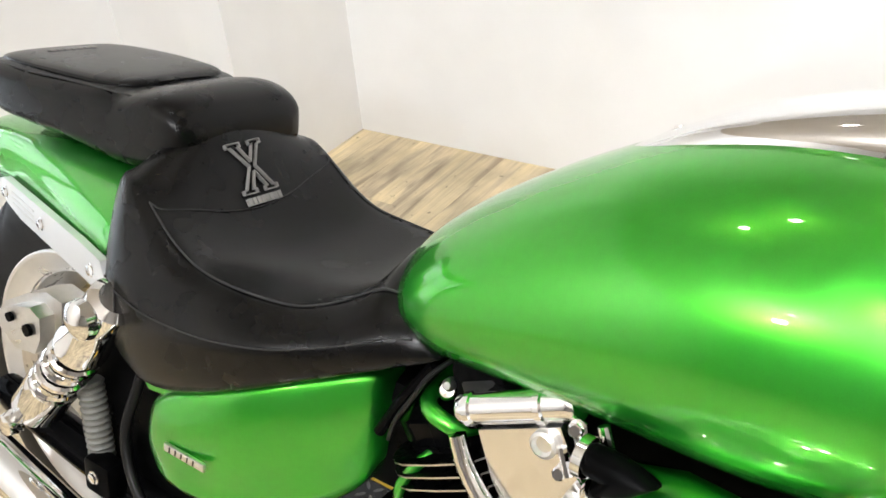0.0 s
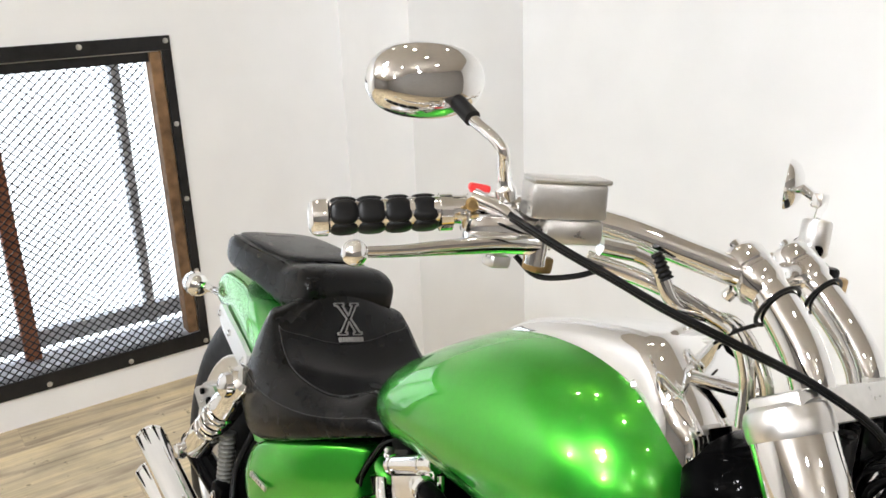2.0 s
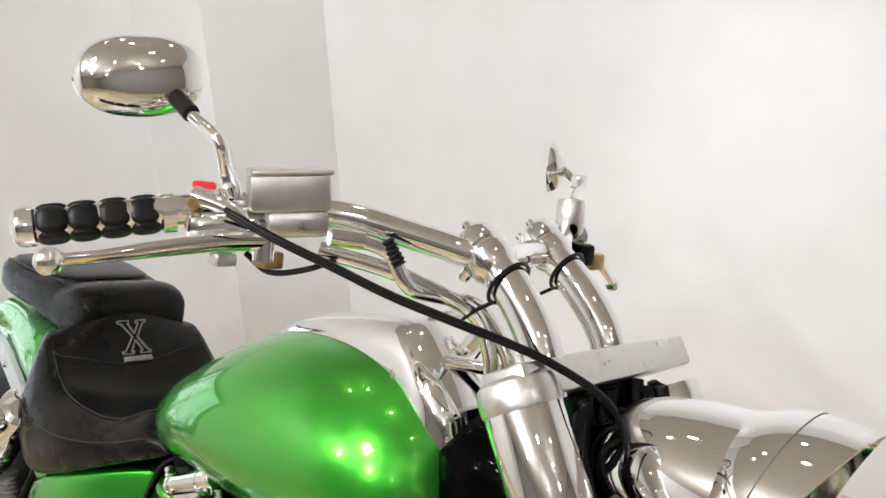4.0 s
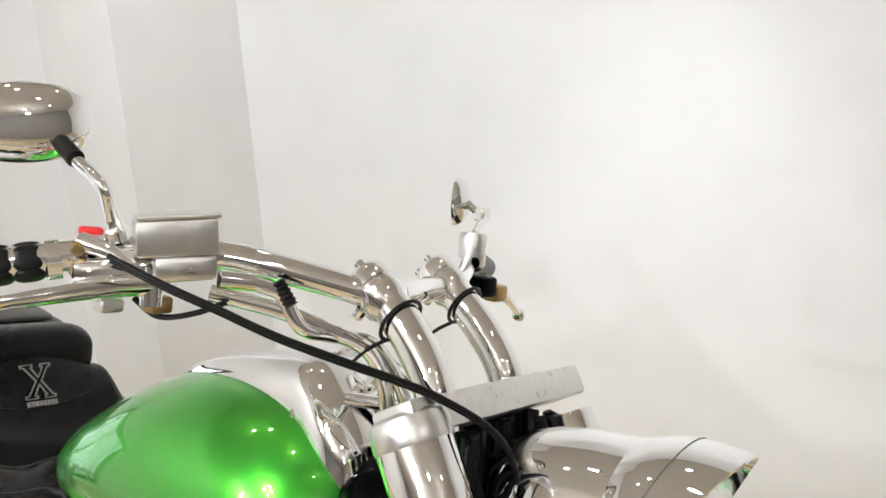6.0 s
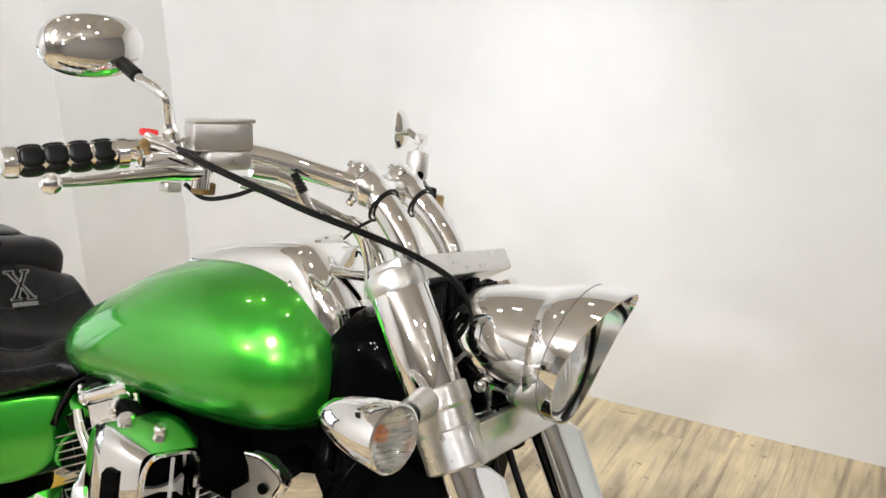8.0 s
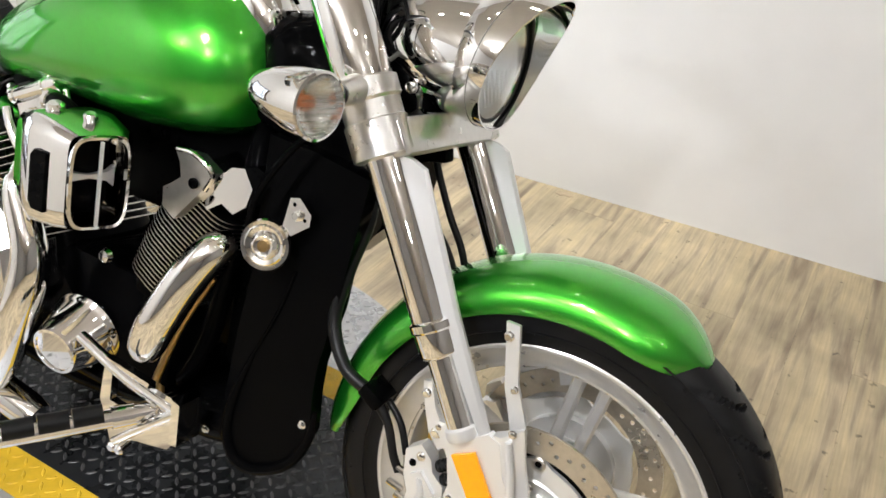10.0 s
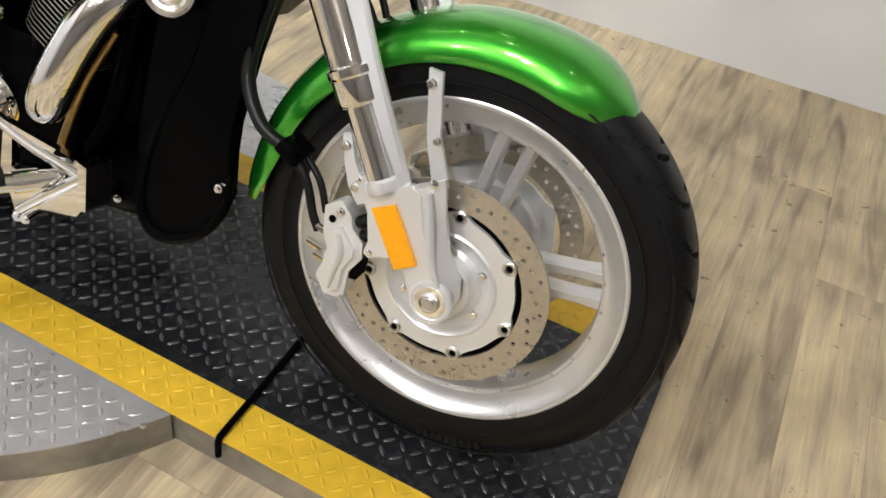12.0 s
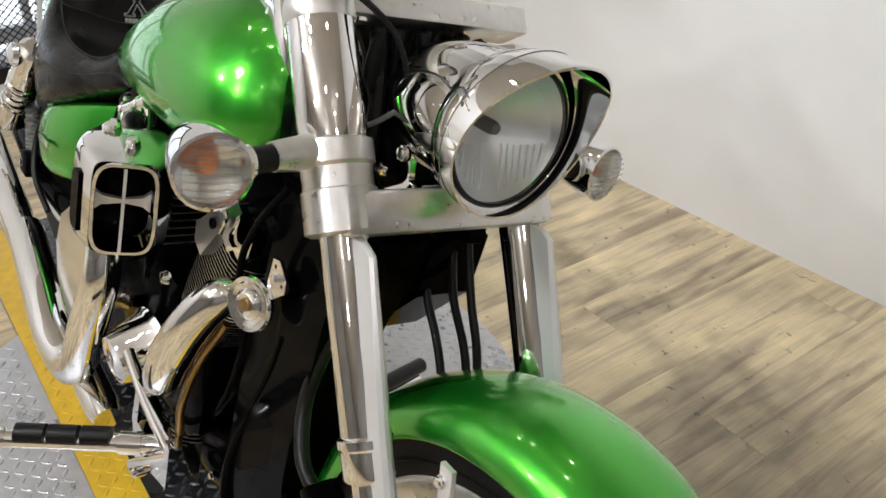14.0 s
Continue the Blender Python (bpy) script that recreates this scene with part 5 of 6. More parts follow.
rp = part("head_plate", side_plate([(0.762, 0.634), (0.834, 0.668), (0.850, 0.640), (0.872, 0.585), (0.840, 0.552), (0.800, 0.566), (0.780, 0.592)], -0.141, -0.115, (), 0.010), POLISH, bike, "chrome cylinder head plate")
part("head_bar", tube(B_(), [(0.738, -0.128, 0.638), (0.744, -0.128, 0.641), (0.790, -0.128, 0.6625), (0.836, -0.128, 0.684), (0.842, -0.128, 0.687)], [0.012, 0.0145, 0.0145, 0.0145, 0.012], 20, 4), CHROME, rp, "chrome head bar")
for q in (0.748, 0.812):
    part("bar_band", lathe(B_(), [(0.0142, -0.004), (0.0165, -0.002), (0.0165, 0.004), (0.0142, 0.006)], (q, -0.128, 0.6425 + (q - 0.748) * 0.4674), (1, 0, 0.4674), 24, True), CHROME, rp)
part("plate_edge", tube(B_(), [(0.745, -0.146, 0.625), (0.758, -0.148, 0.600), (0.780, -0.150, 0.575), (0.812, -0.150, 0.548), (0.830, -0.148, 0.530)], [0.008, 0.009, 0.009, 0.009, 0.008], 12, 5), CHROME, rp)
part("plate_stud", lathe(B_(), [(0.012, -0.006), (0.012, 0.006), (0.009, 0.008), (0.007, 0.004), (0, 0.004)], (0.824, -0.141, 0.650), (0, -1, 0), 18), ALU, rp)
for x, u in ((0.850, 0.668), (0.868, 0.684), (0.838, 0.652)):
    part("plate_bolt", rod(B_(), (x, -0.14, u), (x + 0.010, -0.142, u - 0.022), 0.005, n=10), CHROME, rp)
coil = part("ignition_coil", box(B_(), (0.748, -0.100, 0.652), (0.040, 0.036, 0.030), 0.005, Matrix.Rotation(radians(-24), 3, "Y")), HOSE, bike, "dark grey ignition coil")
part("coil_mark", box(B_(), (0.744, -0.112, 0.672), (0.020, 0.006, 0.003), 0.001, Matrix.Rotation(radians(-24), 3, "Y")), ALU, coil, "pale mark")
for x, u in ((0.712, 0.638), (0.7695, 0.682)):
    part("coil_cap", lathe(B_(), [(0.0, -0.012), (0.008, -0.012), (0.010, -0.006), (0.010, 0.004), (0.007, 0.009), (0.0, 0.010)], (x, -0.110, u), (0.2, -0.8, 0.5), 16), CHROME, coil, "chrome coil cap")
part("frame_tube", tube(B_(), [(0.664, -0.030, 0.480), (0.666, -0.100, 0.494), (0.672, -0.120, 0.512), (0.679, -0.120, 0.534), (0.694, -0.115, 0.5586), (0.712, -0.060, 0.580)], 0.006, 12, 5), GREEN, bike, "green frame tube")
part("frame_stub", tube(B_(), [(0.680, -0.050, 0.622), (0.692, -0.112, 0.619), (0.724, -0.120, 0.6106), (0.740, -0.100, 0.606)], [0.008, 0.009, 0.009, 0.007], 12, 4), GREEN, bike, "green frame stub")
part("cable", tube(B_(), [(0.650, -0.112, 0.560), (0.662, -0.120, 0.590), (0.680, -0.121, 0.622), (0.696, -0.118, 0.6515), (0.712, -0.090, 0.668)], 0.0026, 8, 4), HOSE, bike, "thin black cable")
part("plate_backing", box(B_(), (0.800, -0.095, 0.630), (0.10, 0.05, 0.08), 0.01), MATT, rp, "dark backing")
SHIFT = V(-0.020, 0.028, 0)
# air cleaner housing with an intake mouth in front
SHIFT = V(0, 0, 0)
A0, A1 = V(1.037, -0.268, 0), V(1.060, -0.190, 0)
slant = (A1.x - A0.x) / (A1.y - A0.y)
secs = []
for x, lo_, li, u0, u1, k, pw in ((0.850, -0.165, -0.130, 0.565, 0.605, 0, 3), (0.862, -0.205, -0.12, 0.540, 0.645, 0, 4), (0.895, -0.243, -0.12, 0.524, 0.668, 0, 5), (0.935, -0.262, -0.12, 0.519, 0.676, 0, 6), (0.96, -0.271, -0.13, 0.519, 0.677, 0.4, 7), (1.01, -0.272, -0.16, 0.526, 0.671, 0.8, 7), (1.034, -0.270, -0.186, 0.532, 0.668, 1, 7)):
    secs.append([V(x + (a * (lo_ - li) / -2 + (lo_ + li) / 2 - lo_) * slant * k, (lo_ + li) / 2 + a * (li - lo_) / 2, (u0 + u1) / 2 + b * (u1 - u0) / 2) for a, b in oval(1, 1, 44, pw)])
ab_ = rings(B_(), secs)
bmesh.ops.delete(ab_, geom=[f for f in ab_.faces if len(f.verts) > 4 and f.calc_center_median().x > 1.0], context="FACES_ONLY")
air = part("air_cleaner", ab_, CHROME, bike, "chrome air cleaner housing", sharp=30)
ad_ = (A1 - A0).normalized()
an = V(-ad_.y, ad_.x, 0)
if an.x < 0:
    an = -an
aw = (A1 - A0).length


def mouth(a, b, h):
    return A0 + ad_ * a + V(0, 0, 0.538 + b * 0.85) + an * h


def mouth_oval(grow):
    return [(aw / 2 + a, 0.074 + b) for a, b in oval(aw / 2 + grow, 0.076 + grow, 40, 4.5)]


part("intake_mouth", plate(B_(), mouth_oval(-0.003), [], lambda a, b, h: mouth(a, b, h - 0.060), 0.009), MATT, air, "dark intake mouth")
part("intake_frame", plate(B_(), mouth_oval(0.0025), [mouth_oval(-0.002)], lambda a, b, h: mouth(a, b, h - 0.004), 0.010), CHROME, air, "chrome intake frame")
part("intake_bar", plate(B_(), [(aw * 0.45, 0.002), (aw * 0.50, 0.002), (aw * 0.50, 0.146), (aw * 0.45, 0.146)], [], lambda a, b, h: mouth(a, b, h + 0.006), 0.004, 0.001), SILVER, air)
part("intake_divider", plate(B_(), [(0.004, 0.058), (0.012, 0.066), (aw * 0.5, 0.071), (aw - 0.014, 0.066), (aw - 0.004, 0.056), (aw - 0.004, 0.092), (aw - 0.014, 0.082), (aw * 0.5, 0.077), (0.012, 0.082), (0.004, 0.090)], [], lambda a, b, h: mouth(a, b, h - 0.038), 0.010), SILVER, air)
for x, l, r in ((0.94, -0.215, 0.013), (1.0, -0.205, 0.010)):
    part("cover_screw", lathe(B_(), [(r, -0.01), (r, 0.012), (r * 0.7, 0.015), (0, 0.015)], (x, l, 0.672), (0.1, -0.3, 1), 16), CHROME, air)
part("air_slot", plate(B_(), [(0.0, 0.010), (0.008, 0.0), (0.030, 0.0), (0.030, 0.086), (0.008, 0.086), (0.0, 0.076)], [], lambda a, b, h: V(0.968 + a, -0.2755 + h, 0.548 + b), 0.01), MATT, air, "dark slot")
for z in (0.575, 0.628):
    part("intake_trumpet", lathe(B_(), [(0.0, 0.004), (0.020, 0.004), (0.026, 0.002), (0.028, -0.004)], V(1.012, -0.216, z), (1, -0.3, 0), 28), BLACK, air, "black round intake trumpet")
SHIFT = V(-0.020, 0.028, 0)
part("valve_block", box(B_(), (0.763, -0.120, 0.660), (0.055, 0.05, 0.040), 0.008, Matrix.Rotation(radians(-18), 3, "Y")), MATT, bike, "black valve block below the tank")
for x, l, u, r in ((0.735, -0.140, 0.648, 0.006), (0.790, -0.142, 0.684, 0.007)):
    part("hose_union", lathe(B_(), [(r, 0), (r, 0.010), (r * 0.6, 0.014), (0, 0.014)], (x, l, u), (0.2, -1, 0.3), 14), ALU, bike, "small silver hose union")
part("intake_elbow", tube(B_(), [(0.885, -0.190, 0.668), (0.92, -0.196, 0.668), (0.97, -0.20, 0.650)], [0.013, 0.014, 0.014], 18, 4), MATT, bike, "black intake elbow")
part("elbow_clamp", lathe(B_(), [(0.012, 0), (0.017, 0.002), (0.017, 0.010), (0.012, 0.012)], (0.880, -0.190, 0.668), (1, -0.1, 0), 24), CHROME, bike, "chrome hose clamp")
for x, u in ((0.868, 0.672), (0.876, 0.640), (0.860, 0.628)):
    part("head_bolt", bolt(B_(), (x, -0.165, u), (0, -1, 0.2), 0.006, 0.010), CHROME, bike)
part("frame_rod", tube(B_(), [(0.655, -0.135, 0.56), (0.68, -0.138, 0.605), (0.712, -0.135, 0.655)], 0.006, 10, 4), BLACK, bike, "black frame rod")

# round derby cap
part("oil_cap", lathe(B_(), [(0.066, 0), (0.068, 0.006), (0.064, 0.012), (0.060, 0.016), (0.044, 0.072), (0.041, 0.078), (0.036, 0.0785), (0.035, 0.076), (0.0, 0.076)], (0.942, -0.134, 0.290), (0.12, -1, -0.22), 40), CHROME, bike, "chrome round engine cap")
for k in range(5):
    a = 2 * math.pi * k / 5
    part("cap_bolt", bolt(B_(), V(0.943, -0.142, 0.288) + V(0.058 * math.cos(a), 0, 0.058 * math.sin(a)), (0, -1, 0), 0.005, 0.006), CHROME, eng)
part("engine_cover", rings(B_(), [[V(0.745 + a, l, 0.345 + b) for a, b in oval(w, h, 10, 2.0)] for l, w, h in ((-0.10, 0.125, 0.130), (-0.195, 0.125, 0.130), (-0.222, 0.100, 0.106), (-0.226, 0.055, 0.065))]), POLISH, bike, "faceted chrome engine cover", sharp=20)

# exhaust: front header shield, rear header, and the two long pipes
ex = part("front_header", tube(B_(), [(1.225, -0.148, 0.545), (1.212, -0.173, 0.532), (1.188, -0.193, 0.485), (1.160, -0.206, 0.415), (1.142, -0.206, 0.368), (1.135, -0.203, 0.350)], [0.020, 0.027, 0.030, 0.031, 0.029, 0.024], 22, 6), CHROME, bike, "chrome front exhaust header")
part("header_pipe", tube(B_(), [(1.200, -0.148, 0.48), (1.170, -0.168, 0.40), (1.137, -0.170, 0.30), (1.10, -0.15, 0.22), (1.0, -0.14, 0.18)], 0.0065, 14, 5), GOLD, ex, "heat-tinted exhaust pipe")
part("rear_header", tube(B_(), [(0.838, -0.200, 0.560), (0.846, -0.210, 0.542), (0.856, -0.218, 0.515), (0.900, -0.222, 0.420), (0.880, -0.231, 0.300), (0.845, -0.231, 0.205), (0.790, -0.230, 0.170), (0.70, -0.236, 0.185), (0.58, -0.228, 0.215), (0.40, -0.215, 0.25)], [0.010, 0.014, 0.022, 0.030, 0.032, 0.032, 0.033, 0.035, 0.036, 0.036], 24, 6), CHROME, bike, "chrome rear exhaust header")
SHIFT = V(0, 0, 0)
for a0, a1_, r in ((V(0.48, -0.195, 0.234), V(-0.109, -0.175, 0.317), 0.0315), (V(0.90, -0.170, 0.130), V(-0.069, -0.182, 0.250), 0.030)):
    d = (a1_ - a0).normalized()
    L_ = (a1_ - a0).length
    mf = part("muffler", lathe(B_(), [(r * 0.8, 0), (r, 0.03), (r, L_ - 0.010), (r + 0.0015, L_ - 0.008), (r + 0.0015, L_), (r - 0.006, L_ + 0.001), (r - 0.007, L_ - 0.05), (0.0, L_ - 0.05)], a0, d, 36), CHROME, bike, "chrome exhaust muffler")
    e1 = d.cross(V(0, 1, 0)).normalized()
    e2 = d.cross(e1)
    for k in range(5):
        w = radians(-75 + 37 * k)
        nn_ = e1 * math.cos(w) + e2 * math.sin(w)
        if nn_.z < 0 and k == 0:
            e1, e2 = -e1, -e2
            nn_ = -nn_
        part("muffler_slot", tube(B_(), [a0 + d * (L_ - q) + nn_ * (r + 0.0002) for q in (0.062, 0.045, 0.022, 0.004)], [0.0006, 0.0016, 0.0024, 0.0028], 8, 2), MATT, mf, "dark slot in the muffler tip")

# horn
SHIFT = V(-0.020, 0.028, 0)
hn = V(1.303, -0.176, 0.574)
hax = V(0.30, -1, 0.10).normalized()
horn = part("horn", lathe(B_(), [(0.0, -0.020), (0.020, -0.018), (0.031, -0.011), (0.0355, -0.006), (0.0370, 0.0), (0.035, 0.004), (0.030, 0.003), (0.027, 0.006), (0.021, 0.004), (0.018, 0.008), (0.014, 0.010), (0.009, 0.008), (0.0, 0.009)], hn, hax, 40), CHROME, bike, "round chrome horn")
part("horn_boss", lathe(B_(), [(0.008, 0.008), (0.008, 0.011), (0.0, 0.0115)], hn, hax, 16), GOLD, horn)
part("horn_bracket", side_plate([(1.318, 0.600), (1.325, 0.648), (1.340, 0.652), (1.362, 0.634), (1.362, 0.618), (1.335, 0.596)], -0.166, -0.161, [circle(1.333, 0.641, 0.003, 8), circle(1.353, 0.624, 0.003, 8)], 0.0), CHROME, horn)
part("bracket_bolt", bolt(B_(), (1.342, -0.166, 0.628), (0, -1, 0), 0.006, 0.008), CHROME, horn)

# radiator and its lower shroud
SHIFT = V(0, 0, 0)
rad = part("radiator", side_plate([(1.262, 0.700), (1.30, 0.715), (1.408, 0.700), (1.402, 0.620), (1.396, 0.560), (1.394, 0.510), (1.386, 0.460), (1.380, 0.415), (1.380, 0.370), (1.386, 0.306), (1.372, 0.255), (1.335, 0.216), (1.265, 0.195), (1.225, 0.235), (1.232, 0.40)], -0.115, -0.088, (), 0.010), BLACK, bike, "gloss black radiator shroud")
part("radiator_core", side_plate([(1.222, 0.710), (1.39, 0.700), (1.375, 0.620), (1.340, 0.560), (1.318, 0.460), (1.300, 0.350), (1.286, 0.260), (1.225, 0.240)], -0.092, 0.030, (), 0.006), MATT, rad, "black radiator core")
part("upper_shroud", side_plate([(1.21, 0.50), (1.21, 0.70), (1.30, 0.72), (1.395, 0.705), (1.388, 0.62), (1.30, 0.52)], 0.028, 0.115, (), 0.012), BLACK, rad)
part("lower_shroud", rings(B_(), [[V(x, -0.02 + a, u + b) for a, b in oval(w, h, 24, 2.6)] for x, u, w, h in ((1.10, 0.215, 0.075, 0.030), (1.13, 0.220, 0.095, 0.042), (1.20, 0.235, 0.098, 0.048), (1.27, 0.245, 0.090, 0.045))]), BLACK, rad, sharp=60)
part("shroud_lip", tube(B_(), [(1.268, -0.114, 0.390), (1.250, -0.115, 0.330), (1.2415, -0.116, 0.284), (1.243, -0.116, 0.240), (1.262, -0.116, 0.208), (1.295, -0.116, 0.203), (1.340, -0.116, 0.226), (1.370, -0.116, 0.258), (1.387, -0.116, 0.300), (1.390, -0.115, 0.345)], [0.004, 0.007, 0.008, 0.009, 0.010, 0.010, 0.010, 0.009, 0.008, 0.004], 12, 5), BLACK, rad)
part("shroud_rib", tube(B_(), [(1.268, -0.114, 0.390), (1.300, -0.116, 0.470), (1.318, -0.116, 0.540)], 0.003, 8, 4), BLACK, rad)
for x, l, u in ((1.205, -0.119, 0.232), (1.374, -0.117, 0.318)):
    part("shroud_screw", bolt(B_(), (x, l, u), (0, -1, 0), 0.005, 0.006), CHROME, rad)
part("cable", tube(B_(), [(1.335, -0.15, 0.755), (1.295, -0.155, 0.700), (1.262, -0.155, 0.640), (1.25, -0.15, 0.59)], 0.005, 10, 5), BLACK, bike, "black control cable")

# foot controls
SHIFT = V(0, 0.028, 0.012)
fp = part("footpeg_bracket", side_plate([(1.050, 0.304), (1.205, 0.290), (1.208, 0.232), (1.19, 0.205), (1.12, 0.188), (1.10, 0.165), (1.075, 0.165), (1.06, 0.20), (1.045, 0.230)], -0.214, -0.200, [[(1.066, 0.286), (1.160, 0.262), (1.150, 0.228), (1.066, 0.236)]], 0.0), CHROME, bike, "chrome forward control bracket")
part("bracket_lip", side_plate([(1.196, 0.298), (1.212, 0.294), (1.215, 0.226), (1.200, 0.224)], -0.224, -0.175, (), 0.002), CHROME, fp)
part("arm", tube(B_(), [(0.985, -0.205, 0.31), (1.09, -0.210, 0.285), (1.20, -0.212, 0.270)], 0.010, 12, 4), CHROME, fp)
P0, P1 = V(1.150, -0.205, 0.252), V(1.030, -0.392, 0.224)
pg = part("footpeg", rod(B_(), P0, P1, 0.014, n=20), CHROME, bike, "chrome footpeg with black rubber pads")
pd = (P1 - P0).normalized()
for k in range(3):
    c0 = P0 + pd * (0.075 + k * 0.046) + V(0, 0, 0.010)
    part("rubber_pad", tube(B_(), [c0, c0 + pd * 0.041], [0.0155, 0.0155], 14, 1), HOSE, pg, "black rubber pad")
part("peg_end", lathe(B_(), [(0.0, 0.018), (0.010, 0.016), (0.015, 0.008), (0.016, 0.0), (0.014, -0.004)], P1, pd, 18), CHROME, pg)
part("peg_collar", rod(B_(), P0 + pd * 0.03, P0 + pd * 0.062, 0.0175, n=20), CHROME, pg)
part("brake_pedal", tube(B_(), [(1.20, -0.215, 0.275), (1.155, -0.225, 0.235), (1.10, -0.230, 0.185)], [0.009, 0.008, 0.007], 12, 4), CHROME, fp)
for x, u in ((1.09, 0.17), (1.105, 0.172)):
    part("pedal_bolt", lathe(B_(), [(0.009, 0), (0.009, 0.02), (0.006, 0.024), (0, 0.024)], (x, -0.205, u), (0, -1, -0.2), 12), CHROME, fp)
SHIFT = V(0, 0, 0)
part("left_footpeg", tube(B_(), [(1.12, 0.20, 0.25), (1.05, 0.38, 0.235)], [0.015, 0.015], 16, 1), HOSE, bike, "black rubber footpeg")
part("left_peg_tube", tube(B_(), [(1.14, 0.17, 0.225), (1.06, 0.37, 0.210)], [0.012, 0.012], 16, 1), CHROME, bike, "chrome footpeg tube")
part("side_stand", tube(B_(), [(0.78, 0.12, 0.19), (0.80, 0.24, 0.065), (0.82, 0.300, -0.0755)], [0.015, 0.013, 0.011], 14, 4), BLACK, bike, "black side stand")

# ---- handlebar and controls ----
SHIFT = V(-0.008, 0.015, 0.006)
bar_pts = [(1.000, -0.410, 1.046), (1.060, -0.300, 1.070), (1.125, -0.225, 1.074), (1.190, -0.160, 1.060), (1.228, -0.115, 1.049), (1.212, -0.05, 1.046), (1.195, 0.0, 1.046), (1.182, 0.055, 1.046), (1.155, 0.12, 1.048), (1.11, 0.19, 1.056), (1.06, 0.27, 1.060), (1.00, 0.38, 1.040)]
part("handlebar", tube(B_(), bar_pts, 0.0145, 18, 6), CHROME, bike, "chrome handlebar")
for l, dx in ((-0.115, 0.0), (0.055, -0.048)):
    far = l > 0
    pts = [V(1.214, l, 1.062), V(1.256, l, 1.035), V(1.291 + far * 0.006, l, 1.002), V(1.313 + far * 0.012, l, 0.970), V(1.325 + far * 0.014, l, 0.935)]
    pts = [p + V(dx, 0, -0.002 * far) for p in pts]
    rz = part("riser", tube(B_(), pts, [0.0195, 0.0205, 0.0205, 0.020, 0.0195], 24, 6), CHROME, bike, "chrome handlebar riser")
    d = (pts[1] - pts[0]).normalized()
    part("riser_clamp", lathe(B_(), [(0.0, -0.014), (0.014, -0.013), (0.021, -0.009), (0.0245, -0.002), (0.0250, 0.012), (0.0235, 0.014), (0.0235, 0.017), (0.0250, 0.019), (0.0250, 0.034), (0.021, 0.040), (0.0195, 0.046)], pts[0], d, 32), CHROME, rz)
    e1 = V(0, 1, 0)
    e2 = d.cross(e1)
    for k in range(4):
        a = math.pi / 4 + k * math.pi / 2
        c = pts[0] + (e1 * math.cos(a) + e2 * math.sin(a)) * 0.0155 - d * 0.010
        part("clamp_screw", lathe(B_(), [(0.0052, -0.002), (0.0052, 0.005), (0.0035, 0.006), (0.003, 0.003), (0, 0.003)], c, -d, 10), CHROME, rz)
    for k in (-1, 1):
        part("clamp_screw", lathe(B_(), [(0.0065, -0.004), (0.0065, 0.007), (0.004, 0.009), (0, 0.009)], pts[0] + d * 0.024 + e1 * (0.014 * k) - V(0.015, 0, 0.017), V(-0.6, 0, -0.8), 10), CHROME, rz)
    c = pts[1] + (pts[2] - pts[1]) * 0.15
    dn = (pts[2] - pts[0]).normalized()
    e2 = dn.cross(e1)
    loop = [c + (e1 * math.cos(a) + e2 * math.sin(a)) * 0.0245 - dn * (0.004 * math.sin(a)) for a in [2 * math.pi * k / 14 for k in range(15)]]
    part("cable_tie", tube(B_(), loop, 0.0022, 6, 2), HOSE, rz, "black cable tie")
    part("tie_tail", tube(B_(), [loop[10], loop[10] + V(-0.020, -0.004, -0.014), loop[10] + V(-0.038, -0.006, -0.032)], [0.0022, 0.0022, 0.0016], 6, 3), HOSE, rz, "black cable tie tail")
part("riser_bridge", rod(B_(), (1.222, -0.09, 1.040), (1.190, 0.035, 1.042), 0.010, n=14), CHROME, bike, "chrome bridge between the risers")

G0, G1 = V(1.030, -0.346, 1.058), V(0.974, -0.465, 1.032)
gd = (G1 - G0).normalized()
gl = (G1 - G0).length - 0.011
grip = part("right_grip", lathe(B_(), [(0.0, -0.004), (0.0190, -0.004), (0.0190, 0.008), (0.0148, 0.010), (0.0148, gl - 0.008), (0.0185, gl - 0.006), (0.0185, gl + 0.003), (0.0170, gl + 0.008), (0.013, gl + 0.011), (0.008, gl + 0.0125), (0.0, gl + 0.013)], G0, gd, 30), CHROME, bike, "chrome handlebar grip")
gu = gd.orthogonal().normalized()
gv = gd.cross(gu)
for k in range(4):
    for j in range(4):
        a = 2 * math.pi * (j + 0.85) / 4
        c = G0 + gd * (0.023 + k * 0.0262) + (gu * math.cos(a) + gv * math.sin(a)) * 0.0122
        bm = B_()
        bmesh.ops.create_uvsphere(bm, u_segments=20, v_segments=14, radius=1.0)
        for v in bm.verts:
            v.co = Vector([math.copysign(abs(q) ** 0.76, q) for q in v.co])
        nrm = (gu * math.cos(a) + gv * math.sin(a))
        tg = gd.cross(nrm)
        M = Matrix((gd * 0.0141, tg * 0.0126, nrm * 0.0058)).transposed().to_4x4()
        moved(bm, Matrix.Translation(c) @ M)
        part("rubber_pad", bm, HOSE, grip)
sw = part("switch_housing", box(B_(), V(1.048, -0.318, 1.062), (0.040, 0.036, 0.045), 0.008, Matrix.Rotation(radians(-25), 3, "Z")), CHROME, bike, "chrome switch housing")
part("kill_switch", box(B_(), V(1.043, -0.321, 1.0865), (0.012, 0.022, 0.008), 0.003, Matrix.Rotation(radians(-25), 3, "Z")), RED, sw, "red kill switch")
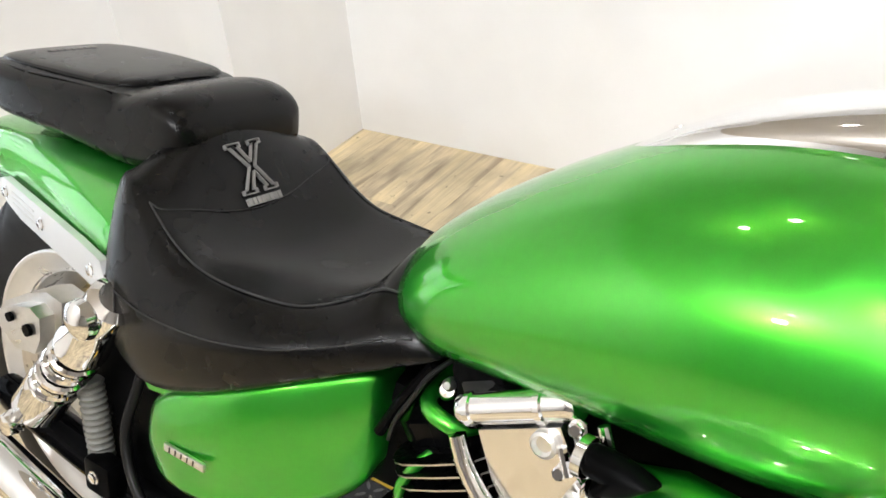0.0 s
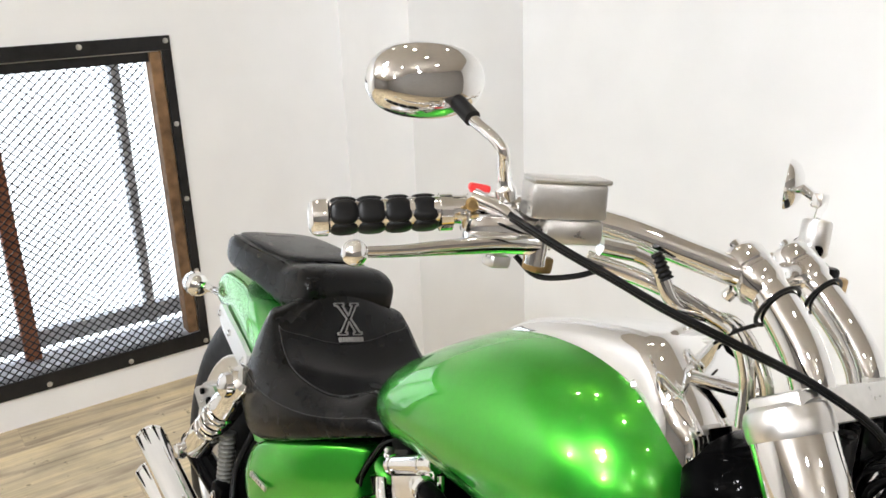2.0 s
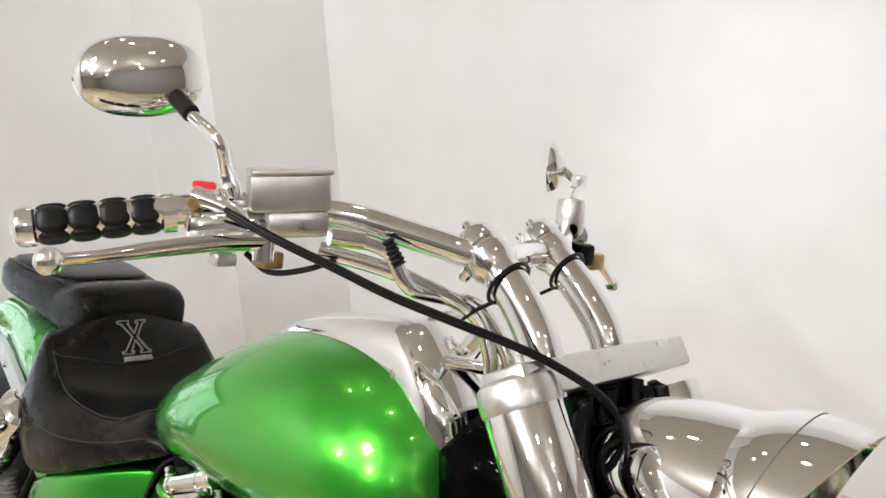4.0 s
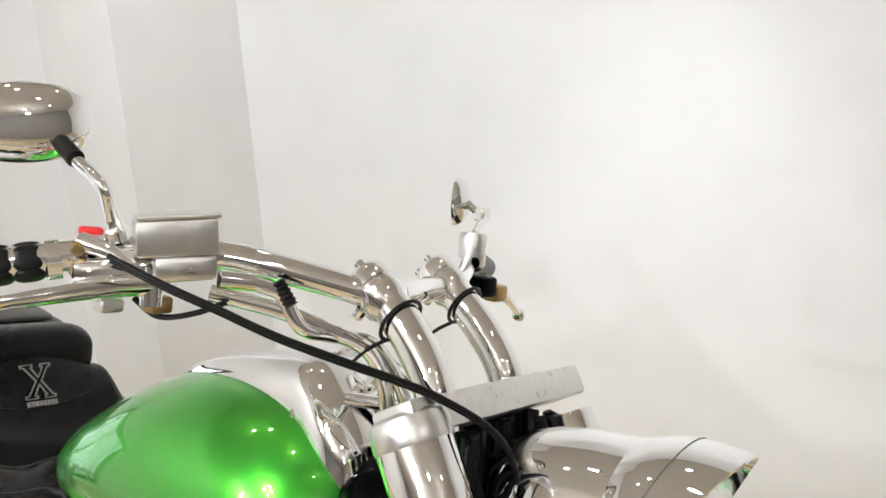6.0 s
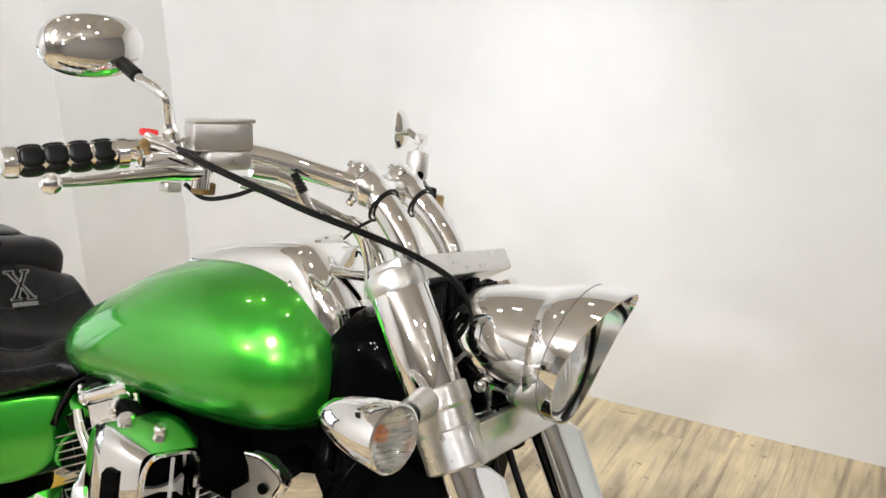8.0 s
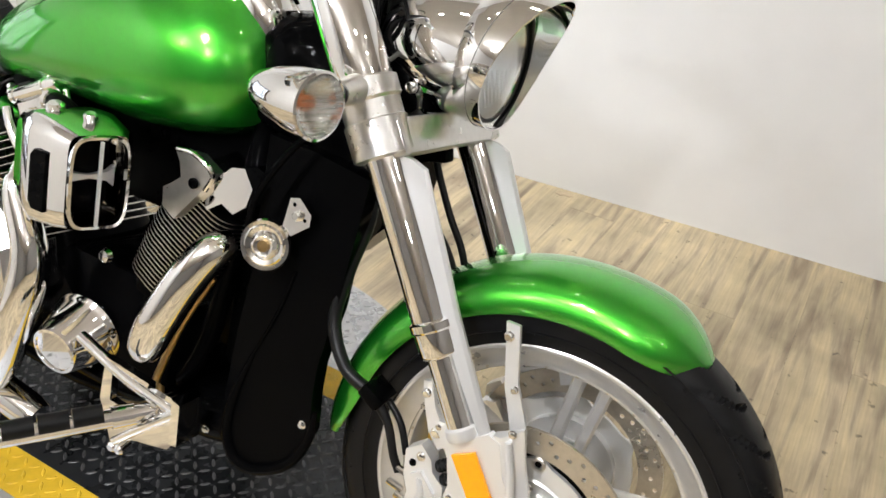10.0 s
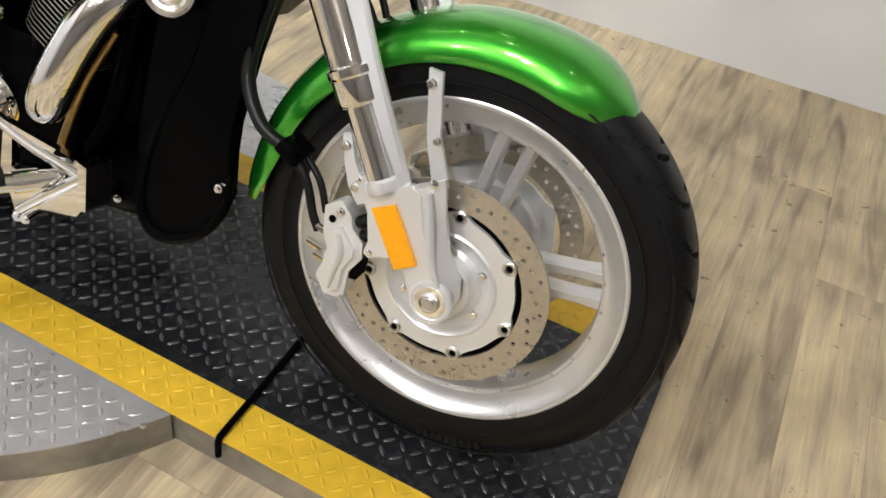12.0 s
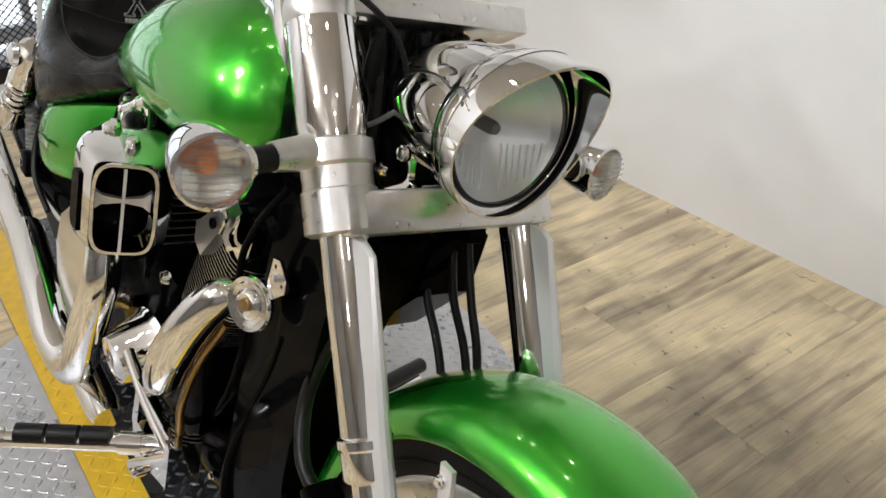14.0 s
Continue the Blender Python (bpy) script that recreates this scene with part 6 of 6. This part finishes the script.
for u in (1.073, 1.053):
    part("cable_fitting", lathe(B_(), [(0.0065, 0), (0.007, 0.006), (0.004, 0.009), (0, 0.009)], (1.063, -0.342, u), (0.75, -0.65, 0), 14), GOLD, sw, "brass cable fitting")
part("cable_guide", tube(B_(), [(1.060, -0.340, 1.078), (1.085, -0.325, 1.072), (1.105, -0.312, 1.062)], [0.010, 0.008, 0.007], 12, 4), CHROME, sw)
part("cable_guide", tube(B_(), [(1.060, -0.338, 1.060), (1.082, -0.325, 1.056), (1.100, -0.314, 1.052)], [0.009, 0.007, 0.006], 12, 4), CHROME, sw)
for dl, du in ((0.0, 0.0), (0.003, -0.004)):
    cab = [(1.125, -0.350, 1.075), (1.167, -0.323, 1.057), (1.207, -0.293, 1.041), (1.248, -0.262, 1.024), (1.290, -0.222, 1.008), (1.316, -0.180, 0.993), (1.340, -0.145, 0.978), (1.374, -0.112, 0.955), (1.391, -0.090, 0.926), (1.396, -0.070, 0.876), (1.385, -0.045, 0.820)]
    part("throttle_cable", tube(B_(), [V(x, l + dl, u + du) for x, l, u in cab], 0.0028, 10, 6), HOSE, bike, "black throttle cable")

rot = Matrix.Rotation(radians(-28), 3, "Z") @ Matrix.Rotation(radians(7), 3, "X")
rc_ = V(1.122, -0.283, 1.093)
res = part("brake_reservoir", box(B_(), rc_, (0.045, 0.073, 0.034), 0.004, rot), ALU, bike, "brushed brake fluid reservoir")
part("reservoir_lid", box(B_(), rc_ + V(0, 0, 0.0192), (0.046, 0.074, 0.005), 0.002, rot), ALU, res)
part("master_cylinder", box(B_(), rc_ + V(0.012, 0.004, -0.027), (0.034, 0.056, 0.024), 0.006, rot), ALU, res)
part("perch", box(B_(), V(1.085, -0.312, 1.052), (0.046, 0.085, 0.034), 0.009, rot), CHROME, res, "chrome lever perch")
part("banjo", rod(B_(), rc_ + V(0.030, 0.030, -0.036), rc_ + V(0.044, 0.060, -0.038), 0.009, n=14), CHROME, res)
lv = part("brake_lever", tube(B_(), [(1.118, -0.300, 1.046), (1.112, -0.345, 1.044), (1.104, -0.395, 1.037), (1.097, -0.440, 1.030), (1.091, -0.475, 1.026)], [0.011, 0.0105, 0.0085, 0.0065, 0.006], 14, 5, 0.75), CHROME, bike, "chrome brake lever")
lb2 = B_()
bmesh.ops.create_uvsphere(lb2, u_segments=18, v_segments=12, radius=0.0115)
part("lever_ball", moved(lb2, Matrix.Translation((1.091, -0.482, 1.025))), CHROME, lv)
part("lever_pivot", lathe(B_(), [(0.010, -0.018), (0.010, 0.018), (0.006, 0.020), (0, 0.020)], (1.118, -0.300, 1.046), (0, 0, 1), 16), CHROME, lv)
part("brake_hose", tube(B_(), [rc_ + V(0.044, 0.058, -0.038), V(1.180, -0.200, 1.045), V(1.196, -0.185, 1.015), V(1.205, -0.150, 1.006), V(1.222, -0.110, 0.998), V(1.252, -0.09, 0.955), V(1.262, -0.08, 0.90)], 0.0075, 12, 6), CHROME, bike, "braided steel brake hose")
part("braided_cable", tube(B_(), [V(1.130, -0.245, 1.040), V(1.175, -0.195, 1.028), V(1.205, -0.150, 1.010), V(1.225, -0.115, 0.990), V(1.240, -0.10, 0.95), V(1.245, -0.095, 0.90)], 0.0085, 12, 6), CHROME, bike, "braided steel cable")
part("spring_guard", lathe(B_(), sum([[(0.0060, k * 0.005), (0.0078, k * 0.005 + 0.0025)] for k in range(6)], []), V(1.178, -0.205, 1.058), (0.45, 0.35, -0.8), 14), HOSE, bike, "black hose guard")
part("light_wire", tube(B_(), [V(1.09, -0.30, 1.03), V(1.11, -0.285, 1.015), V(1.135, -0.262, 1.022), V(1.15, -0.24, 1.034)], 0.003, 8, 5), HOSE, bike, "thin black wire")
part("brake_switch", box(B_(), V(1.112, -0.290, 1.028), (0.022, 0.022, 0.016), 0.003), GOLD, bike, "brass brake switch")
part("green_cap", box(B_(), V(1.098, -0.330, 1.026), (0.018, 0.022, 0.012), 0.003), ALU, bike, "small bright pivot cap")
# right mirror
mir = part("right_mirror", tube(B_(), [(1.074, -0.313, 1.088), (1.075, -0.322, 1.110), (1.078, -0.330, 1.127), (1.064, -0.333, 1.138), (1.030, -0.332, 1.150), (1.001, -0.331, 1.162), (0.985, -0.333, 1.170)], [0.0068, 0.0062, 0.006, 0.006, 0.006, 0.006, 0.006], 14, 6), CHROME, bike, "chrome mirror stem")
part("stem_base", lathe(B_(), [(0.011, 0), (0.011, 0.010), (0.008, 0.014), (0.0075, 0.02)], (1.074, -0.311, 1.082), (0, -0.35, 1), 16), CHROME, mir)
part("stem_sleeve", rod(B_(), (1.026, -0.332, 1.152), (0.992, -0.3325, 1.168), 0.0088, n=14), HOSE, mir, "black stem sleeve")
mc = V(0.967, -0.353, 1.181)
mn = V(0.94, -0.33, 0.10).normalized()
mu = (V(0, 0, 1) - mn * mn.z).normalized()
mr = mu.cross(mn).normalized()
secs = []
for h, q in ((-0.010, 0.93), (-0.009, 0.985), (-0.002, 1.0), (0.008, 0.97), (0.016, 0.88), (0.023, 0.70), (0.027, 0.42), (0.028, 0.08)):
    secs.append([mc + mn * h + mr * (a * q) + mu * (b * q + 0.006 * a / 0.06 * q) for a, b in oval(0.0620, 0.0395, 44, 2.25)])
part("mirror_shell", rings(B_(), secs), CHROME, mir, "chrome oval mirror shell", sharp=60)
part("mirror_glass", rings(B_(), [[mc + mn * h + mr * (a * 0.92) + mu * (b * 0.92 + 0.006 * a / 0.06) for a, b in oval(0.0620, 0.0395, 40, 2.25)] for h in (-0.0115, -0.0102)]), CHROME, mir, "mirror glass")
# left controls, mostly hidden behind the risers
part("left_grip", rod(B_(), (1.035, 0.315, 1.052), (0.975, 0.435, 1.030), 0.0185, n=24), HOSE, bike, "black left grip")
lr = part("clutch_reservoir", lathe(B_(), [(0.0, 0.0), (0.016, 0.001), (0.0195, 0.006), (0.0195, 0.046), (0.017, 0.050), (0.0, 0.051)], (1.102, 0.217, 1.052), (-0.06, 0, 1), 28), ALU, bike, "bright round clutch reservoir")
part("reservoir_screw", lathe(B_(), [(0.008, 0), (0.008, 0.006), (0, 0.007)], (1.112, 0.205, 1.062), (0.9, -0.4, 0), 14), MATT, lr)
lm_ = part("left_mirror", tube(B_(), [(1.085, 0.240, 1.098), (1.066, 0.275, 1.108), (1.046, 0.312, 1.120), (1.000, 0.335, 1.137)], [0.006, 0.006, 0.0065, 0.008], 12, 5), CHROME, bike, "chrome mirror stem")
part("mirror_clamp", box(B_(), (1.040, 0.318, 1.124), (0.018, 0.022, 0.022), 0.004), CHROME, lm_)
part("mirror_shell", lathe(B_(), [(0.0, 0.014), (0.018, 0.011), (0.032, 0.003), (0.038, -0.006), (0.039, -0.011), (0.036, -0.012), (0.0, -0.012)], (0.986, 0.336, 1.139), (0.90, 0.43, 0.05), 36), CHROME, lm_, "small round chrome mirror")
ll = part("clutch_lever", tube(B_(), [(1.115, 0.225, 1.040), (1.115, 0.285, 1.015), (1.100, 0.340, 0.992), (1.088, 0.378, 0.976)], [0.010, 0.008, 0.006, 0.0055], 12, 5, 0.8), CHROME, bike, "chrome clutch lever")
lb3 = B_()
bmesh.ops.create_uvsphere(lb3, u_segments=16, v_segments=10, radius=0.011)
part("lever_ball", moved(lb3, Matrix.Translation((1.083, 0.388, 0.972))), CHROME, ll)
lw = B_()
box(lw, (1.122, 0.215, 1.030), (0.034, 0.04, 0.030), 0.006)
part("left_perch", lw, MATT, bike, "black lever perch")
part("left_switch", box(B_(), (1.125, 0.250, 1.020), (0.026, 0.03, 0.024), 0.005), GOLD, bike, "brass-coloured switch")

# ---- hoses round the fork ----
SHIFT = V(0, 0, 0)
part("front_brake_hose", tube(B_(), [(1.34, -0.05, 0.72), (1.395, -0.075, 0.655), (1.392, -0.10, 0.560), (1.392, -0.112, 0.490), (1.432, -0.128, 0.440), (1.482, -0.132, 0.422), (1.515, -0.135, 0.395), (1.535, -0.138, 0.355), (1.548, -0.138, 0.335)], [0.0095, 0.0095, 0.0095, 0.0095, 0.0095, 0.009, 0.006, 0.006, 0.006], 14, 6), HOSE, bike, "black rubber brake hose")
part("front_brake_hose", tube(B_(), [(1.478, -0.118, 0.430), (1.495, -0.122, 0.425), (1.530, -0.128, 0.400), (1.550, -0.13, 0.360)], 0.0048, 12, 6), HOSE, bike, "black rubber brake hose")
part("hose_clip", box(B_(), (1.488, -0.128, 0.426), (0.036, 0.045, 0.022), 0.004, Matrix.Rotation(radians(28), 3, "Y")), MATT, bike, "black hose clip")
for hose in ([(1.375, 0.070, 0.715), (1.385, 0.068, 0.690), (1.417, 0.062, 0.631), (1.458, 0.058, 0.590), (1.480, 0.055, 0.560), (1.495, 0.050, 0.530)],
             [(1.405, 0.072, 0.715), (1.412, 0.070, 0.697), (1.448, 0.064, 0.640), (1.480, 0.060, 0.598), (1.497, 0.057, 0.565), (1.508, 0.050, 0.540)],
             [(1.350, 0.050, 0.715), (1.356, 0.048, 0.690), (1.385, 0.042, 0.628), (1.428, 0.038, 0.585), (1.455, 0.036, 0.550), (1.470, 0.034, 0.520)]):
    part("center_hose", tube(B_(), hose, 0.0056, 12, 6), HOSE, bike, "black hose between the fork legs")
mf2 = B_()
box(mf2, (1.388, 0.062, 0.716), (0.085, 0.030, 0.022), 0.004, Matrix.Rotation(radians(-12), 3, "Y"))
part("hose_manifold", mf2, MATT, bike, "black hose manifold")
part("lamp_wire", tube(B_(), [(1.318, -0.085, 0.905), (1.325, -0.092, 0.865), (1.345, -0.096, 0.842), (1.372, -0.090, 0.842), (1.392, -0.06, 0.872)], 0.0032, 10, 6), GASKET, bike, "grey headlamp wire")
random.seed(3)
for k in range(24):
    l0 = random.uniform(-0.085, 0.085)
    x0 = random.uniform(1.300, 1.350)
    part("wire", tube(B_(), [(x0, l0, 0.940), (x0 + random.uniform(-0.01, 0.02), l0 + random.uniform(-0.02, 0.02), 0.89), (x0 + random.uniform(0.0, 0.03), l0 + random.uniform(-0.03, 0.03), 0.84), (x0 + 0.03, l0, 0.79)], random.uniform(0.005, 0.009), 8, 5), HOSE, bike, "black wire behind the headlamp")
part("wire_plug", box(B_(), (1.352, -0.045, 0.845), (0.016, 0.012, 0.026), 0.003), ALU, bike, "pale wire plug")
# ---- floor boards ----
random.seed(7)


def joined(nt, a, b):
    mu = nt.nodes.new("ShaderNodeMath")
    mu.operation = "MULTIPLY"
    nt.links.new(a.outputs[0], mu.inputs[0])
    nt.links.new(b.outputs[0], mu.inputs[1])
    return mu


def board_material():
    m = bpy.data.materials.new("worn_floor_boards")
    m.use_nodes = True
    nt = m.node_tree
    b = nt.nodes["Principled BSDF"]
    tc = nt.nodes.new("ShaderNodeTexCoord")
    oi = nt.nodes.new("ShaderNodeObjectInfo")
    ad = nt.nodes.new("ShaderNodeVectorMath")
    ad.operation = "ADD"
    mul = nt.nodes.new("ShaderNodeVectorMath")
    mul.operation = "SCALE"
    mul.inputs["Scale"].default_value = 37.0
    cx = nt.nodes.new("ShaderNodeCombineXYZ")
    nt.links.new(oi.outputs["Random"], cx.inputs[0])
    nt.links.new(oi.outputs["Random"], cx.inputs[1])
    nt.links.new(cx.outputs[0], mul.inputs[0])
    nt.links.new(tc.outputs["Object"], ad.inputs[0])
    nt.links.new(mul.outputs[0], ad.inputs[1])
    mp = nt.nodes.new("ShaderNodeMapping")
    mp.inputs["Scale"].default_value = (15.0, 1.5, 1.0)
    nt.links.new(ad.outputs[0], mp.inputs["Vector"])
    grain = nt.nodes.new("ShaderNodeTexNoise")
    grain.inputs["Scale"].default_value, grain.inputs["Detail"].default_value, grain.inputs["Roughness"].default_value, grain.inputs["Distortion"].default_value = 1.5, 5, 0.48, 0.9
    nt.links.new(mp.outputs[0], grain.inputs["Vector"])
    ramp = nt.nodes.new("ShaderNodeValToRGB")
    el = ramp.color_ramp.elements
    el[0].position, el[0].color = 0.28, (0.300, 0.225, 0.145, 1)
    el[1].position, el[1].color = 0.64, (0.660, 0.535, 0.325, 1)
    e = el.new(0.40)
    e.color = (0.435, 0.345, 0.230, 1)
    e = el.new(0.50)
    e.color = (0.57, 0.462, 0.295, 1)
    nt.links.new(grain.outputs["Fac"], ramp.inputs[0])
    # fine pores along the boards
    fm = nt.nodes.new("ShaderNodeMapping")
    fm.inputs["Scale"].default_value = (120.0, 5.0, 1.0)
    nt.links.new(ad.outputs[0], fm.inputs["Vector"])
    pores = nt.nodes.new("ShaderNodeTexNoise")
    pores.inputs["Scale"].default_value, pores.inputs["Detail"].default_value = 1.5, 4
    nt.links.new(fm.outputs[0], pores.inputs["Vector"])
    pr = nt.nodes.new("ShaderNodeMapRange")
    pr.inputs["From Min"].default_value, pr.inputs["From Max"].default_value = 0.3, 0.7
    pr.inputs["To Min"].default_value, pr.inputs["To Max"].default_value = 0.86, 1.08
    nt.links.new(pores.outputs["Fac"], pr.inputs["Value"])
    blot = nt.nodes.new("ShaderNodeTexNoise")
    blot.inputs["Scale"].default_value, blot.inputs["Detail"].default_value = 5.5, 6
    nt.links.new(ad.outputs[0], blot.inputs["Vector"])
    # smoky patches that cross the boards
    smoke = nt.nodes.new("ShaderNodeTexNoise")
    smoke.inputs["Scale"].default_value, smoke.inputs["Detail"].default_value, smoke.inputs["Distortion"].default_value = 2.3, 5, 0.4
    geo = nt.nodes.new("ShaderNodeNewGeometry")
    nt.links.new(geo.outputs["Position"], smoke.inputs["Vector"])
    sr = nt.nodes.new("ShaderNodeMapRange")
    sr.inputs["From Min"].default_value, sr.inputs["From Max"].default_value = 0.34, 0.56
    sr.inputs["To Min"].default_value, sr.inputs["To Max"].default_value = 0.84, 1.08
    nt.links.new(smoke.outputs["Fac"], sr.inputs["Value"])
    b0 = nt.nodes.new("ShaderNodeMapRange")
    b0.inputs["From Min"].default_value, b0.inputs["From Max"].default_value = 0.35, 0.65
    b0.inputs["To Min"].default_value, b0.inputs["To Max"].default_value = 0.80, 1.08
    nt.links.new(blot.outputs["Fac"], b0.inputs["Value"])
    br = joined(nt, joined(nt, b0, pr), sr)
    tone = nt.nodes.new("ShaderNodeMapRange")
    tone.inputs["To Min"].default_value, tone.inputs["To Max"].default_value = 0.86, 1.08
    nt.links.new(oi.outputs["Random"], tone.inputs["Value"])
    mm = nt.nodes.new("ShaderNodeMath")
    mm.operation = "MULTIPLY"
    nt.links.new(br.outputs[0], mm.inputs[0])
    nt.links.new(tone.outputs[0], mm.inputs[1])
    # dark specks, and curved scuffs that tyres have left
    sp = nt.nodes.new("ShaderNodeTexNoise")
    sp.inputs["Scale"].default_value, sp.inputs["Detail"].default_value = 38.0, 3
    nt.links.new(geo.outputs["Position"], sp.inputs["Vector"])
    spr = nt.nodes.new("ShaderNodeMapRange")
    spr.inputs["From Min"].default_value, spr.inputs["From Max"].default_value = 0.68, 0.74
    spr.inputs["To Min"].default_value, spr.inputs["To Max"].default_value = 1.0, 0.45
    nt.links.new(sp.outputs["Fac"], spr.inputs["Value"])
    mm = joined(nt, mm, spr)
    for cx_, cy_, radius, wide in ((0.80, 0.35, 0.80, 0.10), (0.95, 0.25, 0.98, 0.06)):
        di = nt.nodes.new("ShaderNodeVectorMath")
        di.operation = "DISTANCE"
        di.inputs[1].default_value = (cx_, cy_, FLOOR)
        nt.links.new(geo.outputs["Position"], di.inputs[0])
        off = nt.nodes.new("ShaderNodeMath")
        off.operation = "SUBTRACT"
        off.inputs[1].default_value = radius
        nt.links.new(di.outputs["Value"], off.inputs[0])
        ab = nt.nodes.new("ShaderNodeMath")
        ab.operation = "ABSOLUTE"
        nt.links.new(off.outputs[0], ab.inputs[0])
        wob = nt.nodes.new("ShaderNodeMath")
        wob.operation = "MULTIPLY_ADD"
        wob.inputs[1].default_value = 0.35
        nt.links.new(blot.outputs["Fac"], wob.inputs[0])
        nt.links.new(ab.outputs[0], wob.inputs[2])
        rm = nt.nodes.new("ShaderNodeMapRange")
        rm.interpolation_type = "SMOOTHSTEP"
        rm.inputs["From Min"].default_value, rm.inputs["From Max"].default_value = 0.13, 0.17 + wide
        rm.inputs["To Min"].default_value, rm.inputs["To Max"].default_value = 0.76, 1.0
        nt.links.new(wob.outputs[0], rm.inputs["Value"])
        mm = joined(nt, mm, rm)
    # uneven shading painted into the boards: three smoky dark patches beside the wall
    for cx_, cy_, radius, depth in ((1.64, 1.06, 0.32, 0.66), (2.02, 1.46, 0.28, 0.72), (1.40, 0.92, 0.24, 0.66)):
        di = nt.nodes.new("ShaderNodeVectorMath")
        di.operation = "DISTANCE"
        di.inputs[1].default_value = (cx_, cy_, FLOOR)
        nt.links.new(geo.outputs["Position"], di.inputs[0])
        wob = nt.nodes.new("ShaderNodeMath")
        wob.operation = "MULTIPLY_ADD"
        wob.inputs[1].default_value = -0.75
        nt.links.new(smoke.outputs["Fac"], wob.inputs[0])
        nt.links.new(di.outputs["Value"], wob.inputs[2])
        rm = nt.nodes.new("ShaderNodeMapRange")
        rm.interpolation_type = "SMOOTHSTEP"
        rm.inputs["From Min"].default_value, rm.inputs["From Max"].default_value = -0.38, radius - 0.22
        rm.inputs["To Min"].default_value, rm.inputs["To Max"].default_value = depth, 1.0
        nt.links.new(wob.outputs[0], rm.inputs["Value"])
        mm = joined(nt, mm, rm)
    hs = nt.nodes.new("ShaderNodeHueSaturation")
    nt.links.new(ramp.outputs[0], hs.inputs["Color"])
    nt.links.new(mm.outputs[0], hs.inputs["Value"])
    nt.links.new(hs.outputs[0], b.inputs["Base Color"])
    rr = nt.nodes.new("ShaderNodeMapRange")
    rr.inputs["To Min"].default_value, rr.inputs["To Max"].default_value = 0.38, 0.62
    nt.links.new(grain.outputs["Fac"], rr.inputs["Value"])
    nt.links.new(rr.outputs[0], b.inputs["Roughness"])
    bu = nt.nodes.new("ShaderNodeBump")
    bu.inputs["Strength"].default_value, bu.inputs["Distance"].default_value = 0.25, 0.002
    nt.links.new(grain.outputs["Fac"], bu.inputs["Height"])
    nt.links.new(bu.outputs[0], b.inputs["Normal"])
    return m


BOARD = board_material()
boards = thing("floor_boards", "worn brown wooden floor boards", "floor", "", "structure")
BW, BL = 0.152, 1.22
board_mesh = {}


def board_data(ln):
    key = round(ln, 2)
    if key not in board_mesh:
        bm = box(B_(), (0, 0, 0), (BW - 0.0004, ln - 0.0005, 0.008), 0.0003, None, 1)
        me = bpy.data.meshes.new("floor_board")
        bm.to_mesh(me)
        bm.free()
        me.materials.append(BOARD)
        board_mesh[key] = me
    return board_mesh[key]


for i in range(41):
    x = -1.38 + i * BW + BW / 2
    far = 1.66 + 0.0643 * (x + 0.05) + 0.02 if x > -0.80 else 1.12
    y = -6.0
    ln = BL - (i * 0.43) % BL * 0.8
    while y < far - 0.02:
        end = min(y + ln, far)
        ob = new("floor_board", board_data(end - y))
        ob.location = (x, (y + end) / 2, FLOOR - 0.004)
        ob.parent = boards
        y, ln = end, BL
